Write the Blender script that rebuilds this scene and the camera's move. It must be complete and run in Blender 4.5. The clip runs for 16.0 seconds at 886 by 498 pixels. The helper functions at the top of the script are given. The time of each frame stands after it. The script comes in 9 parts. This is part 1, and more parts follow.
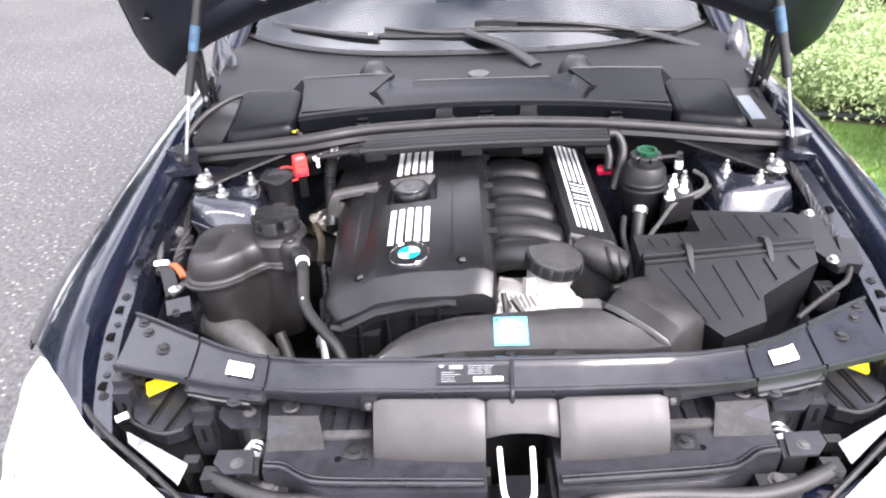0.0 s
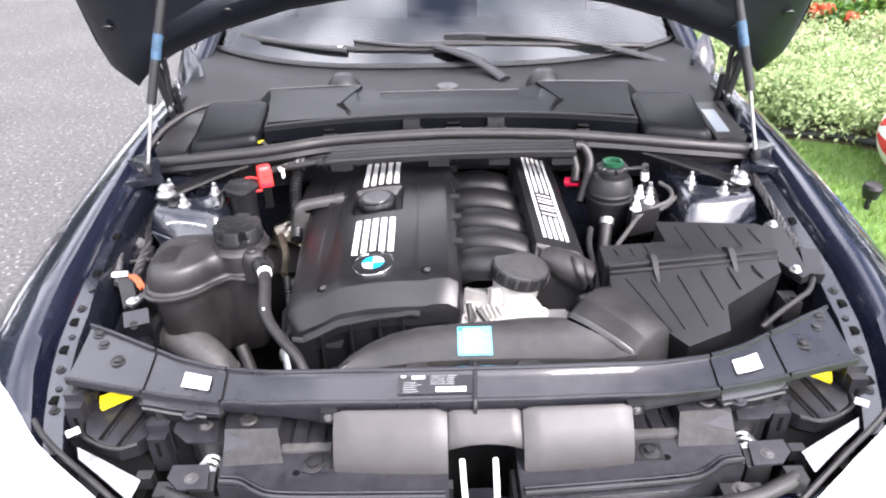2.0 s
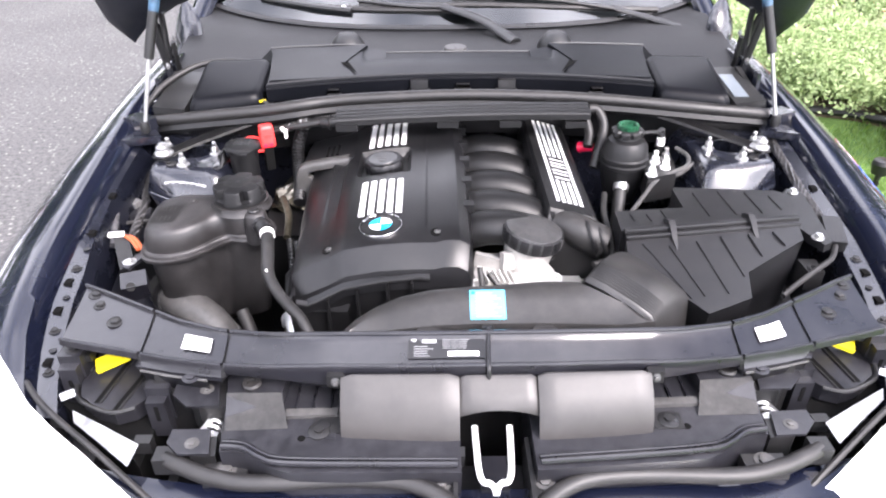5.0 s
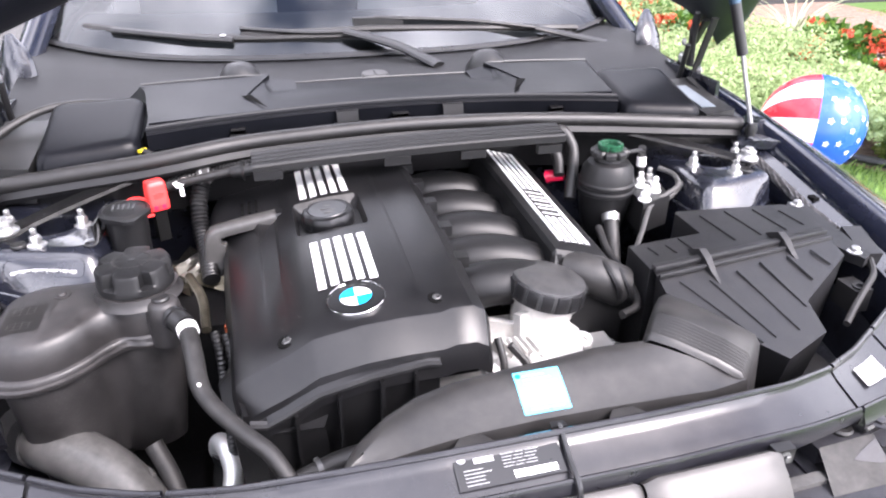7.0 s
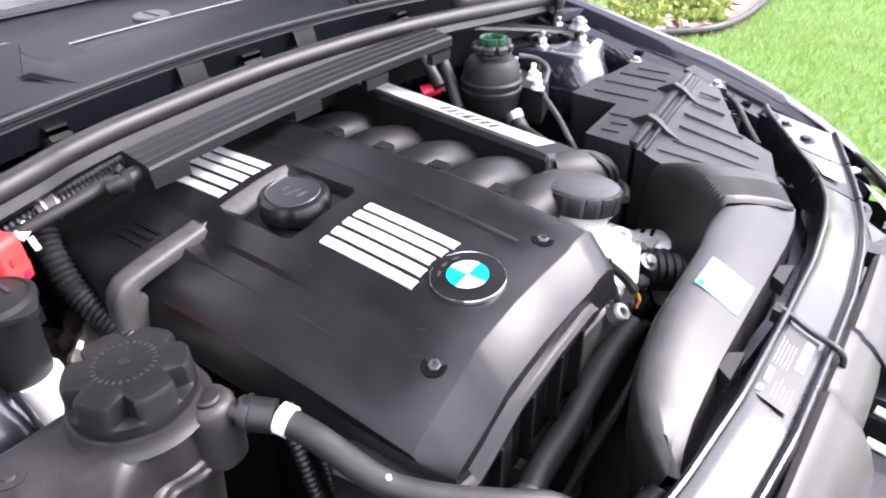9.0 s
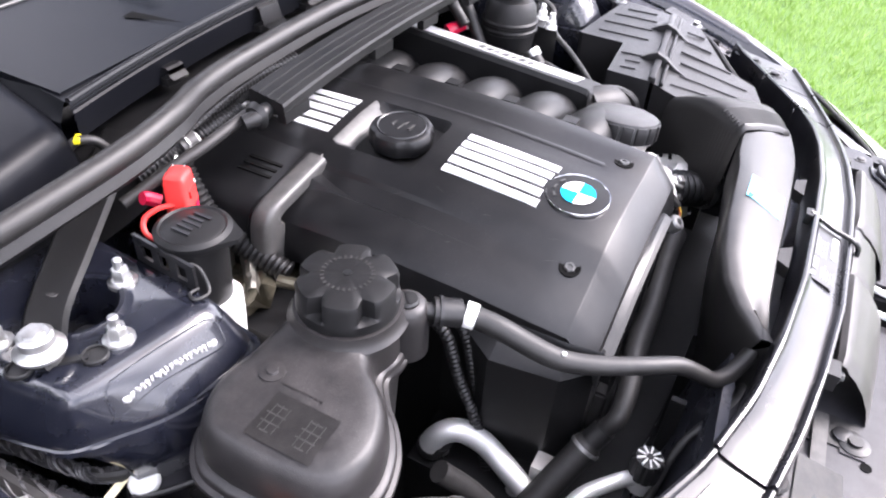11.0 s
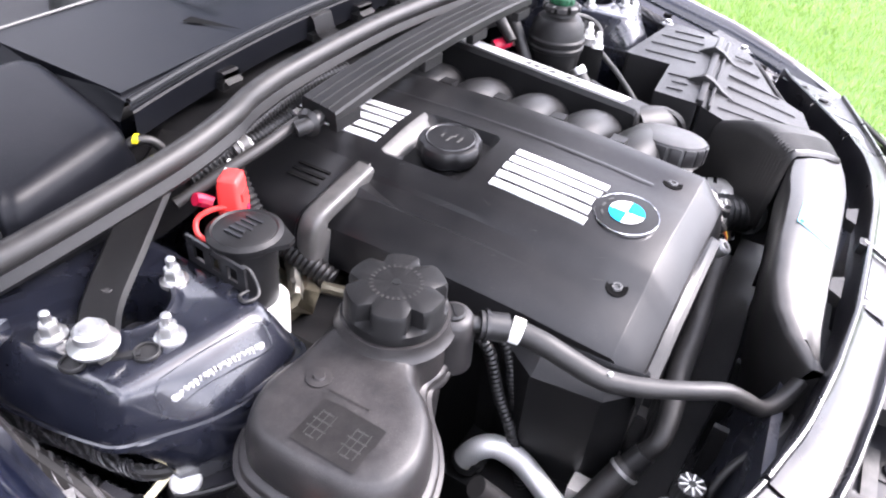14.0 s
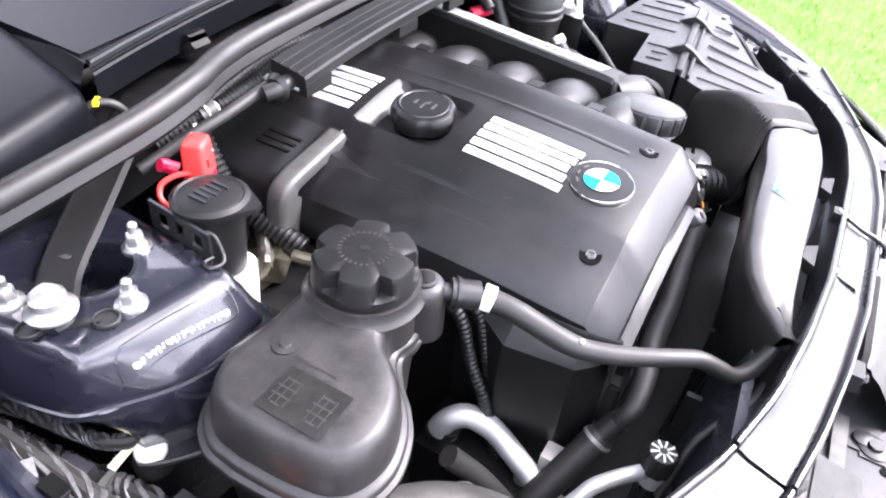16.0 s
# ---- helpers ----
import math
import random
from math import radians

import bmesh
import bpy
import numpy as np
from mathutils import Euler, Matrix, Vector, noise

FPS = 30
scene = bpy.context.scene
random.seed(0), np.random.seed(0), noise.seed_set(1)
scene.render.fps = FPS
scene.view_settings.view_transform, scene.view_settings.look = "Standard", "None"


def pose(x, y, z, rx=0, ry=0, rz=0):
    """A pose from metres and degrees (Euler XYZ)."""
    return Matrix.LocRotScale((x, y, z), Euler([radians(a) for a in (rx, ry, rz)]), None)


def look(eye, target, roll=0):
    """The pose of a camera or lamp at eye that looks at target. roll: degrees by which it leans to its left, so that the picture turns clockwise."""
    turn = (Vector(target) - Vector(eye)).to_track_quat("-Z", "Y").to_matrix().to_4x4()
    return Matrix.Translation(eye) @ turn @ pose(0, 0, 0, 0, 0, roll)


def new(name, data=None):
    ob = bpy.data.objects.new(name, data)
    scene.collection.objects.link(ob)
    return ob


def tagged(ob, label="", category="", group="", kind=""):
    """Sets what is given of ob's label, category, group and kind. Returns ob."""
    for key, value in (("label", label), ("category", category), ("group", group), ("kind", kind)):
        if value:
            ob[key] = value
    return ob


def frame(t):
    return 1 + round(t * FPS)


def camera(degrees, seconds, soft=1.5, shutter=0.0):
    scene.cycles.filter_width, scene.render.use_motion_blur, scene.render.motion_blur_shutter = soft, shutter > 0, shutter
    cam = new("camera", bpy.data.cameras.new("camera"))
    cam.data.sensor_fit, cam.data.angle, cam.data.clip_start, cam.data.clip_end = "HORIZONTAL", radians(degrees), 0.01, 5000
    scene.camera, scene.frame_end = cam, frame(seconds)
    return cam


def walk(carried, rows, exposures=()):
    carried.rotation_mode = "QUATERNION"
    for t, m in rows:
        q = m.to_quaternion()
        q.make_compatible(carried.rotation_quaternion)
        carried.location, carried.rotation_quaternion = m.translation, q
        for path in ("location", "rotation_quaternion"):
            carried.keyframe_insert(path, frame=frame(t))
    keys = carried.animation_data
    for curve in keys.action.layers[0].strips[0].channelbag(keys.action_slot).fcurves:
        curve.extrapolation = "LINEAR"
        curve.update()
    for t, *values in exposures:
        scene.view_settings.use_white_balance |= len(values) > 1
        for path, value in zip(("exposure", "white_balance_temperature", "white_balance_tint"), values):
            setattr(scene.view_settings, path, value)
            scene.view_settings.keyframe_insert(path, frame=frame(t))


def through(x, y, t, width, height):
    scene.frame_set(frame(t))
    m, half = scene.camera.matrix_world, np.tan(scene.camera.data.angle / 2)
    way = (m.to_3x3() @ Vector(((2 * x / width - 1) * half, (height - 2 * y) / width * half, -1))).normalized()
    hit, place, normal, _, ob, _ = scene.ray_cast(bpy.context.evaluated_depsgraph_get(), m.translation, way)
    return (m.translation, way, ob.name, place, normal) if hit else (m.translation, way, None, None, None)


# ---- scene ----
cam = camera(65.2, 16.0, soft=2.1)
PATH = [
    (0, (-0.054, 0.065, 1.516), (-0.112, 1.758, 0.452), -2.4),
    (0.5, (-0.038, 0.056, 1.514), (-0.058, 1.778, 0.496), -1.9),
    (1, (-0.044, 0.048, 1.506), (-0.044, 1.768, 0.486), -1.5),
    (1.5, (-0.038, 0.054, 1.503), (-0.034, 1.774, 0.482), -1.1),
    (2, (-0.033, 0.068, 1.494), (-0.023, 1.789, 0.476), -1.2),
    (2.5, (-0.039, 0.072, 1.495), (-0.018, 1.784, 0.462), -0.8),
    (3, (-0.035, 0.072, 1.489), (-0.021, 1.754, 0.407), -1.0),
    (3.5, (-0.049, 0.071, 1.489), (-0.02, 1.727, 0.367), -0.3),
    (3.7, (-0.043, 0.073, 1.484), (-0.024, 1.724, 0.355), -0.3),
    (5.8, (-0.066, 0.151, 1.411), (-0.037, 1.89, 0.422), -0.3),
    (6, (-0.056, 0.176, 1.399), (0.039, 1.926, 0.437), 1.1),
    (6.5, (-0.075, 0.264, 1.356), (0.119, 2.041, 0.46), 1.8),
    (7, (-0.238, 0.387, 1.3), (0.226, 2.094, 0.365), 0.4),
    (7.5, (-0.416, 0.497, 1.247), (0.535, 2.01, 0.35), 1.1),
    (8, (-0.456, 0.612, 1.214), (0.674, 1.998, 0.318), 2.7),
    (8.5, (-0.475, 0.746, 1.193), (0.733, 2.021, 0.237), -0.1),
    (9, (-0.583, 0.814, 1.221), (0.756, 1.824, 0.131), -0.6),
    (9.5, (-0.717, 0.894, 1.262), (0.749, 1.568, 0.08), 2.2),
    (10, (-0.769, 0.942, 1.258), (0.649, 1.622, 0.023), 3.4),
    (10.2, (-0.781, 0.947, 1.263), (0.622, 1.622, 0.012), 3.2),
    (12.3, (-0.807, 0.987, 1.271), (0.653, 1.684, 0.096), 5.9),
    (12.5, (-0.81, 0.987, 1.272), (0.641, 1.706, 0.099), 5.3),
    (13, (-0.809, 0.988, 1.272), (0.623, 1.751, 0.102), 5.1),
    (13.5, (-0.807, 0.984, 1.265), (0.618, 1.742, 0.083), 5.2),
    (14, (-0.808, 0.986, 1.263), (0.602, 1.733, 0.056), 5.2),
    (14.5, (-0.809, 0.991, 1.261), (0.59, 1.718, 0.031), 6.3),
    (15, (-0.805, 0.993, 1.256), (0.599, 1.687, 0.012), 7.5),
    (15.5, (-0.802, 0.988, 1.254), (0.595, 1.671, -0.003), 7.1),
    (16, (-0.799, 0.975, 1.249), (0.601, 1.661, -0.004), 6.3),
]
EXPOSURES = [(0, 1.88, 6330, 19), (6, 1.86, 6320, 20), (7.5, 1.94, 6280, 21), (8.5, 1.82, 6250, 21), (10, 1.82, 6250, 21), (12.5, 2.07, 6200, 21), (14.5, 2.18, 6200, 21), (16, 2.35, 6170, 21)]
from mathutils.bvhtree import BVHTree

walk(cam, [(t, look(eye, target, roll)) for t, eye, target, roll in PATH], EXPOSURES)

# ---- world and light ----
SUN_AZ, SUN_EL = radians(138), radians(43)     # clockwise from +y, above the horizon
sun_dir = Vector((math.sin(SUN_AZ) * math.cos(SUN_EL), math.cos(SUN_AZ) * math.cos(SUN_EL), math.sin(SUN_EL)))
world = bpy.data.worlds.new("sky")
scene.world = world
world.use_nodes = True
wn, wl = world.node_tree.nodes, world.node_tree.links
wn.clear()
sky = wn.new("ShaderNodeTexSky")
sky.sky_type, sky.sun_disc = "NISHITA", False
sky.sun_elevation, sky.sun_rotation = SUN_EL, SUN_AZ
sky.air_density, sky.dust_density = 1.0, 4.0
cloud_at = wn.new("ShaderNodeTexCoord")
cloud = wn.new("ShaderNodeTexNoise")
cloud.inputs["Scale"].default_value, cloud.inputs["Detail"].default_value = 2.2, 6
cloud_ramp = wn.new("ShaderNodeValToRGB")
cloud_ramp.color_ramp.elements[0].position, cloud_ramp.color_ramp.elements[1].position = 0.40, 0.60
cloud_mix = wn.new("ShaderNodeMixRGB")
cloud_mix.inputs[2].default_value = (18.5, 19.0, 19.8, 1)
sky_bg = wn.new("ShaderNodeBackground")
sky_bg.inputs["Strength"].default_value = 0.1
sky_out = wn.new("ShaderNodeOutputWorld")
wl.new(cloud_at.outputs["Generated"], cloud.inputs["Vector"])
low = wn.new("ShaderNodeSeparateXYZ")      # cloud cover closes up towards the horizon
wl.new(cloud_at.outputs["Generated"], low.inputs[0])
cover_up = wn.new("ShaderNodeMapRange")
cover_up.inputs[1].default_value, cover_up.inputs[2].default_value, cover_up.inputs[3].default_value, cover_up.inputs[4].default_value = 0.0, 0.5, 0.14, 0.0
wl.new(low.outputs["Z"], cover_up.inputs[0])
cover_sum = wn.new("ShaderNodeMath")
wl.new(cloud.outputs["Fac"], cover_sum.inputs[0])
wl.new(cover_up.outputs[0], cover_sum.inputs[1])
wl.new(cover_sum.outputs[0], cloud_ramp.inputs["Fac"])
wl.new(cloud_ramp.outputs["Color"], cloud_mix.inputs[0])
wl.new(sky.outputs["Color"], cloud_mix.inputs[1])
wl.new(cloud_mix.outputs["Color"], sky_bg.inputs["Color"])
wl.new(sky_bg.outputs["Background"], sky_out.inputs["Surface"])
sun = new("sun", bpy.data.lights.new("sun", "SUN"))
sun.data.energy, sun.data.angle, sun.data.color = 2.4, radians(24), (1, 0.97, 0.93)
sun.matrix_world = look(sun_dir * 20, (0, 0, 0))


# ---- materials ----
def material(name, colour, rough=0.5, metal=0.0, dust=0.0, dust_colour=(0.30, 0.28, 0.26), grain=0.0, grain_scale=900.0,
             vary=0.15, vary_scale=9.0, coat=0.0, spec=0.5, scratch=0.0, random_tint=0.0, coat_rough=0.035, speck=0.0):
    m = bpy.data.materials.new(name)
    m.use_nodes = True
    n, l = m.node_tree.nodes, m.node_tree.links
    p = n["Principled BSDF"]
    p.inputs["Metallic"].default_value = metal
    p.inputs["Specular IOR Level"].default_value = spec
    p.inputs["Coat Weight"].default_value = coat
    p.inputs["Coat Roughness"].default_value = coat_rough
    at = n.new("ShaderNodeTexCoord")
    big = n.new("ShaderNodeTexNoise")
    big.inputs["Scale"].default_value, big.inputs["Detail"].default_value, big.inputs["Roughness"].default_value = vary_scale, 6, 0.62
    l.new(at.outputs["Object"], big.inputs["Vector"])
    tone = n.new("ShaderNodeMapRange")
    tone.inputs[1].default_value, tone.inputs[2].default_value = 0.3, 0.7
    tone.inputs[3].default_value, tone.inputs[4].default_value = 1 - vary, 1 + vary
    l.new(big.outputs["Fac"], tone.inputs[0])
    mul = n.new("ShaderNodeMixRGB")
    mul.blend_type, mul.inputs[0].default_value = "MULTIPLY", 1
    mul.inputs[1].default_value = (*colour, 1)
    l.new(tone.outputs[0], mul.inputs[2])
    col = mul.outputs[0]
    if random_tint:
        info = n.new("ShaderNodeObjectInfo")
        rt = n.new("ShaderNodeMapRange")
        rt.inputs[3].default_value, rt.inputs[4].default_value = 1 - random_tint, 1 + random_tint
        l.new(info.outputs["Random"], rt.inputs[0])
        m2 = n.new("ShaderNodeMixRGB")
        m2.blend_type, m2.inputs[0].default_value = "MULTIPLY", 1
        l.new(col, m2.inputs[1])
        l.new(rt.outputs[0], m2.inputs[2])
        col = m2.outputs[0]
    rough_base = n.new("ShaderNodeMapRange")
    rough_base.inputs[1].default_value, rough_base.inputs[2].default_value = 0.3, 0.7
    rough_base.inputs[3].default_value, rough_base.inputs[4].default_value = max(rough - 0.06, 0.02), min(rough + 0.08, 1)
    l.new(big.outputs["Fac"], rough_base.inputs[0])
    l.new(rough_base.outputs[0], p.inputs["Roughness"])
    if dust:
        fine = n.new("ShaderNodeTexNoise")
        fine.inputs["Scale"].default_value, fine.inputs["Detail"].default_value, fine.inputs["Roughness"].default_value = vary_scale * 4, 8, 0.7
        l.new(at.outputs["Object"], fine.inputs["Vector"])
        geo = n.new("ShaderNodeNewGeometry")
        up = n.new("ShaderNodeSeparateXYZ")
        l.new(geo.outputs["Normal"], up.inputs[0])
        lay = n.new("ShaderNodeMapRange")
        lay.inputs[1].default_value, lay.inputs[2].default_value = -0.2, 1.0
        l.new(up.outputs["Z"], lay.inputs[0])
        ramp = n.new("ShaderNodeMapRange")
        ramp.inputs[1].default_value, ramp.inputs[2].default_value = 0.38, 0.75
        ramp.inputs[4].default_value = dust
        l.new(fine.outputs["Fac"], ramp.inputs[0])
        both = n.new("ShaderNodeMath")
        both.operation = "MULTIPLY"
        l.new(ramp.outputs[0], both.inputs[0])
        l.new(lay.outputs[0], both.inputs[1])
        dm = n.new("ShaderNodeMixRGB")
        dm.inputs[2].default_value = (*dust_colour, 1)
        l.new(both.outputs[0], dm.inputs[0])
        l.new(col, dm.inputs[1])
        col = dm.outputs[0]
    if speck:
        cells = n.new("ShaderNodeTexVoronoi")
        cells.inputs["Scale"].default_value = 420
        l.new(at.outputs["Object"], cells.inputs["Vector"])
        dots = n.new("ShaderNodeMapRange")
        dots.inputs[1].default_value, dots.inputs[2].default_value, dots.inputs[3].default_value, dots.inputs[4].default_value = 0.08, 0.20, speck * 0.38, 0.0
        l.new(cells.outputs["Distance"], dots.inputs[0])
        where = n.new("ShaderNodeMapRange")
        where.inputs[1].default_value, where.inputs[2].default_value = 0.45, 0.62
        l.new(big.outputs["Fac"], where.inputs[0])
        here = n.new("ShaderNodeMath")
        here.operation = "MULTIPLY"
        l.new(dots.outputs[0], here.inputs[0])
        l.new(where.outputs[0], here.inputs[1])
        sm = n.new("ShaderNodeMixRGB")
        sm.inputs[2].default_value = (0.32, 0.31, 0.29, 1)
        l.new(here.outputs[0], sm.inputs[0])
        l.new(col, sm.inputs[1])
        col = sm.outputs[0]
    l.new(col, p.inputs["Base Color"])
    if grain or scratch:
        gr = n.new("ShaderNodeTexNoise")
        gr.inputs["Scale"].default_value, gr.inputs["Detail"].default_value = grain_scale, 3
        l.new(at.outputs["Object"], gr.inputs["Vector"])
        bump = n.new("ShaderNodeBump")
        bump.inputs["Strength"].default_value, bump.inputs["Distance"].default_value = grain, 0.001
        l.new(gr.outputs["Fac"], bump.inputs["Height"])
        l.new(bump.outputs[0], p.inputs["Normal"])
    return m


COVER = material("cover_plastic", (0.0056, 0.0056, 0.0064), 0.35, dust=0.016, grain=0.12, grain_scale=1800, vary=0.3, vary_scale=7, spec=0.41, speck=0.28)
COVER_DARK = material("cover_plastic_dark", (0.005, 0.005, 0.0055), 0.46, dust=0.012, grain=0.12, grain_scale=1800, spec=0.36, speck=0.2)
BLACK = material("black_plastic", (0.0085, 0.0085, 0.009), 0.44, dust=0.03, grain=0.2, grain_scale=1200, speck=0.3)
BOX = material("airbox_plastic", (0.0075, 0.0075, 0.0085), 0.43, dust=0.022, grain=0.25, grain_scale=1400, speck=0.25)
DUCT = material("duct_plastic", (0.013, 0.0125, 0.0125), 0.40, dust=0.07, dust_colour=(0.22, 0.2, 0.18), grain=0.15, grain_scale=1200, vary=0.25, coat=0.12, coat_rough=0.4)
SNOUT = material("snout_plastic", (0.033, 0.031, 0.030), 0.44, dust=0.08, grain=0.1, grain_scale=1500, vary=0.16, vary_scale=5)
TANK = material("tank_plastic", (0.013, 0.0120, 0.0122), 0.43, dust=0.135, dust_colour=(0.17, 0.15, 0.145), grain=0.2, grain_scale=700, vary=0.3, vary_scale=12, speck=0.35)
TANK_LOW = material("tank_lower_plastic", (0.012, 0.0112, 0.0115), 0.5, dust=0.12, dust_colour=(0.35, 0.33, 0.31), speck=0.7, grain=0.3, grain_scale=500, vary=0.5, vary_scale=22)
RUBBER = material("rubber", (0.011, 0.0105, 0.0105), 0.52, dust=0.06, grain=0.2, grain_scale=600, speck=0.35)
SEAL = material("seal_rubber", (0.0105, 0.010, 0.010), 0.47, dust=0.05, grain=0.2, grain_scale=800)
SCUTTLE = material("scuttle_plastic", (0.0042, 0.0046, 0.0062), 0.34, dust=0.010, grain=0.08, grain_scale=900, vary=0.25, vary_scale=6, spec=0.13, speck=0.15)
PAINT = material("dark_blue_paint", (0.0035, 0.0047, 0.0115), 0.22, dust=0.006, dust_colour=(0.2, 0.2, 0.2), coat=0.8, vary=0.1, spec=0.25)
BAYPAINT = material("bay_paint", (0.0062, 0.0072, 0.0125), 0.25, dust=0.024, dust_colour=(0.27, 0.275, 0.31), coat=0.8, coat_rough=0.07, vary=0.2, vary_scale=14, speck=0.45)
SLAM = material("slam_plastic", (0.008, 0.008, 0.011), 0.30, dust=0.022, grain=0.1, grain_scale=1500, vary=0.3, vary_scale=12, coat=0.5, coat_rough=0.14, spec=0.35, speck=0.3)
TRAY = material("tray_plastic", (0.013, 0.013, 0.016), 0.36, dust=0.06, dust_colour=(0.24, 0.235, 0.24), grain=0.15, grain_scale=1300, vary=0.3, vary_scale=14, speck=0.45)
SCUTTLE_BACK = material("scuttle_rough_plastic", (0.0085, 0.0085, 0.0095), 0.50, dust=0.02, grain=0.2, grain_scale=900, vary=0.3, vary_scale=6, spec=0.25, speck=0.3)
LOOM = material("loom_plastic", (0.006, 0.006, 0.0065), 0.40, dust=0.02, grain=0.2, grain_scale=700, speck=0.2)
DUSTYPAINT = material("dusty_bay_paint", (0.009, 0.0105, 0.017), 0.34, dust=0.26, dust_colour=(0.27, 0.275, 0.31), coat=0.5, coat_rough=0.12, vary=0.35, vary_scale=18, speck=0.8)
SHROUD = material("shroud_plastic", (0.030, 0.032, 0.042), 0.28, dust=0.08, dust_colour=(0.24, 0.25, 0.29), grain=0.1, grain_scale=900, vary=0.3, vary_scale=8, speck=0.3)
ALU = material("cast_aluminium", (0.58, 0.57, 0.55), 0.46, metal=0.7, dust=0.18, dust_colour=(0.35, 0.32, 0.28), grain=0.5, grain_scale=350, vary=0.2, vary_scale=30)
ALUPIPE = material("aluminium_pipe", (0.70, 0.70, 0.69), 0.46, metal=0.75, grain=0.3, grain_scale=300, vary=0.15)
ZINC = material("zinc_bolt", (0.52, 0.52, 0.515), 0.34, metal=0.9, vary=0.2, vary_scale=80)
# near-black without gloss: the shade of holes and wells put into colour
VOID = material("painted_deep_shade", (0.004, 0.004, 0.004), 0.9, spec=0.08)
TANKMARK = material("tank_mark_plastic", (0.017, 0.016, 0.016), 0.5, dust=0.13, dust_colour=(0.19, 0.17, 0.165), grain=0.2, grain_scale=700)
STRIPE = material("silver_stripe_paint", (0.72, 0.72, 0.72), 0.36, vary=0.08, grain=0.1)
CHROME = material("chrome", (0.8, 0.8, 0.8), 0.12, metal=1.0, vary=0.05)
WHITE = material("white_plastic", (0.78, 0.78, 0.76), 0.5, vary=0.06)
PAPER = material("white_sticker", (0.82, 0.82, 0.80), 0.45, vary=0.05)
BLUE = material("blue_sticker", (0.10, 0.55, 0.80), 0.28, vary=0.05, coat=0.2, coat_rough=0.3)
BLUE_BADGE = material("blue_enamel", (0.0, 0.42, 0.78), 0.25, vary=0.03)
PALE = material("pale_print", (0.34, 0.66, 0.80), 0.4, vary=0.05)
LABEL = material("black_label", (0.012, 0.012, 0.013), 0.3, vary=0.1)
PRINT = material("white_print", (0.34, 0.34, 0.35), 0.4, vary=0.1)
RED = material("red_plastic", (0.75, 0.035, 0.03), 0.4, vary=0.1)
CRIMSON = material("crimson_plastic", (0.55, 0.01, 0.05), 0.35, vary=0.1)
GREEN = material("green_plastic", (0.005, 0.055, 0.024), 0.4, vary=0.2, vary_scale=40)
YELLOW = material("yellow_plastic", (0.75, 0.62, 0.01), 0.4, vary=0.1)
ORANGE = material("orange_plastic", (0.40, 0.09, 0.03), 0.5, vary=0.2)
LENS = material("milky_lamp_lens", (0.80, 0.81, 0.80), 0.16, vary=0.04, coat=0.6)
LAMPWHITE = material("lamp_rim", (0.46, 0.47, 0.48), 0.25, vary=0.4, vary_scale=40)
TYRE = material("tyre", (0.02, 0.02, 0.02), 0.8, vary=0.2)
CABIN = material("cabin_trim", (0.035, 0.035, 0.037), 0.7, vary=0.2)
FOIL = material("foil_wrap", (0.13, 0.118, 0.088), 0.36, metal=0.9, grain=0.8, grain_scale=60, vary=0.4, vary_scale=40)
HOODPAD = material("hood_underside", (0.006, 0.007, 0.012), 0.42, dust=0.02, grain=0.3, grain_scale=300)
BRIGHTFOIL = material("bright_foil", (0.27, 0.26, 0.23), 0.36, metal=0.85, dust=0.1, grain=0.5, grain_scale=120, vary=0.35, vary_scale=40)
CAPGREY = material("greyed_cap_plastic", (0.026, 0.026, 0.027), 0.42, dust=0.10, grain=0.2, grain_scale=900, vary=0.25, vary_scale=20, speck=0.3)
STAMP = material("scraped_metal", (0.55, 0.55, 0.55), 0.4, metal=0.2, vary=0.3, vary_scale=200)
DULLSTEEL = material("dull_steel", (0.30, 0.30, 0.30), 0.45, metal=0.7, vary=0.3, vary_scale=120)
DARKSTEEL = material("dark_steel", (0.10, 0.10, 0.10), 0.42, metal=0.6, vary=0.3, vary_scale=120)
TAPE = material("loom_tape", (0.045, 0.045, 0.050), 0.28, dust=0.34, grain=0.5, grain_scale=260, vary=0.4, vary_scale=40, speck=0.4)
# grey for scuffs and plugs, and for edges and faces painted as lit
GREYEDGE = material("worn_and_lit_grey", (0.050, 0.049, 0.048), 0.40, dust=0.12, grain=0.1, vary=0.3, vary_scale=20)


def glass(name, tint, rough):
    m = bpy.data.materials.new(name)
    m.use_nodes = True
    n, l = m.node_tree.nodes, m.node_tree.links
    n.clear()
    out, mix, fres = n.new("ShaderNodeOutputMaterial"), n.new("ShaderNodeMixShader"), n.new("ShaderNodeFresnel")
    clear, gloss = n.new("ShaderNodeBsdfTransparent"), n.new("ShaderNodeBsdfGlossy")
    clear.inputs["Color"].default_value = (*tint, 1)
    gloss.inputs["Roughness"].default_value = rough
    fres.inputs["IOR"].default_value = 2.1
    l.new(fres.outputs[0], mix.inputs[0])
    l.new(clear.outputs[0], mix.inputs[1])
    l.new(gloss.outputs[0], mix.inputs[2])
    l.new(mix.outputs[0], out.inputs["Surface"])
    return m


SCREEN = glass("screen_glass", (0.55, 0.6, 0.62), 0.01)
DARKGLASS = glass("dark_window_glass", (0.08, 0.09, 0.1), 0.01)


# ---- mesh helpers ----
HOME = {}


def thing(name, at, label="", category="", group="", kind=""):
    ob = new(name)
    ob.location = at
    ob.empty_display_size = 0.05
    HOME[ob] = Vector(at)
    return tagged(ob, label, category, group, kind)


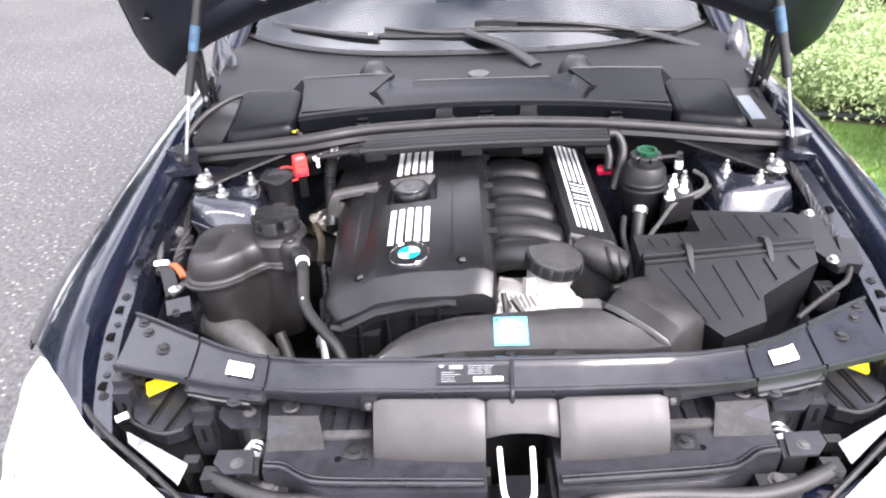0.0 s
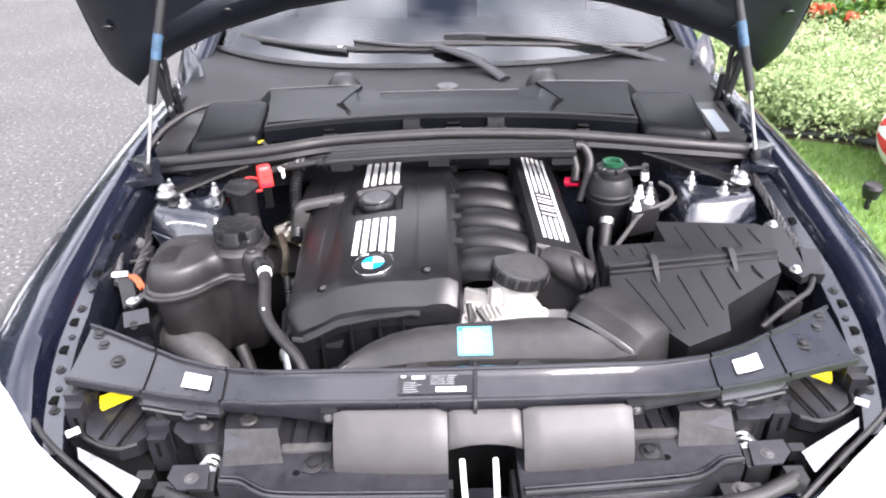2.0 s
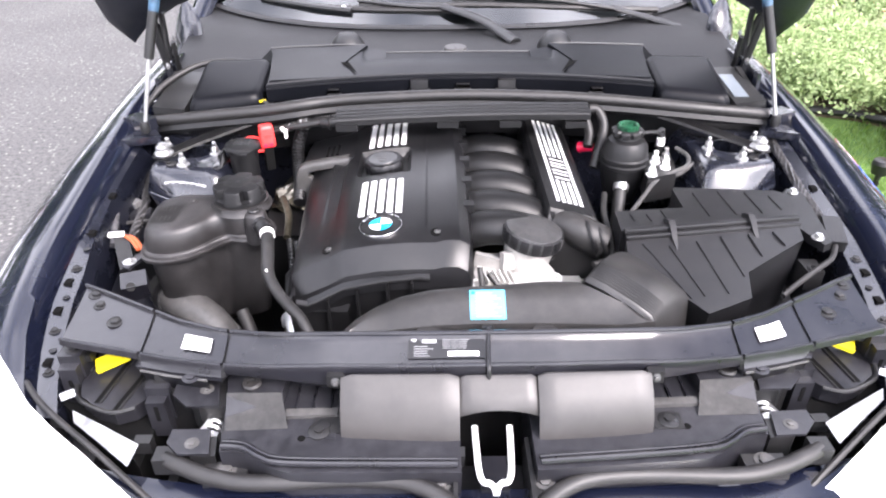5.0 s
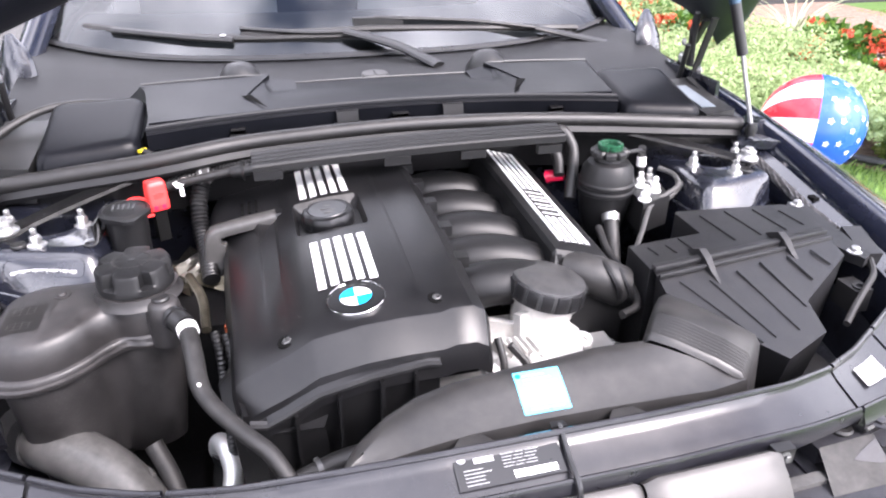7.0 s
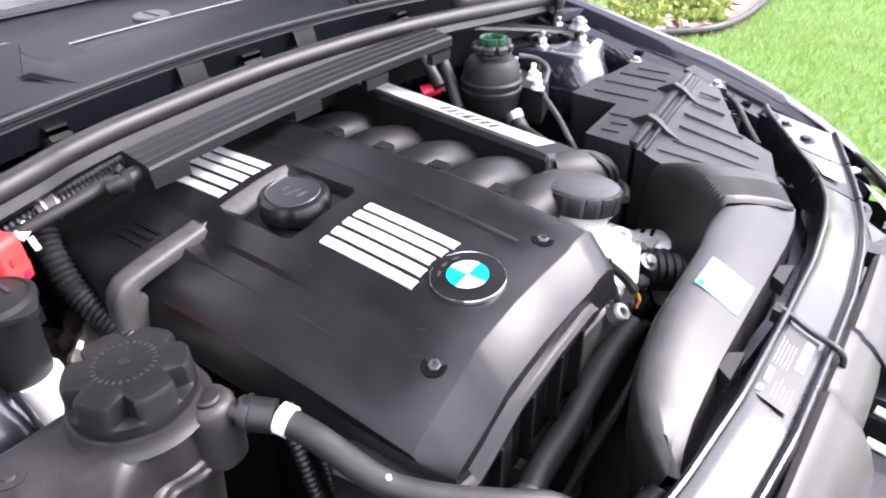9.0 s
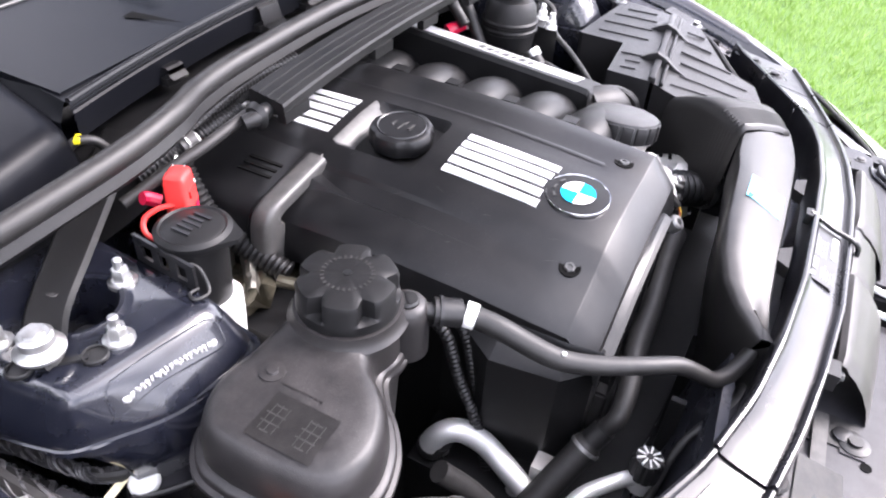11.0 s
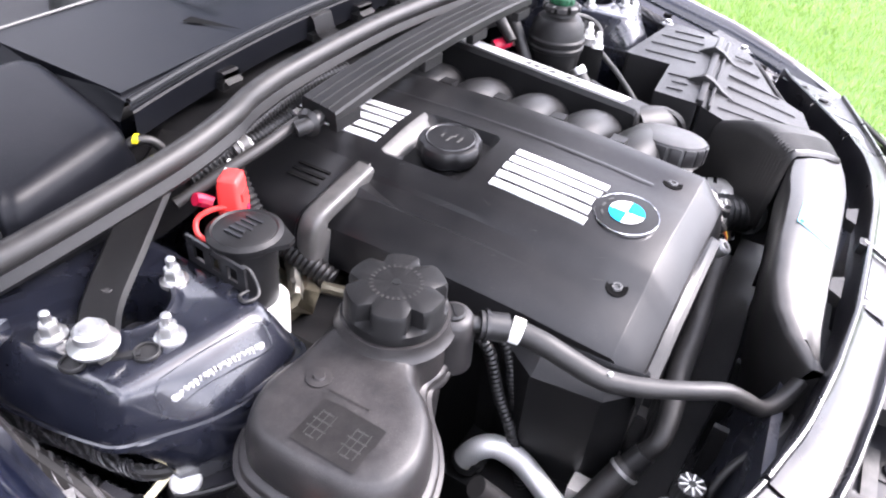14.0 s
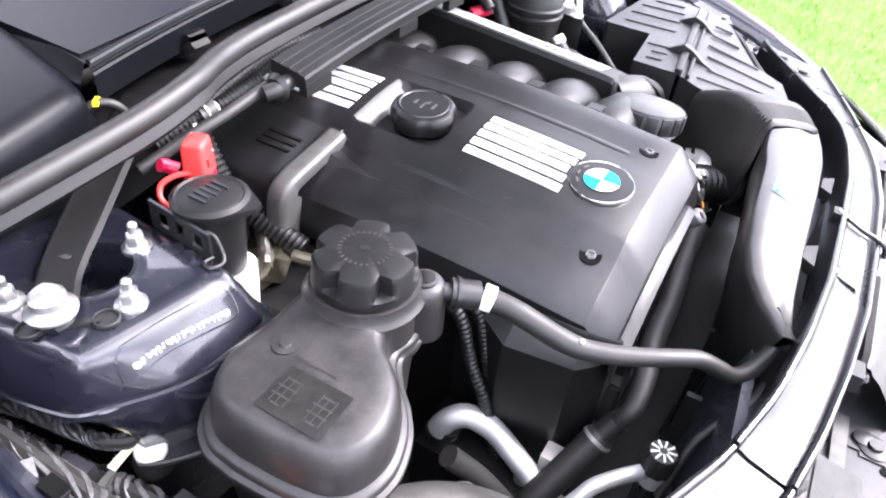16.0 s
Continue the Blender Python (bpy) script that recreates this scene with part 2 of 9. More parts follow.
def shift(root, dx, dy, dz=0.0):
    """Set a finished thing, with its parts, a little aside."""
    root.location = root.location + Vector((dx, dy, dz))
    return root


def part(name, bm, mat, parent=None, label="", angle=32, smooth=True):
    me = bpy.data.meshes.new(name)
    bmesh.ops.recalc_face_normals(bm, faces=bm.faces)
    bm.to_mesh(me)
    bm.free()
    if smooth:
        me.polygons.foreach_set("use_smooth", [True] * len(me.polygons))
        me.set_sharp_from_angle(angle=radians(angle))
    for mm in (mat if isinstance(mat, (list, tuple)) else [mat]):
        me.materials.append(mm)
    ob = new(name, me)
    if parent:
        ob.parent = parent
        if parent in HOME:
            ob.matrix_parent_inverse = Matrix.Translation(-HOME[parent])
    return tagged(ob, label) if label else ob


def bm_new():
    return bmesh.new()


def grid(bm, rows, close_u=False, cap0=False, cap1=False):
    vs = [[bm.verts.new(p) for p in r] for r in rows]
    for a, b in zip(vs, vs[1:]):
        k = len(a)
        for i in range(k if close_u else k - 1):
            j = (i + 1) % k
            bm.faces.new((a[i], a[j], b[j], b[i]))
    if cap0:
        bm.faces.new(vs[0][::-1])
    if cap1:
        bm.faces.new(vs[-1])
    return vs


def bevel(bm, width, segments=2, angle=30, edges=None):
    es = edges or [e for e in bm.edges if len(e.link_faces) == 2 and e.calc_face_angle(0) > radians(angle)]
    if es and width > 0:
        bmesh.ops.bevel(bm, geom=es, offset=width, segments=segments, affect="EDGES", profile=0.5, clamp_overlap=True)
    return bm


def box(bm, x0, x1, y0, y1, z0, z1, m=None):
    vs = [bm.verts.new((x, y, z)) for z in (z0, z1) for x, y in ((x0, y0), (x1, y0), (x1, y1), (x0, y1))]
    for f in ((3, 2, 1, 0), (4, 5, 6, 7), (0, 1, 5, 4), (1, 2, 6, 5), (2, 3, 7, 6), (3, 0, 4, 7)):
        bm.faces.new([vs[i] for i in f])
    if m is not None:
        bmesh.ops.transform(bm, matrix=m, verts=vs)
    return vs


def bbox(x0, x1, y0, y1, z0, z1, width=0.003, segments=2, m=None):
    bm = bm_new()
    box(bm, x0, x1, y0, y1, z0, z1)
    bevel(bm, width, segments)
    if m is not None:
        bmesh.ops.transform(bm, matrix=m, verts=bm.verts)
    return bm


def prism(bm, outline, low, high):
    """low and high: numbers, or functions of x and y."""
    f0 = low if callable(low) else (lambda x, y: low)
    f1 = high if callable(high) else (lambda x, y: high)
    a = [bm.verts.new((x, y, f0(x, y))) for x, y in outline]
    b = [bm.verts.new((x, y, f1(x, y))) for x, y in outline]
    k = len(a)
    for i in range(k):
        j = (i + 1) % k
        bm.faces.new((a[i], a[j], b[j], b[i]))
    bm.faces.new(a[::-1])
    bm.faces.new(b)
    return bm


def smooth_path(points, steps=8):
    pts = [Vector(p) for p in points]
    ext = [2 * pts[0] - pts[1]] + pts + [2 * pts[-1] - pts[-2]]
    out = []
    for i in range(1, len(ext) - 2):
        a, b, c, d = ext[i - 1:i + 3]
        for s in range(steps):
            t = s / steps
            out.append(0.5 * (2 * b + (c - a) * t + (2 * a - 5 * b + 4 * c - d) * t * t + (3 * b - a - 3 * c + d) * t ** 3))
    out.append(pts[-1])
    return out


def tube(bm, points, radius, sides=12, steps=8, ridge=0.0, pitch=0.006, flat=1.0):
    """A pipe along a smooth path; ridge makes it corrugated."""
    path = smooth_path(points, steps) if steps > 1 else [Vector(p) for p in points]
    if ridge:
        fine, run_on, gap = [path[0]], 0.0, pitch / 4
        for a, b in zip(path, path[1:]):
            long = (b - a).length
            while run_on + gap <= long:
                run_on += gap
                fine.append(a.lerp(b, run_on / long))
            run_on -= long
        path = fine
    up = Vector((0, 0, 1))
    t0 = (path[1] - path[0]).normalized()
    side = t0.cross(up)
    if side.length < 0.1:
        side = t0.cross(Vector((1, 0, 0)))
    side.normalize()
    rows = []
    for i, p in enumerate(path):
        t = (path[min(i + 1, len(path) - 1)] - path[max(i - 1, 0)]).normalized()
        side = (side - t * side.dot(t)).normalized()
        other = t.cross(side)
        r = radius(i / (len(path) - 1)) if callable(radius) else radius
        r += ridge * (1, 0.3, -1, 0.3)[i % 4] if ridge else 0
        rows.append([p + side * r * math.cos(2 * math.pi * k / sides) + other * r * flat * math.sin(2 * math.pi * k / sides) for k in range(sides)])
    grid(bm, rows, True, True, True)
    return bm


def lathe(bm, centre, profile, sides=28, m=None, lobes=0, lobe_depth=0.0):
    """profile: (radius, height) pairs from bottom to top. lobes: grips cut into its rim."""
    c = Vector(centre)
    rows = []
    for r, h in profile:
        row = []
        for k in range(sides):
            a = 2 * math.pi * k / sides
            rr = r * (1 - lobe_depth * max(0, math.cos(a * lobes)) ** 3) if lobes else r
            v = Vector((rr * math.cos(a), rr * math.sin(a), h))
            row.append(c + (m @ v if m else v))
        rows.append(row)
    grid(bm, rows, True, True, True)
    return bm


def tilt(rx=0, ry=0, rz=0):
    return Euler((radians(rx), radians(ry), radians(rz))).to_matrix()


def bolt(name, at, parent, mat=None, r=0.009, h=0.02, stud=True, m=None, label=""):
    bm = bm_new()
    prof = [(r * 1.35, 0), (r * 1.35, h * 0.14), (r * 1.05, h * 0.17), (r * 0.95, h * 0.2)]
    lathe(bm, at, prof, 16, m)
    lathe(bm, at, [(r * 0.85, h * 0.2), (r * 0.85, h * 0.55), (r * 0.72, h * 0.62)], 6, m)
    if stud:
        lathe(bm, at, [(r * 0.45, h * 0.6), (r * 0.45, h * 0.95), (r * 0.3, h)], 10, m)
    return part(name, bm, mat or ZINC, parent, label)


def sheet(bm, fn, us, vs, thick=0.0):
    rows = [[fn(u, v) for u in us] for v in vs]
    grid(bm, rows)
    if thick:
        bmesh.ops.recalc_face_normals(bm, faces=bm.faces)
        bmesh.ops.solidify(bm, geom=bm.faces[:], thickness=thick)
    return bm


def lerp_table(table, t):
    if t <= table[0][0]:
        return table[0][1]
    for (a, va), (b, vb) in zip(table, table[1:]):
        if t <= b:
            k = (t - a) / (b - a)
            return va + (vb - va) * k if not isinstance(va, tuple) else tuple(p + (q - p) * k for p, q in zip(va, vb))
    return table[-1][1]


def steps(a, b, n):
    return [a + (b - a) * i / n for i in range(n + 1)]


# ---- ground ----
def ground_material():
    m = bpy.data.materials.new("asphalt")
    m.use_nodes = True
    n, l = m.node_tree.nodes, m.node_tree.links
    p = n["Principled BSDF"]
    p.inputs["Roughness"].default_value = 0.85
    at = n.new("ShaderNodeTexCoord")
    a, b, c = n.new("ShaderNodeTexNoise"), n.new("ShaderNodeTexVoronoi"), n.new("ShaderNodeTexNoise")
    a.inputs["Scale"].default_value, a.inputs["Detail"].default_value = 1.3, 8
    b.inputs["Scale"].default_value = 90
    c.inputs["Scale"].default_value, c.inputs["Detail"].default_value, c.inputs["Roughness"].default_value = 45, 10, 0.8
    for k in (a, b, c):
        l.new(at.outputs["Object"], k.inputs["Vector"])
    r1 = n.new("ShaderNodeValToRGB")
    r1.color_ramp.elements[0].color, r1.color_ramp.elements[1].color = (0.048, 0.047, 0.047, 1), (0.098, 0.096, 0.094, 1)
    l.new(a.outputs["Fac"], r1.inputs["Fac"])
    r2 = n.new("ShaderNodeMapRange")
    r2.inputs[1].default_value, r2.inputs[2].default_value, r2.inputs[3].default_value, r2.inputs[4].default_value = 0.36, 0.68, 0.35, 1.9
    l.new(c.outputs["Fac"], r2.inputs[0])
    mx = n.new("ShaderNodeMixRGB")
    mx.blend_type, mx.inputs[0].default_value = "MULTIPLY", 1
    l.new(r1.outputs[0], mx.inputs[1])
    l.new(r2.outputs[0], mx.inputs[2])
    speck = n.new("ShaderNodeTexVoronoi")
    speck.inputs["Scale"].default_value = 26
    l.new(at.outputs["Object"], speck.inputs["Vector"])
    pale = n.new("ShaderNodeMapRange")
    pale.inputs[1].default_value, pale.inputs[2].default_value, pale.inputs[3].default_value, pale.inputs[4].default_value = 0.10, 0.24, 0.55, 0.0
    l.new(speck.outputs["Distance"], pale.inputs[0])
    fleck = n.new("ShaderNodeMixRGB")
    fleck.inputs[2].default_value = (0.34, 0.33, 0.31, 1)
    l.new(pale.outputs[0], fleck.inputs[0])
    l.new(mx.outputs[0], fleck.inputs[1])
    l.new(fleck.outputs[0], p.inputs["Base Color"])
    bp = n.new("ShaderNodeBump")
    bp.inputs["Strength"].default_value, bp.inputs["Distance"].default_value = 0.6, 0.004
    l.new(b.outputs["Distance"], bp.inputs["Height"])
    l.new(bp.outputs[0], p.inputs["Normal"])
    return m


def soil_material(name, c0, c1, scale=25):
    m = bpy.data.materials.new(name)
    m.use_nodes = True
    n, l = m.node_tree.nodes, m.node_tree.links
    p = n["Principled BSDF"]
    p.inputs["Roughness"].default_value = 0.9
    at, a = n.new("ShaderNodeTexCoord"), n.new("ShaderNodeTexNoise")
    a.inputs["Scale"].default_value, a.inputs["Detail"].default_value, a.inputs["Roughness"].default_value = scale, 8, 0.7
    l.new(at.outputs["Object"], a.inputs["Vector"])
    r = n.new("ShaderNodeValToRGB")
    r.color_ramp.elements[0].position, r.color_ramp.elements[1].position = 0.35, 0.65
    r.color_ramp.elements[0].color, r.color_ramp.elements[1].color = (*c0, 1), (*c1, 1)
    l.new(a.outputs["Fac"], r.inputs["Fac"])
    l.new(r.outputs[0], p.inputs["Base Color"])
    return m


def leaf_material(name, c0, c1, rough=0.55, through=0.25):
    m = bpy.data.materials.new(name)
    m.use_nodes = True
    n, l = m.node_tree.nodes, m.node_tree.links
    p = n["Principled BSDF"]
    p.inputs["Roughness"].default_value = rough
    geo, r = n.new("ShaderNodeNewGeometry"), n.new("ShaderNodeValToRGB")
    r.color_ramp.elements[0].color, r.color_ramp.elements[1].color = (*c0, 1), (*c1, 1)
    l.new(geo.outputs["Random Per Island"], r.inputs["Fac"])
    l.new(r.outputs[0], p.inputs["Base Color"])
    tr, mix = n.new("ShaderNodeBsdfTranslucent"), n.new("ShaderNodeMixShader")
    l.new(r.outputs[0], tr.inputs["Color"])
    mix.inputs[0].default_value = through
    l.new(p.outputs[0], mix.inputs[1])
    l.new(tr.outputs[0], mix.inputs[2])
    l.new(mix.outputs[0], n["Material Output"].inputs["Surface"])
    return m


bm = bm_new()
grid(bm, [[(-300, -300, 0), (300, -300, 0)], [(-300, 300, 0), (300, 300, 0)]])
tagged(part("ground", bm, ground_material(), smooth=False), "worn grey asphalt drive with fine stones", "ground", kind="structure")

LAWN_SOIL = soil_material("lawn_soil", (0.055, 0.115, 0.02), (0.10, 0.18, 0.04), 40)
BED_SOIL = soil_material("bed_mulch", (0.10, 0.06, 0.045), (0.30, 0.22, 0.17), 30)
GRASS = leaf_material("grass_blade", (0.16, 0.28, 0.045), (0.31, 0.43, 0.16), 0.5, 0.4)
GZ = 0.13      # the garden lies a little above the drive


def g(x, y):
    return (-0.3 + 0.89 * (x + 0.3), 0.55 + 0.89 * (y - 0.55))


EDGE_LINE = [(1.45, 3.52), (1.79, 3.40), (2.08, 3.28), (2.50, 2.80), (2.87, 2.30), (3.08, 2.12), (3.39, 1.90)] + [g(x, y) for x, y in [(4.5, 2.02), (5.3, 2.15), (6.0, 2.7), (6.4, 3.6), (6.8, 6.0)]]

bm = bm_new()
sheet(bm, lambda u, v: (1.0 + 39 * u, -20 + 45 * v, GZ + 0.01 * math.sin(9 * u * 13) * math.sin(7 * v * 11) - (0.09 if u == 0 else 0.0)), [0, 0.002] + steps(0.01, 1, 40), steps(0, 1, 40), 0.12)
tagged(part("lawn", bm, LAWN_SOIL), "bright green mown lawn beside the drive", "lawn", kind="structure")

# ---- planting bed ----
bed_out = [(p.x, p.y) for p in smooth_path([(x, y, 0) for x, y in EDGE_LINE], 6)]
bm = bm_new()
prism(bm, bed_out + [g(6.8, 9.5), g(1.5, 9.5), g(1.35, 4.6)], GZ - 0.05, GZ + 0.03)
tagged(part("garden_bed", bm, BED_SOIL), "garden bed of brown mulch and pale wood chips", "garden bed", kind="structure")
bm = bm_new()
tube(bm, [(x, y, GZ + 0.035) for x, y in EDGE_LINE], 0.022, 10, 6)
tagged(part("bed_edging", bm, BLACK), "dark plastic edging hose along the garden bed", "garden edging", kind="structure")


def soup(name, verts, faces, mat):
    me = bpy.data.meshes.new(name)
    me.from_pydata(verts, [], faces)
    me.materials.append(mat)
    return new(name, me)


def grass_field(rng):
    verts, faces = [], []
    for _ in range(210000):
        d = rng.random() ** 1.7
        x, y = 1.03 + 8.0 * d, rng.uniform(-1.6, 6.5) if rng.random() < 0.88 else -1.6 - 3.5 * rng.random() ** 2
        if x > 1.93 and y > lerp_table(EDGE_LINE, x) - 0.05 and x < 5.8:
            continue
        if x < 1.93 and y > 3.1 + (1.93 - x) * 1.4:
            continue
        far = 1 + 0.5 * d
        h, w = rng.uniform(0.015, 0.042) * far, rng.uniform(0.0012, 0.0024) * far
        a, b, ln = rng.uniform(0, 6.283), rng.uniform(0, 6.283), rng.uniform(0.2, 0.9) * h
        dx, dy, lx, ly = math.cos(a) * w, math.sin(a) * w, math.cos(b) * ln, math.sin(b) * ln
        i = len(verts)
        verts += [(x - dx, y - dy, GZ - 0.012), (x + dx, y + dy, GZ - 0.012), (x + lx * 0.4 + dx, y + ly * 0.4 + dy, GZ + h * 0.6), (x + lx, y + ly, GZ + h)]
        faces += [(i, i + 1, i + 2), (i, i + 2, i + 3)]
    return soup("grass", verts, faces, GRASS)


tagged(grass_field(random.Random(5)), "bright green lawn grass with short uneven blades", "grass", kind="stuff")

SILVER = leaf_material("silver_leaf", (0.25, 0.34, 0.14), (0.44, 0.53, 0.28), 0.7, 0.3)
GREENLEAF = leaf_material("green_leaf", (0.03, 0.09, 0.012), (0.13, 0.25, 0.04), 0.4, 0.25)
YELLOWLEAF = leaf_material("yellow_green_leaf", (0.12, 0.20, 0.03), (0.33, 0.38, 0.10), 0.5, 0.3)
PETAL = leaf_material("red_petal", (0.80, 0.09, 0.045), (0.95, 0.27, 0.14), 0.5, 0.35)
STRAP = leaf_material("strap_leaf", (0.20, 0.26, 0.14), (0.45, 0.48, 0.33), 0.5, 0.2)
BARK = soil_material("twig_bark", (0.06, 0.045, 0.03), (0.13, 0.10, 0.07), 60)
CHIP = leaf_material("wood_chip", (0.20, 0.13, 0.10), (0.66, 0.54, 0.46), 0.8, 0.0)


def leaf_cloud(rng, count, place, size, slim=0.4):
    verts, faces = [], []
    for _ in range(count):
        c = Vector(place(rng))
        d = Vector((rng.gauss(0, 1), rng.gauss(0, 1), rng.gauss(0.5, 0.8))).normalized()
        s = d.cross(Vector((rng.gauss(0, 1), rng.gauss(0, 1), rng.gauss(0, 1)))).normalized()
        ln = size * rng.uniform(0.6, 1.35)
        w = ln * slim
        up = d.cross(s) * ln * 0.12
        i = len(verts)
        verts += [c, c + d * ln * 0.5 + s * w + up, c + d * ln, c + d * ln * 0.5 - s * w + up]
        faces += [(i, i + 1, i + 2), (i, i + 2, i + 3)]
    return verts, faces


def on_clump(blobs):
    """Places on and in a set of uneven mounds."""
    def place(rng):
        cx, cy, cz, rx, rz = blobs[rng.randrange(len(blobs))]
        while True:
            p = Vector((rng.gauss(0, 1), rng.gauss(0, 1), rng.gauss(0.25, 0.9)))
            if p.z > -0.4 * p.length:
                break
        p = p.normalized() * rng.uniform(0.6, 1.08)
        return (cx + p.x * rx, cy + p.y * rx, max(GZ + 0.03, cz + p.z * rz))
    return place


def shrub(name, at, blobs, count, size, slim, leaf, label, stems=5, flowers=0, seed=1):
    rng = random.Random(seed)
    root = thing(name, at, label, "shrub")
    v, f = leaf_cloud(rng, count, on_clump(blobs), size, slim)
    crown = soup("crown", v, f, leaf)
    crown.parent, crown.matrix_parent_inverse = root, Matrix.Translation(-Vector(at))
    bm = bm_new()
    for _ in range(stems):
        bx, by, bz, rx, rz = blobs[rng.randrange(len(blobs))]
        tube(bm, [(at[0] + rng.uniform(-.08, .08), at[1] + rng.uniform(-.08, .08), GZ), ((at[0] + bx) / 2, (at[1] + by) / 2, GZ + (bz - GZ) * 0.6), (bx, by, bz + rz * 0.4)], lambda t: 0.012 - 0.008 * t, 6, 3)
    part("stem", bm, BARK, root)
    for _ in range(flowers):
        c = Vector(on_clump(blobs)(rng))
        c.z = max(c.z, GZ + 0.1)
        vv, ff = [tuple(c)], []
        big = rng.uniform(0.85, 1.45)
        for _ in range(80):
            d = Vector((rng.gauss(0, 1), rng.gauss(0, 1), rng.gauss(0.5, 0.8))).normalized()
            u = d.cross(Vector((rng.gauss(0, 1), rng.gauss(0, 1), 0.3))).normalized()
            w = d.cross(u)
            o = c + Vector((d.x, d.y, d.z * 0.7)) * 0.052 * big * rng.uniform(0.75, 1.05)
            q = rng.uniform(0.007, 0.012)
            i = len(vv)
            vv += [o + u * q, o + w * q + d * 0.003, o - u * q, o - w * q + d * 0.003]
            ff += [(i, i + 1, i + 2, i + 3), (0, i, i + 1)]
        fl = soup("flower_head", vv, ff, PETAL)
        fl.parent, fl.matrix_parent_inverse = root, Matrix.Translation(-Vector(at))
    return root


def mounds(cx, cy, r, h, k, rng):
    out = []
    for _ in range(k):
        a, d = rng.uniform(0, 6.283), r * math.sqrt(rng.random())
        q = r * rng.uniform(0.28, 0.5)
        out.append((cx + d * math.cos(a), cy + d * math.sin(a), GZ + h * rng.uniform(0.35, 0.8), q, q * rng.uniform(0.6, 0.95)))
    return out


rng = random.Random(21)
for i, (x, y, r, h) in enumerate([(1.75, 4.55, .5, .30), (2.35, 4.15, .5, .30), (2.95, 3.6, .38, .27), (3.15, 3.05, .36, .24), (2.2, 4.95, .6, .34), (2.95, 4.35, .55, .32), (1.75, 5.35, .6, .36), (2.7, 5.6, .7, .38), (3.35, 3.7, .4, .28), (1.98, 4.12, .36, .26), (2.42, 3.95, .38, .26), (2.72, 3.55, .34, .24)]):
    x, y, r = *g(x, y), r * 0.89
    shrub("silver_shrub", (x, y, GZ), mounds(x, y, r, h, 14, rng), 14000, 0.024, 0.30, SILVER, "low silvery grey-green shrub with small dense leaves", 5, 0, 40 + i)
for i, (x, y, r, h, fl) in enumerate([(4.25, 2.75, .36, .36, 66), (4.2, 3.95, .32, .42, 76), (3.75, 4.55, .34, .36, 56), (3.2, 5.6, .4, .45, 52), (3.95, 6.65, .45, .6, 52), (2.2, 6.9, .5, .45, 36)]):
    x, y, r = *g(x, y), r * 0.89
    shrub("flowering_shrub", (x, y, GZ), mounds(x, y, r, h, 9, rng), 2600, 0.055, 0.36, GREENLEAF, "dark green shrub covered in red flower heads", 6, fl, 60 + i)
for i, (x, y, r, h) in enumerate([(5.1, 2.75, .28, .26), (6.0, 3.3, .3, .3)]):
    x, y, r = *g(x, y), r * 0.89
    shrub("green_shrub", (x, y, GZ), mounds(x, y, r, h, 8, rng), 2200, 0.05, 0.4, GREENLEAF, "small bright green leafy shrub in mulch", 5, 0, 80 + i)
for i, (x, y, r, h) in enumerate([(3.75, 2.7, .3, .09), (3.5, 3.0, .26, .09), (4.1, 2.35, .26, .06), (3.05, 2.95, .2, .08)]):
    x, y, r = *g(x, y), r * 0.89
    shrub("ground_cover_plant", (x, y, GZ), mounds(x, y, r, h, 12, rng), 2200, 0.035, 0.4, YELLOWLEAF, "low yellow-green ground cover plant in the bed", 3, 0, 90 + i)
for i, (x, y) in enumerate([(4.7, 4.3), (4.0, 5.2), (5.4, 4.6)]):
    rg = random.Random(100 + i)
    x, y = g(x, y)
    root = thing("strap_leaf_plant", (x, y, GZ), "clump of long arching grey-green strap leaves", "plant")
    for _ in range(26):
        a, ln = rg.uniform(0, 6.283), rg.uniform(0.45, 0.8)
        d = Vector((math.cos(a), math.sin(a), 0))
        s = Vector((-d.y, d.x, 0)) * 0.016
        rows = []
        for t in steps(0, 1, 5):
            c = Vector((x, y, GZ + 0.02)) + d * ln * (0.12 * t + 0.5 * t * t) + Vector((0, 0, ln * (1.15 * t - 0.55 * t * t)))
            rows.append([c - s * (1.02 - t), c + Vector((0, 0, -0.004)), c + s * (1.02 - t)])
        bm = bm_new()
        grid(bm, rows)
        part("strap_leaf", bm, STRAP, root)


def chips(rng):
    verts, faces = [], []
    for _ in range(5000):
        x, y = rng.uniform(2.9, 5.8), rng.uniform(1.7, 5.0)
        if y < lerp_table(EDGE_LINE, x) + 0.06:
            continue
        c = Vector((x, y, GZ + 0.036))
        a = rng.uniform(0, 6.283)
        d, s = Vector((math.cos(a), math.sin(a), rng.uniform(-.3, .3))) * rng.uniform(.016, .042), Vector((-math.sin(a), math.cos(a), rng.uniform(-.3, .3))) * rng.uniform(.009, .022)
        i = len(verts)
        verts += [c - d - s, c + d - s, c + d + s, c - d + s]
        faces.append((i, i + 1, i + 2, i + 3))
    return soup("wood_chips", verts, faces, CHIP)


tagged(chips(random.Random(8)), "pale brown wood chip mulch scattered over the bed", "mulch", kind="stuff")

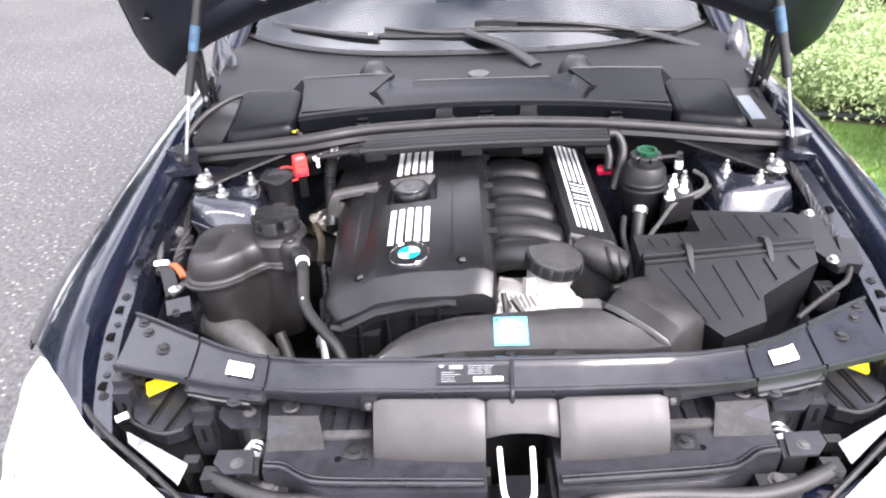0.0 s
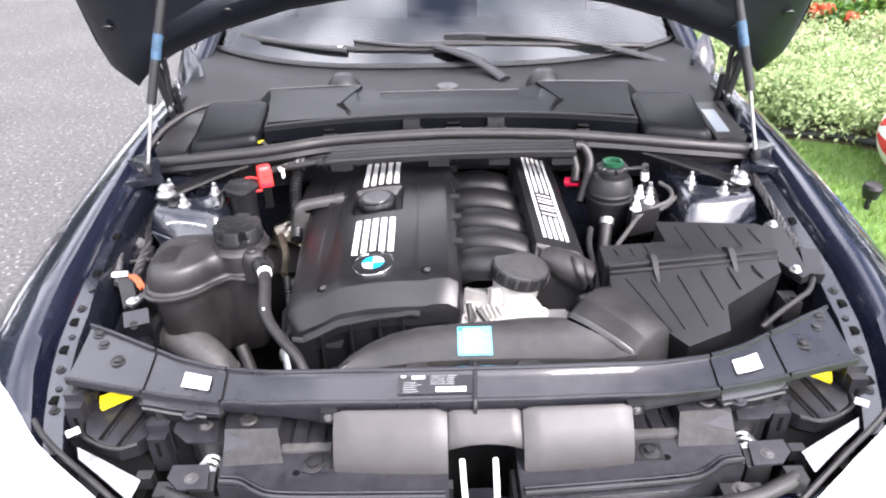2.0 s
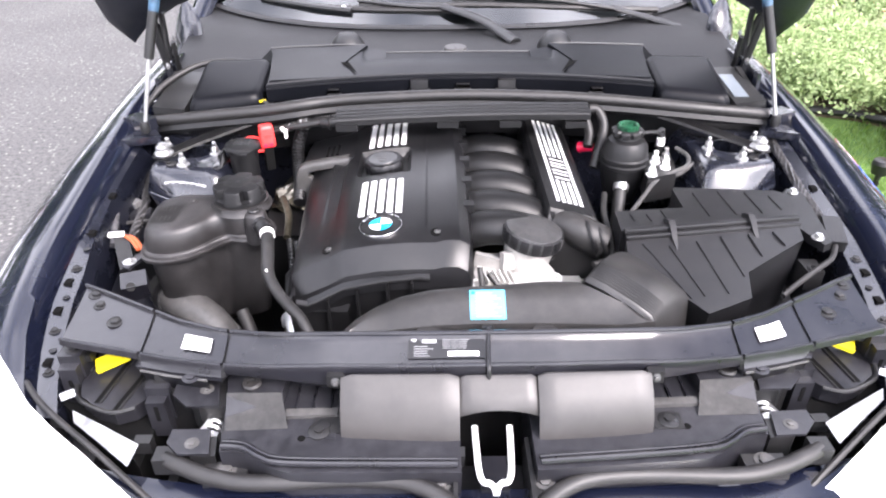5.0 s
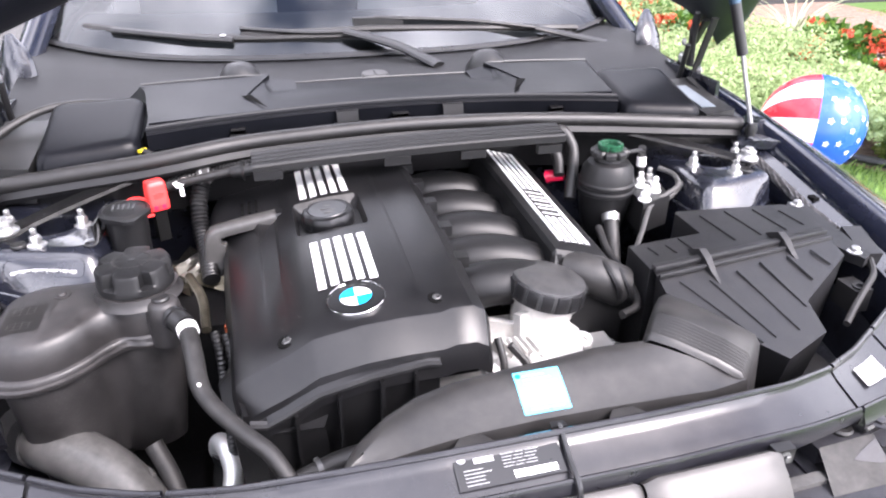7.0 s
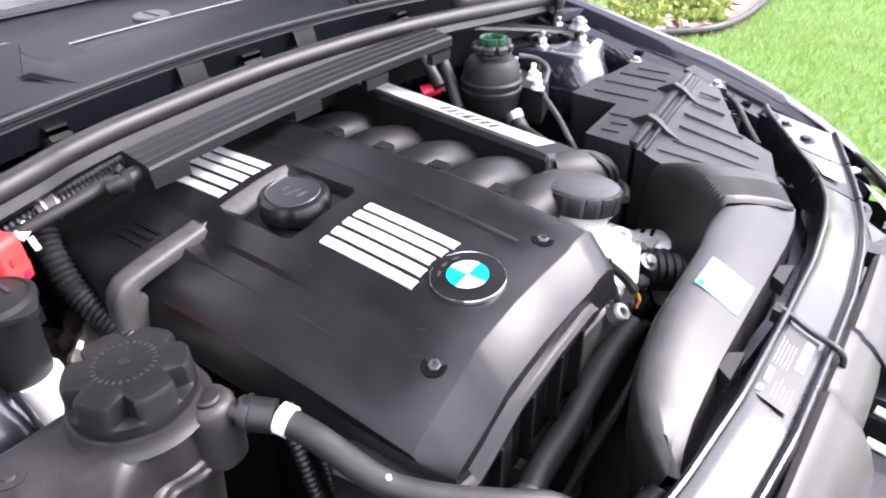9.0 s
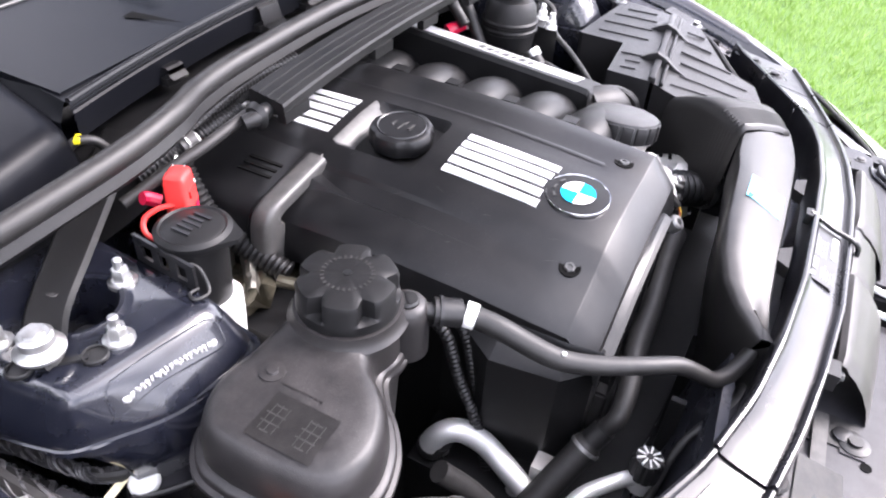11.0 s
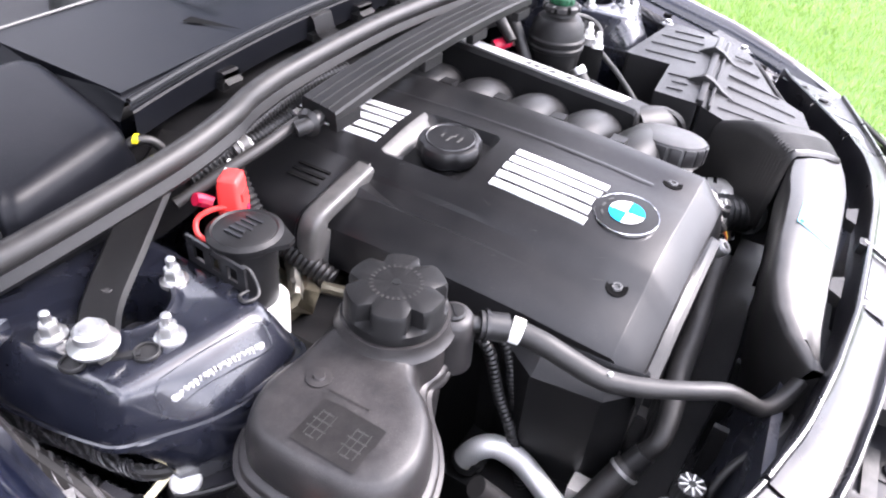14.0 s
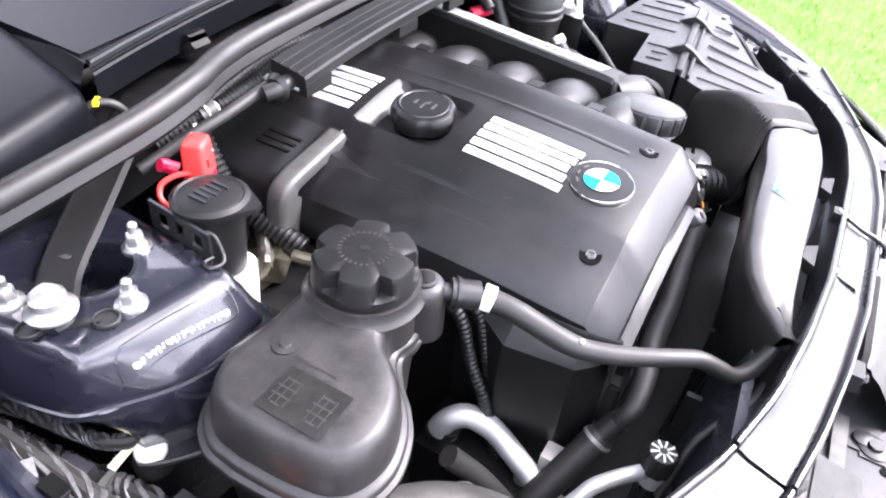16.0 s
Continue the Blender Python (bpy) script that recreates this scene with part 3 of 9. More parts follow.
# ---- white fence ----
FENCEWHITE = material("white_fence_paint", (0.64, 0.62, 0.57), 0.5, vary=0.08, vary_scale=3, grain=0.1)
fence = thing("fence", (4.2, 3.3, GZ), "white painted post and rail garden fence", "fence")
part("post", bbox(3.99, 4.24, 3.10, 3.35, GZ, 1.75, 0.012, 2), FENCEWHITE, fence, "thick square white post")
for x, y in ((6.4, 3.40), (8.6, 3.53)):
    part("post", bbox(x, x + 0.14, y, y + 0.14, GZ, 1.2, 0.008, 2), FENCEWHITE, fence)
for z in (0.52, 0.98):
    part("rail", bbox(4.24, 11.0, 3.25, 3.33, z, z + 0.13, 0.006, 2, Matrix.Translation((4.24, 3.25, 0)) @ pose(0, 0, 0, 0, 0, 3.2) @ Matrix.Translation((-4.24, -3.25, 0))), FENCEWHITE, fence)
bm = bm_new()
prism(bm, [(4.25, 7.0), (7.2, 7.15), (7.2, 7.3), (4.25, 7.15)], GZ, 1.9)
tagged(part("dark_screen_wall", bevel(bm, 0.01), material("dark_wall", (0.03, 0.03, 0.032), 0.7, vary=0.2)), "dark garden wall behind the planting", "wall", kind="structure")

# ---- ball ----
BX, BY, BR = 2.08, 2.80, 0.215
ball = thing("beach_ball", (BX, BY, GZ), "glossy inflatable ball, red and white stripes, starred blue half", "ball")
BALLRED, BALLWHITE, BALLBLUE = (material("ball_" + k, c, 0.25, vary=0.03) for k, c in (("red", (0.62, 0.03, 0.05)), ("white", (0.8, 0.8, 0.8)), ("blue", (0.02, 0.09, 0.55))))
BALLC = Vector((BX, BY, BR + GZ + 0.03))
BALLM = tilt(4, 0, -36)


def ball_point(th, ph, r=BR):
    return BALLC + BALLM @ Vector((r * math.sin(th), r * math.cos(th) * math.cos(ph), r * math.cos(th) * math.sin(ph)))


for k in range(14):
    bm = bm_new()
    sheet(bm, lambda u, v: ball_point(u, v), steps(-math.pi / 2 * 0.999, -0.02, 12), steps(k * math.pi / 7, (k + 1) * math.pi / 7, 4))
    part("stripe", bm, BALLRED if k % 2 else BALLWHITE, ball)
bm = bm_new()
sheet(bm, lambda u, v: ball_point(u, v), steps(-0.02, math.pi / 2 * 0.999, 12), steps(0, 2 * math.pi, 40))
part("blue_half", bm, BALLBLUE, ball)
for i in range(5):
    th = 0.2 + 0.24 * i
    k = max(4, int(15 * math.cos(th)))
    for j in range(k):
        ph = 2 * math.pi * (j + 0.5 * (i % 2)) / k
        bm = bm_new()
        ring = []
        for q in range(10):
            rr = (0.016 if q % 2 == 0 else 0.007)
            ring.append(bm.verts.new(ball_point(th + rr * math.cos(q * math.pi / 5) / BR, ph + rr * math.sin(q * math.pi / 5) / BR / math.cos(th), BR + 0.0015)))
        bm.faces.new(ring)
        part("star", bm, BALLWHITE, ball)

# ---- small garden light in the grass ----
spike = thing("garden_light", (1.755, 2.62, GZ), "small black plastic garden light in the grass", "garden light")
bm = bm_new()
lathe(bm, (1.755, 2.62, GZ), [(0.012, 0), (0.012, 0.05), (0.03, 0.055), (0.038, 0.09), (0.04, 0.1), (0.034, 0.115), (0.02, 0.12)], 20)
part("housing", bm, BLACK, spike)

# ---- unseen far trees, added to shape the sky's reflections on the car ----
TREELEAF = leaf_material("far_leaf", (0.02, 0.045, 0.012), (0.07, 0.11, 0.03), 0.6, 0.15)
rng = random.Random(77)
for i in range(16):
    a = 2 * math.pi * (i + rng.uniform(-0.25, 0.25)) / 16
    d = rng.uniform(19, 26)
    if 104 < math.degrees(a) < 205:      # left open so that low sky brightens the front surfaces
        continue
    # nearer, taller added trees darken what the cowl and wings mirror
    near = 8 < math.degrees(a) < 70
    if near:
        d = rng.uniform(12.5, 15)
    elif 235 < math.degrees(a) < 345:
        near, d = True, rng.uniform(14, 17)
    x, y, h = d * math.sin(a), 1.0 + d * math.cos(a), (rng.uniform(9.0, 10.5) if not 40 < math.degrees(a) < 70 else rng.uniform(7.2, 7.8)) if near else rng.uniform(4.0, 4.6) if 70 < math.degrees(a) < 104 else rng.uniform(4.0, 6.5)
    tree = thing("tree", (x, y, 0), "broad dark green tree added out of view to shape reflections", "tree", "far trees")
    blobs = [(x + rng.gauss(0, 1.5), y + rng.gauss(0, 1.5), h * rng.uniform(0.12 if near else 0.35, 0.85), rng.uniform(0.9, 1.7), rng.uniform(0.7, 1.3)) for _ in range(30 if near else 16)]
    v, f = leaf_cloud(rng, 6000 if near else 2600, on_clump(blobs), 0.34, 0.45)
    crown = soup("crown", v, f, TREELEAF)
    crown.parent, crown.matrix_parent_inverse = tree, Matrix.Translation(-Vector((x, y, 0)))
    bm = bm_new()
    tube(bm, [(x, y, 0), (x + 0.1, y, h * 0.3), (x, y + 0.1, h * 0.6)], lambda t: 0.2 - 0.12 * t, 8, 4)
    for k in range(5):
        b = blobs[k]
        tube(bm, [(x, y, h * 0.3), ((x + b[0]) / 2, (y + b[1]) / 2, h * 0.45), (b[0], b[1], b[2])], lambda t: 0.09 - 0.06 * t, 6, 3)
    part("trunk", bm, BARK, tree)

# ---- car body ----
car = thing("car", (0, 1.2, 0), "dark blue saloon car with its bonnet open", "car")
CROWN = [(0.80, (0.665, 0.668)), (0.88, (0.708, 0.705)), (0.97, (0.736, 0.742)), (1.05, (0.746, 0.773)), (1.16, (0.745, 0.811)), (1.28, (0.740, 0.840)), (1.42, (0.731, 0.876)), (1.57, (0.721, 0.905)), (1.72, (0.715, 0.925)), (2.05, (0.710, 0.948))]
INSET = [(0.8, 0.02), (0.95, 0.035), (1.2, 0.04), (2.0, 0.045)]


def fender(side):
    bm = bm_new()
    rows = []
    for y in steps(0.80, 1.04, 16)[:-1] + steps(1.04, 2.02, 22):
        cx, cz = lerp_table(CROWN, y)
        inner = cx - lerp_table(INSET, y)
        k = lerp_table([(0.95, 1.32), (1.2, 1.26), (1.45, 1.10), (1.8, 1.0)], y)
        pts = [(inner, cz - 0.10), (inner, cz - 0.03), (inner + 0.012, cz - 0.012), (cx - 0.02, cz - 0.002), (cx, cz), (cx + 0.02 * k, cz - 0.006), (cx + 0.06 * k, cz - 0.03),
               (cx + 0.105 * k, cz - 0.08), (cx + 0.14 * k, cz - 0.16), (cx + 0.155 * k, cz - 0.28), (cx + 0.15 * k, 0.30)]
        arch = 0.0
        if abs(y - 1.25) < 0.34:
            arch = 0.30 + math.sqrt(max(0, 0.34 ** 2 - (y - 1.25) ** 2))
        pts[-1] = (pts[-1][0], max(pts[-1][1], arch))
        pts[-2] = (pts[-2][0], max(pts[-2][1], arch + 0.01))
        rows.append([(side * x, y, z) for x, z in pts])
    grid(bm, rows)
    # the head lamp takes the outer front corner
    bmesh.ops.bisect_plane(bm, geom=bm.verts[:] + bm.edges[:] + bm.faces[:], plane_co=(side * 0.655, 0.840, 0), plane_no=(side * 0.143, -0.135, 0), clear_outer=True)
    return part("fender", bm, PAINT, car, "glossy dark blue front wing", angle=60)


for side in (-1, 1):
    fender(side)
    # flange with holes along the inner edge of the wing
    bm = bm_new()
    rows = []
    for y in steps(0.86, 1.95, 22):
        cx, cz = lerp_table(CROWN, y)
        inner = cx - lerp_table(INSET, y)
        w = lerp_table([(1.10, 0.030), (1.22, 0.016), (1.32, 0.008), (1.6, 0.012)] if side < 0 else [(1.10, 0.030), (1.25, 0.026), (1.6, 0.022)], y)
        rows.append([(side * inner, y, cz - 0.03), (side * (inner - w), y, cz - 0.036), (side * (inner - w - 0.004), y, cz - 0.055), (side * (inner - w - 0.006), y, cz - 0.075), (side * (inner - w - 0.008), y, 0.5)])
    grid(bm, rows)
    flange = part("wing_flange", bm, BAYPAINT, car, "painted inner wing flange", angle=40)
    for y in (0.93, 1.0, 1.12):
        cx, cz = lerp_table(CROWN, y)
        inner = cx - lerp_table(INSET, y)
        bolt("bolt", (side * (inner - 0.014), y, cz - 0.034), flange, BLACK, 0.007, 0.008, False)
    # black discs laid on the flange draw the shade of round holes
    for y in (0.965, 1.06, 1.16):
        cx, cz = lerp_table(CROWN, y)
        inner = cx - lerp_table(INSET, y)
        bm = bm_new()
        lathe(bm, (side * (inner - 0.018), y, cz - 0.0325), [(0.006, 0), (0.006, 0.001)], 12)
        part("hole", bm, LABEL, flange)
    # near-black boxes draw the shade of square holes
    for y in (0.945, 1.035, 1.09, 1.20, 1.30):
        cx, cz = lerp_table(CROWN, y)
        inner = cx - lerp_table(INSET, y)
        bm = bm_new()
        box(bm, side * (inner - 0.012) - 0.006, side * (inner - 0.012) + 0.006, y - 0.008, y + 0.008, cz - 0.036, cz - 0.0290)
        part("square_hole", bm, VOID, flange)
    # front wheel
    for yy in (1.25, 4.01):
        wm = tilt(0, 90, 0)
        bm = bm_new()
        lathe(bm, (side * 0.78, yy, 0.315), [(0.2, -0.1), (0.29, -0.105), (0.315, -0.08), (0.315, 0.08), (0.29, 0.105), (0.2, 0.1)], 40, wm)
        wheel = part("wheel", bm, TYRE, car, "black rubber tyre")
        bm = bm_new()
        lathe(bm, (side * 0.78, yy, 0.315), [(0.2, -0.1), (0.06, -0.09), (0.06, 0.09), (0.2, 0.1)], 32, wm)
        part("rim", bm, ALU, wheel)

# sides, tail, roof behind the wings
for side in (-1, 1):
    bm = bm_new()
    rows = []
    for y in (2.02, 2.4, 3.0, 3.6, 4.1, 4.6, 4.85, 4.95):
        k = lerp_table([(2.0, 0.0), (4.2, 0.02), (4.95, 0.16)], y)
        zt = lerp_table([(2.02, 0.90), (3.0, 0.93), (4.2, 0.96), (4.95, 0.90)], y)
        rows.append([(side * (0.66 - k), y, zt + 0.03), (side * (0.71 - k), y, zt + 0.04), (side * (0.83 - k), y, zt - 0.04), (side * (0.895 - k), y, 0.6), (side * (0.885 - k), y, 0.3), (side * (0.8 - k), y, 0.2)])
    grid(bm, rows)
    part("body_side", bm, PAINT, car, angle=50)
bm = bm_new()
rows = [[(x, y, z - 0.06 * (abs(x) / 0.6) ** 3) for x in steps(-w, w, 10)] for y, z, w in ((2.70, 1.375, .55), (2.9, 1.41, .57), (3.3, 1.42, .57), (3.7, 1.40, .55), (3.95, 1.36, .53), (4.4, 1.05, .6), (4.9, 1.0, .6), (4.97, 0.9, .58), (4.97, 0.35, .6))]
grid(bm, rows)
part("roof", bm, PAINT, car, angle=50)
for side in (-1, 1):
    bm = bm_new()
    grid(bm, [[(side * 0.69, y, zb), (side * w, y, zt)] for y, zb, w, zt in ((2.12, 0.92, 0.665, 1.0), (2.7, 0.935, 0.56, 1.335), (3.3, 0.945, 0.57, 1.365), (3.95, 0.96, 0.53, 1.30), (4.4, 0.97, 0.6, 1.0))])
    part("side_window", bm, DARKGLASS, car)
    bm = bm_new()
    tube(bm, [(side * 0.70, 2.02, 0.955), (side * 0.665, 2.22, 1.07), (side * 0.60, 2.5, 1.23), (side * 0.56, 2.72, 1.345)], 0.03, 10, 6, flat=0.7)
    part("windscreen_pillar", bm, PAINT, car)


def screen_point(u, v, lift=0.0):
    """u: -1 to 1 across, v: 0 at the bottom to 1 at the roof."""
    y0 = 1.975 + 0.15 * abs(u) ** 2.6
    z0 = 0.955 + 0.04 * abs(u) ** 4
    y1, z1 = 2.72 + 0.06 * u * u, 1.385 - 0.05 * u * u
    w = 0.70 + (0.565 - 0.70) * v
    bow = 0.03 * math.sin(math.pi * v)
    return (u * w, y0 + (y1 - y0) * v - bow * 0.5 - lift * 0.45, z0 + (z1 - z0) * v + bow + lift * 0.9)


bm = bm_new()
sheet(bm, screen_point, steps(-1, 1, 24), steps(0, 1, 14))
part("windscreen", bm, SCREEN, car, "tinted windscreen mirroring the cloudy sky", angle=60)
bm = bm_new()
sheet(bm, lambda u, v: screen_point(u, v * 0.018 - 0.01, 0.003), steps(-1, 1, 24), steps(0, 1, 2))
part("screen_edge", bm, LABEL, car, "black printed lower edge of the windscreen")
# cabin
bm = bm_new()
sheet(bm, lambda u, v: (0.66 * u, 1.98 + 0.1 * u * u + 0.55 * v, 0.925 + 0.06 * math.sin(2.4 * v)), steps(-1, 1, 12), steps(0, 1, 6))
part("dashboard", bm, CABIN, car)
part("cabin_floor", bbox(-0.68, 0.68, 2.0, 4.3, 0.4, 0.45), CABIN, car)
part("cabin_back", bbox(-0.62, 0.62, 3.6, 3.7, 0.45, 1.1, 0.03, 3), CABIN, car, "dark seat backs")
for x in (-0.36, 0.36):
    bm = bm_new()
    prism(bm, [(x - 0.22, 2.95), (x + 0.22, 2.95), (x + 0.2, 3.1), (x - 0.2, 3.1)], 0.5, 1.12)
    part("seat", bevel(bm, 0.04, 3), material("grey_seat", (0.30, 0.31, 0.33), 0.8), car, "pale grey front seat back")
    part("headrest", bbox(x - 0.12, x + 0.12, 2.98, 3.06, 1.14, 1.28, 0.03, 3), material("grey_headrest", (0.30, 0.31, 0.33), 0.8), car)

# bonnet, open
HOOD_Y, HOOD_Z, HOOD_A = 1.76, 0.985, radians(57)
HV = Vector((0, -math.cos(HOOD_A), math.sin(HOOD_A)))
HN = Vector((0, math.sin(HOOD_A), math.cos(HOOD_A)))


def hood_point(u, v, out=0.0):
    """u: -1 to 1 across; v: 0 rear edge to 1 front edge; out: towards the outer skin."""
    rear = 0.235 * (1 - abs(u) ** 2.4)
    s = rear + (1.12 - 0.16 * u * u - rear) * v
    w = lerp_table([(0, 0.765), (0.06, 0.80), (0.14, 0.80), (0.5, 0.76), (1, 0.66)], s / 1.12)
    bulge = 0.05 * (1 - u * u)
    p = Vector((u * w, HOOD_Y, HOOD_Z)) + HV * s + HN * (out + bulge)
    return tuple(p)


US = [-1, -0.985, -0.96, -0.9, -0.8, -0.65, -0.45, -0.2, 0, 0.2, 0.45, 0.65, 0.8, 0.9, 0.96, 0.985, 1]
bm = bm_new()
sheet(bm, lambda u, v: hood_point(u, v, 0.0), US, steps(0, 1, 12), 0.006)
hood = part("bonnet_skin", bm, PAINT, car, "open dark blue bonnet panel", angle=50)


def hood_under(u, v):
    e = min(1, min(1 - abs(u), 0.12) / 0.12) * min(1, min(v, 0.08) / 0.08) * min(1, min(1 - v, 0.08) / 0.08)
    deep = -0.008 - 0.042 * (e ** 0.6)
    if 0.12 < v < 0.9 and abs(u) < 0.8:
        deep += 0.022
    return hood_point(u * 0.995, 0.002 + 0.996 * v, deep)


bm = bm_new()
sheet(bm, hood_under, US, [0, 0.02, 0.045, 0.07, 0.085, 0.115, 0.13, 0.3, 0.5, 0.7, 0.85, 0.92, 0.97, 1])
part("bonnet_frame", bm, HOODPAD, hood, "black pressed underside of the bonnet", angle=45)
for u in (-0.93, -0.8, -0.6, -0.3, 0.05, 0.3, 0.6, 0.8, 0.93):
    bm = bm_new()
    rr = Matrix.Rotation(-(math.pi / 2 - HOOD_A) - math.pi / 2 + math.pi, 3, "X")
    c = Vector(hood_under(u, 0.1 if abs(u) < 0.9 else 0.2))
    lathe(bm, c - HN * 0.004, [(0.012, 0), (0.012, 0.003), (0.005, 0.004)], 14, Matrix.Rotation(math.pi / 2 + HOOD_A, 3, "X"))
    part("bonnet_clip", bm, BLACK, hood)

for side in (-1, 1):
    # hinge: two links and a bracket
    bm = bm_new()
    tube(bm, [(side * 0.685, 1.80, 0.90), (side * 0.69, 1.76, 0.96), (side * 0.69, 1.70, 1.05)], 0.011, 8, 5, flat=0.5)
    tube(bm, [(side * 0.675, 1.70, 0.885), (side * 0.675, 1.69, 0.95), (side * 0.68, 1.66, 1.06)], 0.009, 8, 5, flat=0.5)
    tube(bm, [(side * 0.66, 1.74, 0.88), (side * 0.66, 1.72, 0.94), (side * 0.655, 1.70, 1.0)], 0.006, 8, 5)
    tube(bm, [(side * 0.68, 1.72, 0.95), (side * 0.676, 1.72, 1.03), (side * 0.665, 1.69, 1.11), (side * 0.64, 1.66, 1.16)], 0.012, 8, 5, flat=0.5)
    hinge = part("bonnet_hinge", bm, BLACK, car, "black bonnet hinge links")
    part("hinge_plate", bbox(side * 0.672 - 0.004, side * 0.672 + 0.004, 1.60, 1.80, 0.885, 0.945, 0.003), BAYPAINT, hinge)
    part("hinge_strap", bbox(-0.006, 0.006, -0.02, 0.10, -0.003, 0.003, 0.002, 2, pose(side * 0.66, 1.58, 0.905, 18, 0, side * 6)), BLACK, hinge)
    for y, z in ((1.66, 0.955), (1.73, 1.0), (1.70, 1.07)):
        bolt("rivet", (side * 0.664, y, z), hinge, DULLSTEEL, 0.006, 0.008, False, tilt(0, -90 * side, 0))
    part("bracket", bbox(side * 0.68 - 0.03, side * 0.68 + 0.03, 1.62, 1.84, 0.86, 0.885, 0.004), BAYPAINT, hinge)
    for y, z in ((1.80, 0.905), (1.70, 0.89), (1.74, 0.965)):
        bolt("bolt", (side * 0.672, y, z), hinge, ZINC, 0.009, 0.012, False, tilt(0, -90 * side, 0))
    # cloth sleeve at the hinge
    bm = bm_new()
    tube(bm, [(side * 0.695, 1.90, 0.90), (side * 0.690, 1.915, 0.945), (side * 0.692, 1.935, 0.99), (side * 0.70, 1.96, 1.03)], lambda t: 0.010 + 0.030 * math.sin(math.pi * min(1, 0.15 + 0.85 * t)), 14, 6, flat=0.55)
    part("pillar_trim", bm, BAYPAINT, hinge, "glossy rounded trim at the pillar foot")
    # gas strut
    b0, b1 = Vector((side * 0.663, 1.465, 0.888)), Vector((side * 0.637, 1.500, 1.022))
    top = Vector((side * 0.572, 1.552, 1.27))
    bm = bm_new()
    tube(bm, [b0, b1], 0.004, 12, 1)
    gs = part("gas_strut", bm, DULLSTEEL, car, "bright steel gas strut rod")
    bm = bm_new()
    tube(bm, [b1, top], 0.010, 14, 1)
    part("cylinder", bm, BLACK, gs, "black gas strut cylinder with a faded blue label")
    bm = bm_new()
    tube(bm, [b1 + (top - b1) * 0.36, b1 + (top - b1) * 0.56], 0.0104, 14, 1)
    part("strut_label", bm, material("faded_blue", (0.03, 0.07, 0.12), 0.5, vary=0.5, vary_scale=60), gs)
    bm = bm_new()
    lathe(bm, b0, [(0.008, -0.012), (0.011, 0), (0.008, 0.012)], 14)
    part("ball_joint", bm, BLACK, gs)

# ---- bay walls and floor ----
bm = bm_new()
sheet(bm, lambda u, v: (0.70 * u, 1.60 + 0.03 * (1 - u * u), 0.45 + 0.475 * v - 0.03 * u * u * v), steps(-1, 1, 16), steps(0, 1, 6), 0.01)
part("firewall", bm, BAYPAINT, car, "painted bulkhead behind the engine")
for side in (-1, 1):
    bm = bm_new()
    grid(bm, [[(side * x, y, z) for x, z in ((xt, zt), (xt - 0.005, zt - 0.1), (0.62, 0.6), (0.6, 0.42))] for y, xt, zt in ((0.95, 0.63, 0.63), (1.1, 0.655, 0.69), (1.3, 0.66, 0.74), (1.6, 0.66, 0.80))])
    part("inner_wing", bm, DUSTYPAINT, car, "dusty painted inner wing")
part("undertray", bbox(-0.70, 0.70, 0.55, 1.7, 0.36, 0.40), BLACK, car, "dark tray under the engine")

# bracket with a hook beside each strut tower
for side in (-1, 1):
    bm = bm_new()
    prism(bm, [(side * 0.63, 1.455), (side * 0.745, 1.42), (side * 0.75, 1.445), (side * 0.66, 1.50)], 0.856, 0.872)
    prism(bm, [(side * 0.728, 1.418), (side * 0.748, 1.412), (side * 0.752, 1.428), (side * 0.732, 1.436)], 0.835, 0.858)
    prism(bm, [(side * 0.665, 1.47), (side * 0.72, 1.50), (side * 0.70, 1.53), (side * 0.65, 1.50)], 0.862, 0.896)
    part("wing_bracket", bevel(bm, 0.003), BAYPAINT, car, "painted wing mounting bracket")


# ---- strut towers ----
def tower(side):
    root = part("strut_tower", tower_mesh(side), BAYPAINT, car, "glossy dark painted strut tower", angle=40)
    cx, cy = side * 0.551, 1.420
    bm = bm_new()
    lathe(bm, (cx, cy, 0.79), [(0.033, 0), (0.030, 0.006), (0.016, 0.010), (0.012, 0.026), (0.008, 0.028)], 28)
    part("tower_bearing", bm, LABEL, root, "dark strut bearing deep in the tower")
    for x, y in ((0.560, 1.360), (0.509, 1.412), (0.612, 1.436)):
        bolt("stud_nut", (side * x, y, 0.848), root, ZINC, 0.0095, 0.028)
    return root


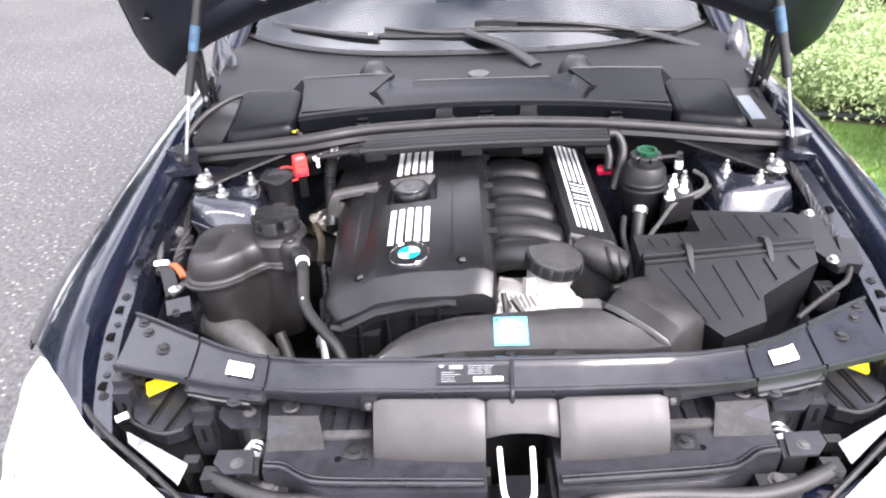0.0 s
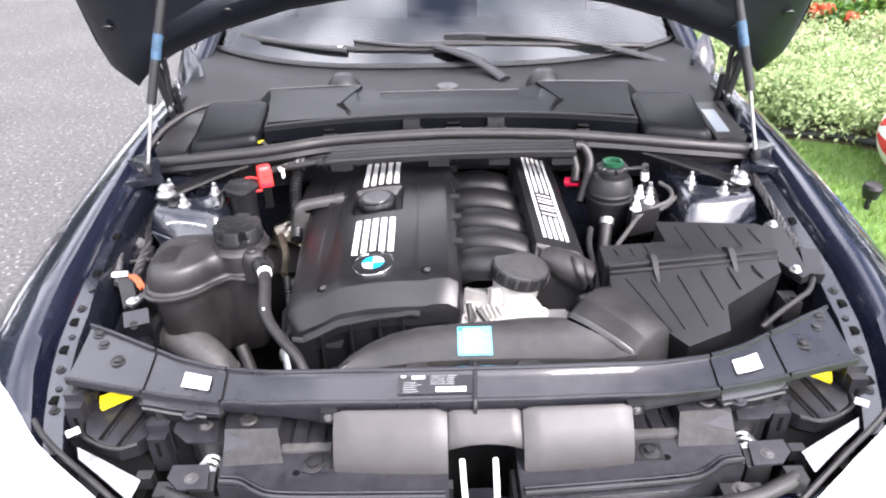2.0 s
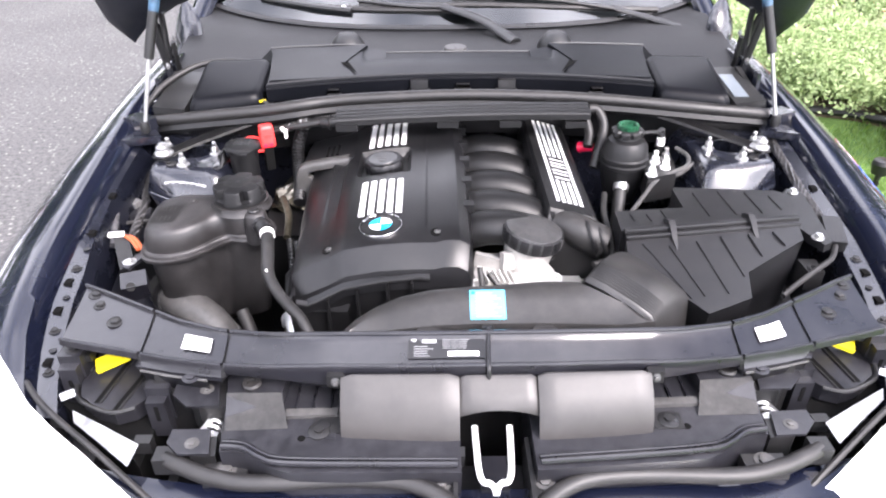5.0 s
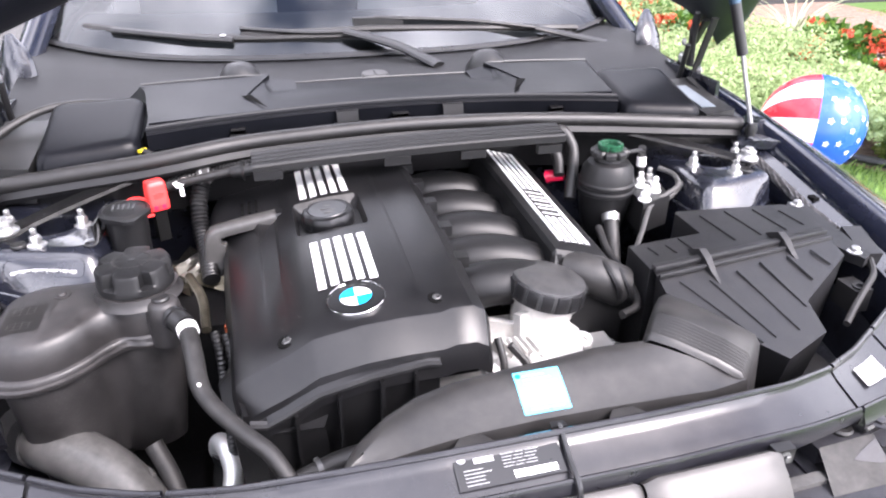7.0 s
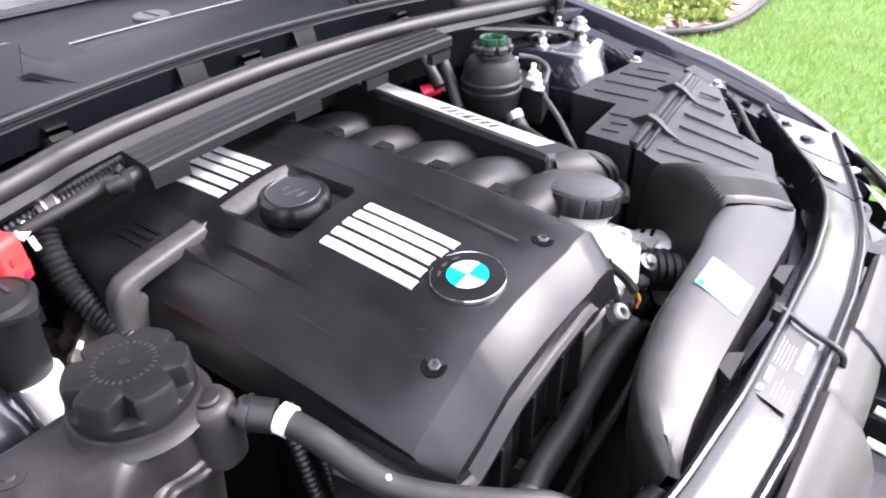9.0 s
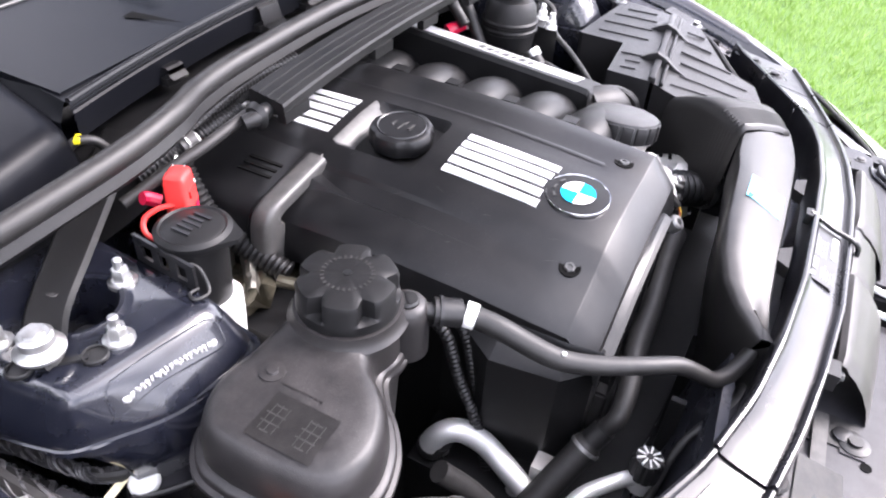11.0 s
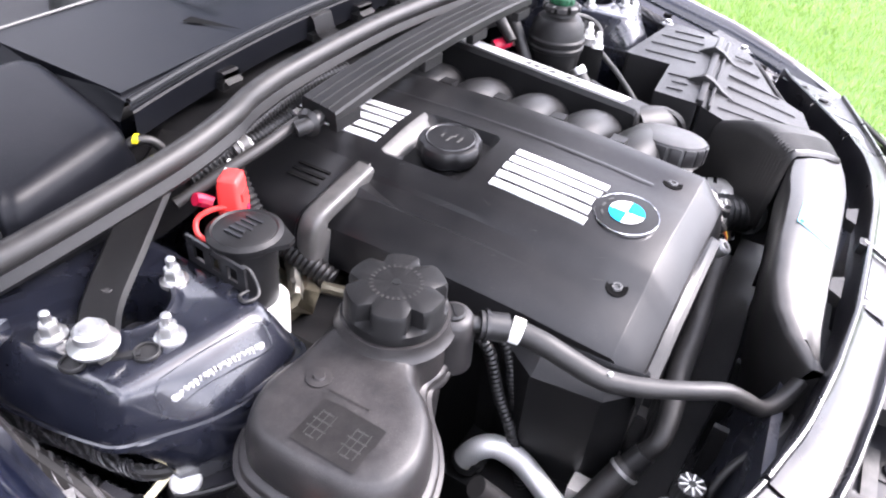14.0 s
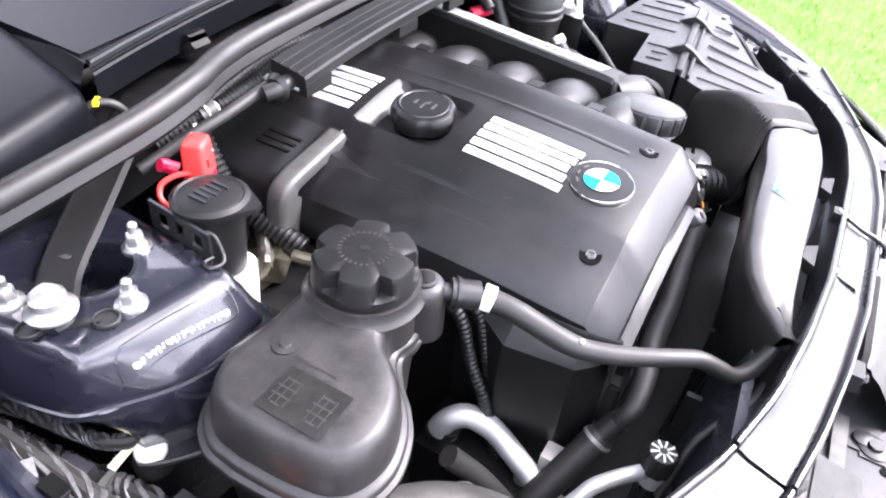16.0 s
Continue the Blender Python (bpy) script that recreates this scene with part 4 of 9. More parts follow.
def tower_mesh(side):
    """A boxy pressing: flat top, rounded shoulder, sloping front band, then a flange and an upright skirt."""
    bm = bm_new()
    cx, cy = 0.570, 1.44
    shoulder = [(0.638, 1.44), (0.631, 1.405), (0.626, 1.372), (0.6235, 1.350), (0.614, 1.3425), (0.560, 1.334), (0.510, 1.326), (0.490, 1.328), (0.480, 1.345), (0.476, 1.40), (0.474, 1.50), (0.476, 1.585), (0.56, 1.59), (0.640, 1.585), (0.642, 1.50)]
    foot = [(0.656, 1.44), (0.651, 1.405), (0.643, 1.370), (0.634, 1.348), (0.614, 1.333), (0.563, 1.304), (0.500, 1.299), (0.476, 1.303), (0.467, 1.326), (0.463, 1.40), (0.461, 1.50), (0.462, 1.592), (0.56, 1.60), (0.656, 1.595), (0.660, 1.50)]
    a = smooth_path([(x, y, 0) for x, y in shoulder + shoulder[:1]], 4)[:-1]
    b = smooth_path([(x, y, 0) for x, y in foot + foot[:1]], 4)[:-1]
    mid = Vector((cx, cy, 0))
    rows = []
    hole = Vector((0.551, 1.420, 0))
    for r, z in ((0.031, 0.785), (0.033, 0.846), (0.0345, 0.8515), (0.0385, 0.8525), (0.042, 0.8505), (0.046, 0.850)):
        rows.append([(side * q.x, q.y, z) for q in (hole + (p - hole).normalized() * r for p in a)])
    for s, f, z in ((0.80, 0, 0.850), (0.87, 0, 0.8496), (0.93, 0.0, 0.8480), (0.975, 0.03, 0.8448), (1, 0.12, 0.8402), (1, 0.28, 0.834), (1, 0.5, 0.825), (1, 0.75, 0.814), (1, 0.94, 0.805), (1, 0.985, 0.8015), (1, 0.99, 0.7985), (1.02, 1, 0.7975), (1.03, 1, 0.793), (1.04, 1, 0.782), (1.045, 1, 0.766), (1.045, 1, 0.752), (1.01, 1, 0.742), (0.90, 1, 0.60)):
        row = []
        for p, q in zip(a, b):
            v = mid + (p.lerp(q, f) - mid) * s
            if z < 0.795:
                v.x = min(v.x, lerp_table([(0.60, 0.600), (0.752, 0.604), (0.782, 0.622), (0.795, 0.648)], z))
            row.append((side * v.x, v.y, z))
        rows.append(row)
    grid(bm, rows, True)
    return bm


TOWERS = {side: tower(side) for side in (-1, 1)}
for side in (-1, 1):
    # hand-laid sealer along the foot of the tower
    rg = random.Random(7)
    bm = bm_new()
    tube(bm, [(side * (x + rg.uniform(-.002, .002)), y + rg.uniform(-.002, .002), 0.7975 + rg.uniform(-.0015, .0015)) for x, y in ((0.652, 1.42), (0.646, 1.39), (0.638, 1.362), (0.622, 1.341), (0.60, 1.326), (0.565, 1.309), (0.53, 1.300), (0.50, 1.296), (0.474, 1.300), (0.464, 1.33), (0.46, 1.38))], 0.0042, 8, 5, flat=0.6)
    part("sealer_bead", bm, BAYPAINT, TOWERS[side], "lumpy painted sealer bead")
# stamped number on the tower: plain bars
band = BVHTree.FromBMesh(tower_mesh(-1))


def on_band(x, y):
    at, normal, _, _ = band.ray_cast(Vector((x, y, 1.2)), Vector((0, 0, -1)))
    return at, normal.to_track_quat("Z", "Y").to_matrix()


for k in range(17):
    t = k / 16
    at, rot = on_band(-0.5835 + 0.070 * t, 1.3268 - 0.0128 * t)
    rot = (rot @ Matrix.Rotation(radians(-9 + 16 * (k * 3 % 4 - 1.5)), 3, "Z")).to_4x4()
    bm = bm_new()
    box(bm, -0.0009, 0.0009, -0.0046 + 0.0010 * (k * 5 % 3), 0.0046 - 0.0010 * (k * 7 % 3), -0.0008, 0.0017, Matrix.Translation(at) @ rot)
    if k % 3 != 1:
        box(bm, -0.0018, 0.0018, -0.0009, 0.0006, -0.0008, 0.0016, Matrix.Translation(at) @ rot)
    part("stamped_bar", bm, STAMP, TOWERS[-1])
for x, y in ((-0.5885, 1.3276), (-0.5095, 1.3130)):
    at, rot = on_band(x, y)
    bm = bm_new()
    lathe(bm, at, [(0.0036, -0.001), (0.0036, 0.0018), (0.0024, 0.0023)], 14, rot)
    part("stamped_dot", bm, STAMP, TOWERS[-1])

bm = bm_new()
frame_line = [(-0.592, 1.338), (-0.560, 1.334), (-0.525, 1.328), (-0.504, 1.3245), (-0.497, 1.3205), (-0.497, 1.314), (-0.503, 1.3085), (-0.535, 1.313), (-0.570, 1.320), (-0.598, 1.327), (-0.602, 1.331), (-0.599, 1.336), (-0.592, 1.338)]
tube(bm, [on_band(x, y)[0] for x, y in frame_line], 0.0009, 6, 4)
part("pressed_frame", bm, BAYPAINT, TOWERS[-1], "thin pressed frame round the number")

# ---- strut braces ----
for side in (-1, 1):
    brace = thing("strut_brace", (side * 0.606, 1.405, 0.85), "flat black steel strut brace bolted to the tower", "strut brace", "strut braces")
    bm = bm_new()
    spine = smooth_path([(side * x, y, z) for x, y, z in ((0.619, 1.381, 0.8565), (0.605, 1.390, 0.857), (0.574, 1.422, 0.861), (0.518, 1.458, 0.872), (0.440, 1.508, 0.884), (0.37, 1.551, 0.893))], 4)
    rows = []
    for i, p in enumerate(spine):
        d = (spine[min(i + 1, len(spine) - 1)] - spine[max(i - 1, 0)]).normalized()
        s = Vector((d.y, -d.x, 0)).normalized()
        w = lerp_table([(0, 0.010), (0.15, 0.0165), (0.35, 0.0175), (0.55, 0.0195), (1, 0.021)], i / (len(spine) - 1))
        rows.append([p + s * w, p + s * w * 0.8 + Vector((0, 0, 0.004)), p + Vector((0, 0, 0.002)), p - s * w * 0.8 + Vector((0, 0, 0.004)), p - s * w])
    grid(bm, rows)
    bmesh.ops.solidify(bm, geom=bm.faces[:], thickness=0.003)
    part("brace_arm", bm, BLACK, brace, angle=25)
    bm = bm_new()
    lathe(bm, (side * 0.559, 1.4320, 0.8655), [(0.0062, 0), (0.0055, 0.0008), (0.0045, 0.0004)], 16)
    part("dimple", bm, RUBBER, brace)
    bm = bm_new()
    at = Vector((side * 0.605, 1.390, 0.861))
    lathe(bm, at, [(0.019, 0), (0.0195, 0.003), (0.015, 0.007), (0.0135, 0.009), (0.0135, 0.016), (0.011, 0.018)], 22)
    lathe(bm, at, [(0.0085, 0.017), (0.0085, 0.022), (0.006, 0.023)], 6)
    part("brace_bolt", bm, ZINC, brace, "large silver flanged bolt")
    bm = bm_new()
    for p in ((side * 0.622, 1.396, 0.8505), (side * 0.583, 1.360, 0.8505)):
        lathe(bm, p, [(0.0105, 0), (0.0105, 0.003), (0.0098, 0.004), (0.0085, 0.0035), (0.0085, 0.0015), (0.001, 0.0015)], 18)
    box(bm, -0.022, 0.022, -0.003, 0.003, 0, 0.003, pose(side * 0.6025, 1.378, 0.8505, 0, 0, side * 43))
    part("earth_plate", bm, BLACK, brace)

# ---- cowl: seal, filter housing, side covers, scuttle panel ----
cowl_seal = thing("cowl_seal", (0, 1.535, 0.9), "long black rubber seal along the cowl", "rubber seal")
SEALPATH = [(-0.665, 1.515, 0.880), (-0.60, 1.50, 0.892), (-0.52, 1.492, 0.902), (-0.42, 1.489, 0.912), (-0.345, 1.498, 0.919), (-0.29, 1.516, 0.920), (-0.2, 1.527, 0.923), (0, 1.535, 0.926), (0.2, 1.527, 0.923), (0.36, 1.512, 0.916), (0.52, 1.494, 0.905), (0.655, 1.492, 0.892)]
bm = bm_new()
tube(bm, SEALPATH, 0.0125, 14, 8)
part("seal_tube", bm, SEAL, cowl_seal)
bm = bm_new()
path = smooth_path(SEALPATH, 6)
grid(bm, [[p + Vector(o) for o in ((0, -0.006, -0.008), (0, -0.012, -0.020), (0, -0.006, -0.028), (0, 0.012, -0.034), (0, 0.03, -0.10))] for p in path])
part("seal_carrier", bm, COVER_DARK, cowl_seal, "black carrier strip under the seal")
bm = bm_new()
grid(bm, [[p + Vector(o) for o in ((0, 0.010, -0.006), (0, 0.026, -0.022), (0, 0.10, -0.030))] for p in path])
part("seal_flange", bm, COVER_DARK, cowl_seal, "dark cowl shelf behind the seal")

filt = thing("filter_housing", (0, 1.66, 0.9), "wide black cabin filter cover below the windscreen", "filter cover")


def filt_edge(x):
    return 1.599 - 0.042 * (abs(x) / 0.42) ** 2


def filt_z(x, y):
    """Two planes meet in a crease; the outer thirds stand higher at the back."""
    v = (y - filt_edge(x)) / (1.735 - filt_edge(x))
    lip = 0.954 - 0.008 * (x / 0.42) ** 2
    return lip + lerp_table([(0, 0.0), (0.55, 0.014), (1.0, 0.021), (1.3, 0.024)], v) - (0.009 * min(1, max(0, (0.225 - abs(x)) / 0.012)) * min(1, max(0, (v - 0.35) / 0.5)))


def filt_side(v):
    return lerp_table([(0, 0.420), (0.62, 0.418), (1.0, 0.446)], v)


us = sorted(set(steps(-1, 1, 34) + [-0.56, -0.53, -0.50, 0.50, 0.53, 0.56]))
bm = bm_new()
rows = []
for v in (1.0, 0.86, 0.72, 0.62, 0.55, 0.4, 0.25, 0.1, 0.0):
    row = []
    for u in us:
        x = filt_side(v) * u
        back = 1.748 if abs(x) > 0.222 else 1.722 if abs(x) < 0.212 else 1.735
        y = filt_edge(x) + (back - filt_edge(x)) * v
        row.append((x, y, filt_z(x, y)))
    rows.append(row)
rows.insert(0, [(x, y + 0.004, z - 0.014) for x, y, z in rows[0]])
for dy, dz in ((-0.003, 0.0012), (-0.003, -0.0006), (-0.001, -0.0035), (0.002, -0.002), (-0.0005, -0.0022), (-0.003, -0.0005), (-0.002, -0.002), (0.001, -0.004), (0.001, -0.024), (0.012, -0.004)):
    rows.append([(x, y + dy, z + dz) for x, y, z in rows[-1]])
grid(bm, rows)
body = part("cover", bm, SCUTTLE, filt, angle=18)
bm = bm_new()
tube(bm, [(x, filt_edge(x) - 0.003, filt_z(x, filt_edge(x)) + 0.0006) for x in steps(-0.418, 0.418, 16)], 0.0034, 8, 3)
part("lip", bm, COVER, filt, "rolled lip along the front edge")
# paler beads put the highlight along the rear edge into colour
for xs in ((-0.444, -0.40, -0.34, -0.28, -0.222), (-0.211, -0.14, -0.07, 0.0, 0.07, 0.14, 0.211), (0.222, 0.28, 0.34, 0.40, 0.444)):
    back = 1.748 if abs(xs[0]) > 0.215 and abs(xs[-1]) > 0.215 else 1.722
    bm = bm_new()
    tube(bm, [(x, back, filt_z(x, back) + (0.0034 if back > 1.74 else 0.0008)) for x in xs], 0.0017, 6, 3)
    part("rear_edge", bm, GREYEDGE, filt, "rear edge bead of the cover, highlight in its paler grey")
for side in (-1, 1):
    # slanting end wall with a step under it
    bm = bm_new()
    e = []
    for v in (0, 0.2, 0.4, 0.62, 0.8, 1.0):
        x = filt_side(v)
        y = filt_edge(x) + (1.748 - filt_edge(x)) * v
        e.append((x, y, filt_z(x, y)))
    grid(bm, [[(side * x, y, z), (side * (x + 0.002), y, z - 0.003), (side * (x + 0.006 + 0.006 * i), y + 0.002, z - 0.014 - 0.004 * i), (side * (x + 0.010 + 0.006 * i), y, z - 0.018 - 0.004 * i), (side * (x + 0.012), y, 0.87)] for i, (x, y, z) in enumerate(e)])
    part("cover_end", bm, SCUTTLE, filt, "slanting end wall", angle=20)
    # raised outer field, and a lower one that steps down to the middle
    for poly, up in (([(0.437, 1.744), (0.214, 1.747), (0.216, 1.738), (0.260, 1.645), (0.232, 1.585), (0.416, 1.567)], 0.0032), ([(0.2125, 1.738), (0.168, 1.718), (0.166, 1.648), (0.256, 1.645)], 0.0018)):
        bm = bm_new()
        prism(bm, [(side * px, py) for px, py in poly], 0.935, lambda x, y, up=up: 0.954 - 0.008 * (x / 0.42) ** 2 + lerp_table([(0, 0.0), (0.55, 0.014), (1.0, 0.021)], (y - filt_edge(x)) / (1.735 - filt_edge(x))) - (0.005 if up < 0.002 else 0) + up)
        part("raised_field", bevel(bm, 0.0016, 2), SCUTTLE, filt, "raised field of the cover")
    # flat near-black triangle that paints the shade of a dent
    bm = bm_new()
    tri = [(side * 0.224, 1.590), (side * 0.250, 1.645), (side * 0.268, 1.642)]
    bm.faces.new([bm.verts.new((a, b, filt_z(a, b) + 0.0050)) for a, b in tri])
    part("dent_shade", bm, VOID, filt, "flat near-black triangle, painted shade of a dent")
for x, w in ((-0.277, 0.012), (-0.090, 0.019), (0.006, 0.015), (0.103, 0.019), (0.30, 0.012)):
    y = filt_edge(x) - 0.008
    zt = filt_z(x, filt_edge(x))
    bm = bm_new()
    if w > 0.018:
        grid(bm, [[(x + a, y + b, zt + c) for b, c in ((0.004, -0.010), (-0.006, -0.0075), (-0.010, -0.010), (-0.016, -0.031), (-0.026, -0.034))] for a in (-w, w)])
    else:
        grid(bm, [[(x + a, y + b, zt + c) for b, c in ((0.004, -0.020), (-0.010, -0.019), (-0.013, -0.021), (-0.013, -0.027), (-0.019, -0.032))] for a in (-w, w)])
    bmesh.ops.solidify(bm, geom=bm.faces[:], thickness=0.003)
    clip = part("clip", bm, BOX, filt, "black snap clip")
    part("clip_seat", bbox(x - w * 1.25, x + w * 1.25, y - 0.013, y + 0.006, zt - 0.040, zt - 0.031, 0.002), BLACK, clip)

for side in (-1, 1):
    cover = thing("cowl_side_cover", (side * 0.52, 1.59, 0.88), "black plastic side cover beside the filter housing", "plastic cover", "cowl side covers")
    out = [(0.428, 1.580), (0.434, 1.556), (0.454, 1.542), (0.556, 1.522), (0.575, 1.525), (0.584, 1.540), (0.581, 1.665), (0.574, 1.683), (0.558, 1.690), (0.455, 1.694), (0.434, 1.686), (0.426, 1.664)]
    o2 = [(side * x, y) for x, y in out]
    bm = bm_new()
    ring = smooth_path([(x, y, 0) for x, y in o2 + o2[:1]], 3)[:-1]
    mid = Vector((side * 0.505, 1.607, 0))
    rows = []
    for inset, down in ((-0.004, 0.040), (0.0, 0.022), (0.0015, 0.014), (0.0055, 0.0065), (0.0115, 0.002), (0.0185, 0.0003), (0.024, 0.0), (0.05, 0.0)):
        row = []
        for p in ring:
            d = p - mid
            q = mid + d * (1 - inset / d.length)
            row.append((q.x, q.y, 0.910 + (q.y - 1.52) * 0.27 - down))
        rows.append(row)
    grid(bm, rows, True, False, True)
    part("lid", bm, SCUTTLE, cover, angle=70)
    bm = bm_new()
    cxm, cym = side * 0.525, 1.585
    prism(bm, [(cxm + (x - cxm) * 1.05, cym + (y - cym) * 1.05) for x, y in o2], 0.86, lambda x, y: 0.878 + (y - 1.52) * 0.18)
    part("base", bevel(bm, 0.004, 2, 40), BLACK, cover)
    # lower outer shelf
    bm = bm_new()
    prism(bm, [(side * x, y) for x, y in ((0.590, 1.515), (0.662, 1.530), (0.655, 1.70), (0.590, 1.70))], 0.84, lambda x, y: 0.897 + (y - 1.52) * 0.12)
    part("shelf", bevel(bm, 0.004), BLACK, cover)
    shift(cover, 0, -0.008, 0.013)
bm = bm_new()
box(bm, 0.597, 0.628, 1.545, 1.655, 0, 0.0015, None)
bmesh.ops.transform(bm, matrix=Matrix.Translation((0, 0, 0.9105)), verts=bm.verts)
for v in bm.verts:
    v.co.z += (v.co.y - 1.52) * 0.12 + 0.0008
    v.co.y -= 0.008
tagged(part("cover_sticker", bm, material("grey_label", (0.14, 0.16, 0.18), 0.3)), "faded grey label on the cowl side cover", "label")

# scuttle panel between filter housing and windscreen
bm = bm_new()
sheet(bm, lambda u, v: (0.685 * u, 1.70 + (0.285 + 0.13 * abs(u) ** 2.6) * v, 0.918 + 0.030 * v + 0.012 * math.sin(math.pi * v) + 0.035 * abs(u) ** 4 * v), steps(-1, 1, 24), steps(0, 1, 6), 0.004)
scuttle = thing("scuttle_panel", (0, 1.75, 0.92), "black plastic scuttle panel under the windscreen", "panel")
part("panel", bm, SCUTTLE_BACK, scuttle)
bm = bm_new()
tube(bm, [(x, 1.972 + 0.15 * abs(x / 0.7) ** 2.6, 0.955 + 0.04 * abs(x / 0.7) ** 4) for x in steps(-0.69, 0.69, 20)], 0.0025, 8, 3)
part("screen_seal", bm, RUBBER, scuttle)
for x in (-0.268, 0.244):
    bm = bm_new()
    lathe(bm, (x, 1.812, 0.940), [(0.046, 0), (0.043, 0.016), (0.034, 0.032), (0.022, 0.044), (0.010, 0.048)], 20)
    part("washer_jet", bm, BLACK, scuttle, "black washer nozzle mound")
bm = bm_new()
lathe(bm, (-0.004, 1.785, 0.951), [(0.027, 0), (0.027, 0.006), (0.025, 0.008)], 26)
part("round_badge", bm, GREYEDGE, scuttle, "worn grey round plug")
bm = bm_new()
box(bm, -0.0055, -0.0025, 1.764, 1.806, 0.959, 0.9605)
part("badge_mark", bm, LABEL, scuttle)

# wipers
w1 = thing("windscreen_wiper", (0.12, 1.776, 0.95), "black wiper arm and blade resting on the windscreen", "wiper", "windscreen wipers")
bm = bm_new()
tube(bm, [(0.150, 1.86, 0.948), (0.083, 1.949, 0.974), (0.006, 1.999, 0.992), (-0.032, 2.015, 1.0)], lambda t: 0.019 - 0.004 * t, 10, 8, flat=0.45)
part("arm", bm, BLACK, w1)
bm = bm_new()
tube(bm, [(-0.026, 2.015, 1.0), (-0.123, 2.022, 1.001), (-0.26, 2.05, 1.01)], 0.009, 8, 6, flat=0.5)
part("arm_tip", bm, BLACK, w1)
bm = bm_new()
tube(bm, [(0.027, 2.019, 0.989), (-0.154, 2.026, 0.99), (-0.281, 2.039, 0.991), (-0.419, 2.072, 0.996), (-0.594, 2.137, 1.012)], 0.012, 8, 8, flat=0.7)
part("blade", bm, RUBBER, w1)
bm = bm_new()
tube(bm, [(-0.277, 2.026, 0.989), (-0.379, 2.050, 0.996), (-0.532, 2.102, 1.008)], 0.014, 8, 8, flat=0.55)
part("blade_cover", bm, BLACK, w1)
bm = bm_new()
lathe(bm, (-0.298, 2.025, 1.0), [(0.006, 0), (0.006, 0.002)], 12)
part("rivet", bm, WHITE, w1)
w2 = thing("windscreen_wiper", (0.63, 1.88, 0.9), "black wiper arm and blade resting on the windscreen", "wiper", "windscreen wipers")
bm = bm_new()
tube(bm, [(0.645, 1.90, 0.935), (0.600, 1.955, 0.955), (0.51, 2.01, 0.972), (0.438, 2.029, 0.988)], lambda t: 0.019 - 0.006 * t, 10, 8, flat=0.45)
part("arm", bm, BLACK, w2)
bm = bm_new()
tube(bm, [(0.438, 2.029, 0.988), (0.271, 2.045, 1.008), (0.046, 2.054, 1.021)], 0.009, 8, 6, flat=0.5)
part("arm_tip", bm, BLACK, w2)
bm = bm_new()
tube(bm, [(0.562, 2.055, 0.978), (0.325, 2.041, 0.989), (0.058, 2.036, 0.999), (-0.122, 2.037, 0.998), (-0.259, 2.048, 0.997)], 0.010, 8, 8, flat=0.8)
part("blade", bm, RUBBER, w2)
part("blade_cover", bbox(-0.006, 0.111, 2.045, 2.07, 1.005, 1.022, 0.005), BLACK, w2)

# ---- engine cover ----
TOPLINE = [(-0.3150, 0.747), (-0.3135, 0.760), (-0.3095, 0.777), (-0.3035, 0.790), (-0.293, 0.7995), (-0.278, 0.8065), (-0.262, 0.8135), (-0.2585, 0.8151), (-0.238, 0.8245), (-0.2345, 0.8266), (-0.218, 0.8365), (-0.210, 0.8405), (-0.155, 0.850), (-0.106, 0.853), (-0.06, 0.853), (-0.045, 0.857), (-0.02, 0.857), (-0.004, 0.848), (0.002, 0.83), (0.004, 0.80)]


RISE = [(1.05, -0.006), (1.08, -0.0035), (1.10, -0.0015), (1.14, 0.003), (1.20, 0.0075), (1.26, 0.0105), (1.34, 0.0115), (1.42, 0.010), (1.55, 0.007)]


def cover_z(x, y):
    z = lerp_table(TOPLINE, x)
    return z + lerp_table(RISE, y)


engine = thing("engine_cover", (-0.15, 1.27, 0.70), "satin black plastic engine cover with silver stripes", "engine cover")
rows = []
for y, drop, squeeze in ((1.0145, 0.066, 0.965), (1.0165, 0.056, 0.968), (1.0198, 0.0445, 0.972), (1.0228, 0.0325, 0.975), (1.0525, 0.0010, 0.9985), (1.0545, 0.0, 1.0), (1.10, 0, 1), (1.16, 0, 1), (1.24, 0, 1), (1.285, 0, 1), (1.33, 0, 1), (1.395, 0, 1), (1.42, 0, 1), (1.46, 0, 1), (1.53, 0, 1), (1.57, 0, 1)):
    r = []
    for x, z0 in [(-0.300, 0.742)] + TOPLINE:
        xx = -0.155 + (x + 0.155) * squeeze
        z = z0 + lerp_table(RISE, max(y, 1.056)) - drop * (1 if z0 > 0.76 else 0.3)
        if x in (-0.2585, -0.238):      # shallow sunk band that fades out towards the front
            z -= lerp_table([(1.09, 0.0), (1.14, 0.0012), (1.25, 0.0032), (1.6, 0.0036)], y)
        wide = lerp_table([(1.0, 0.0), (1.12, 0.002), (1.20, 0.004), (1.30, 0.007), (1.384, 0.009), (1.398, 0.009), (1.6, 0.009)], y)
        xx -= wide * min(1, max(0, (-0.225 - x) / 0.07))
        cut = lerp_table([(1.0, 1.0), (1.155, 1.0), (1.185, 0.0), (1.6, 0.0)], y) if z0 < 0.785 else 0.0      # the flank ends higher over the corner box
        z += cut * max(0.0, 0.771 + (z0 - 0.742) * 0.25 - z)
        xx += cut * 0.006 * min(1, max(0, (-0.29 - x) / 0.02))
        r.append((xx, y, z))
    rows.append(r)
bm = bm_new()
vs = grid(bm, rows)
bmesh.ops.delete(bm, geom=[f for f in bm.faces if -0.2105 < f.calc_center_median().x < -0.1055 and 1.284 < f.calc_center_median().y < 1.396], context="FACES")
part("shell", bm, COVER, engine, angle=22)

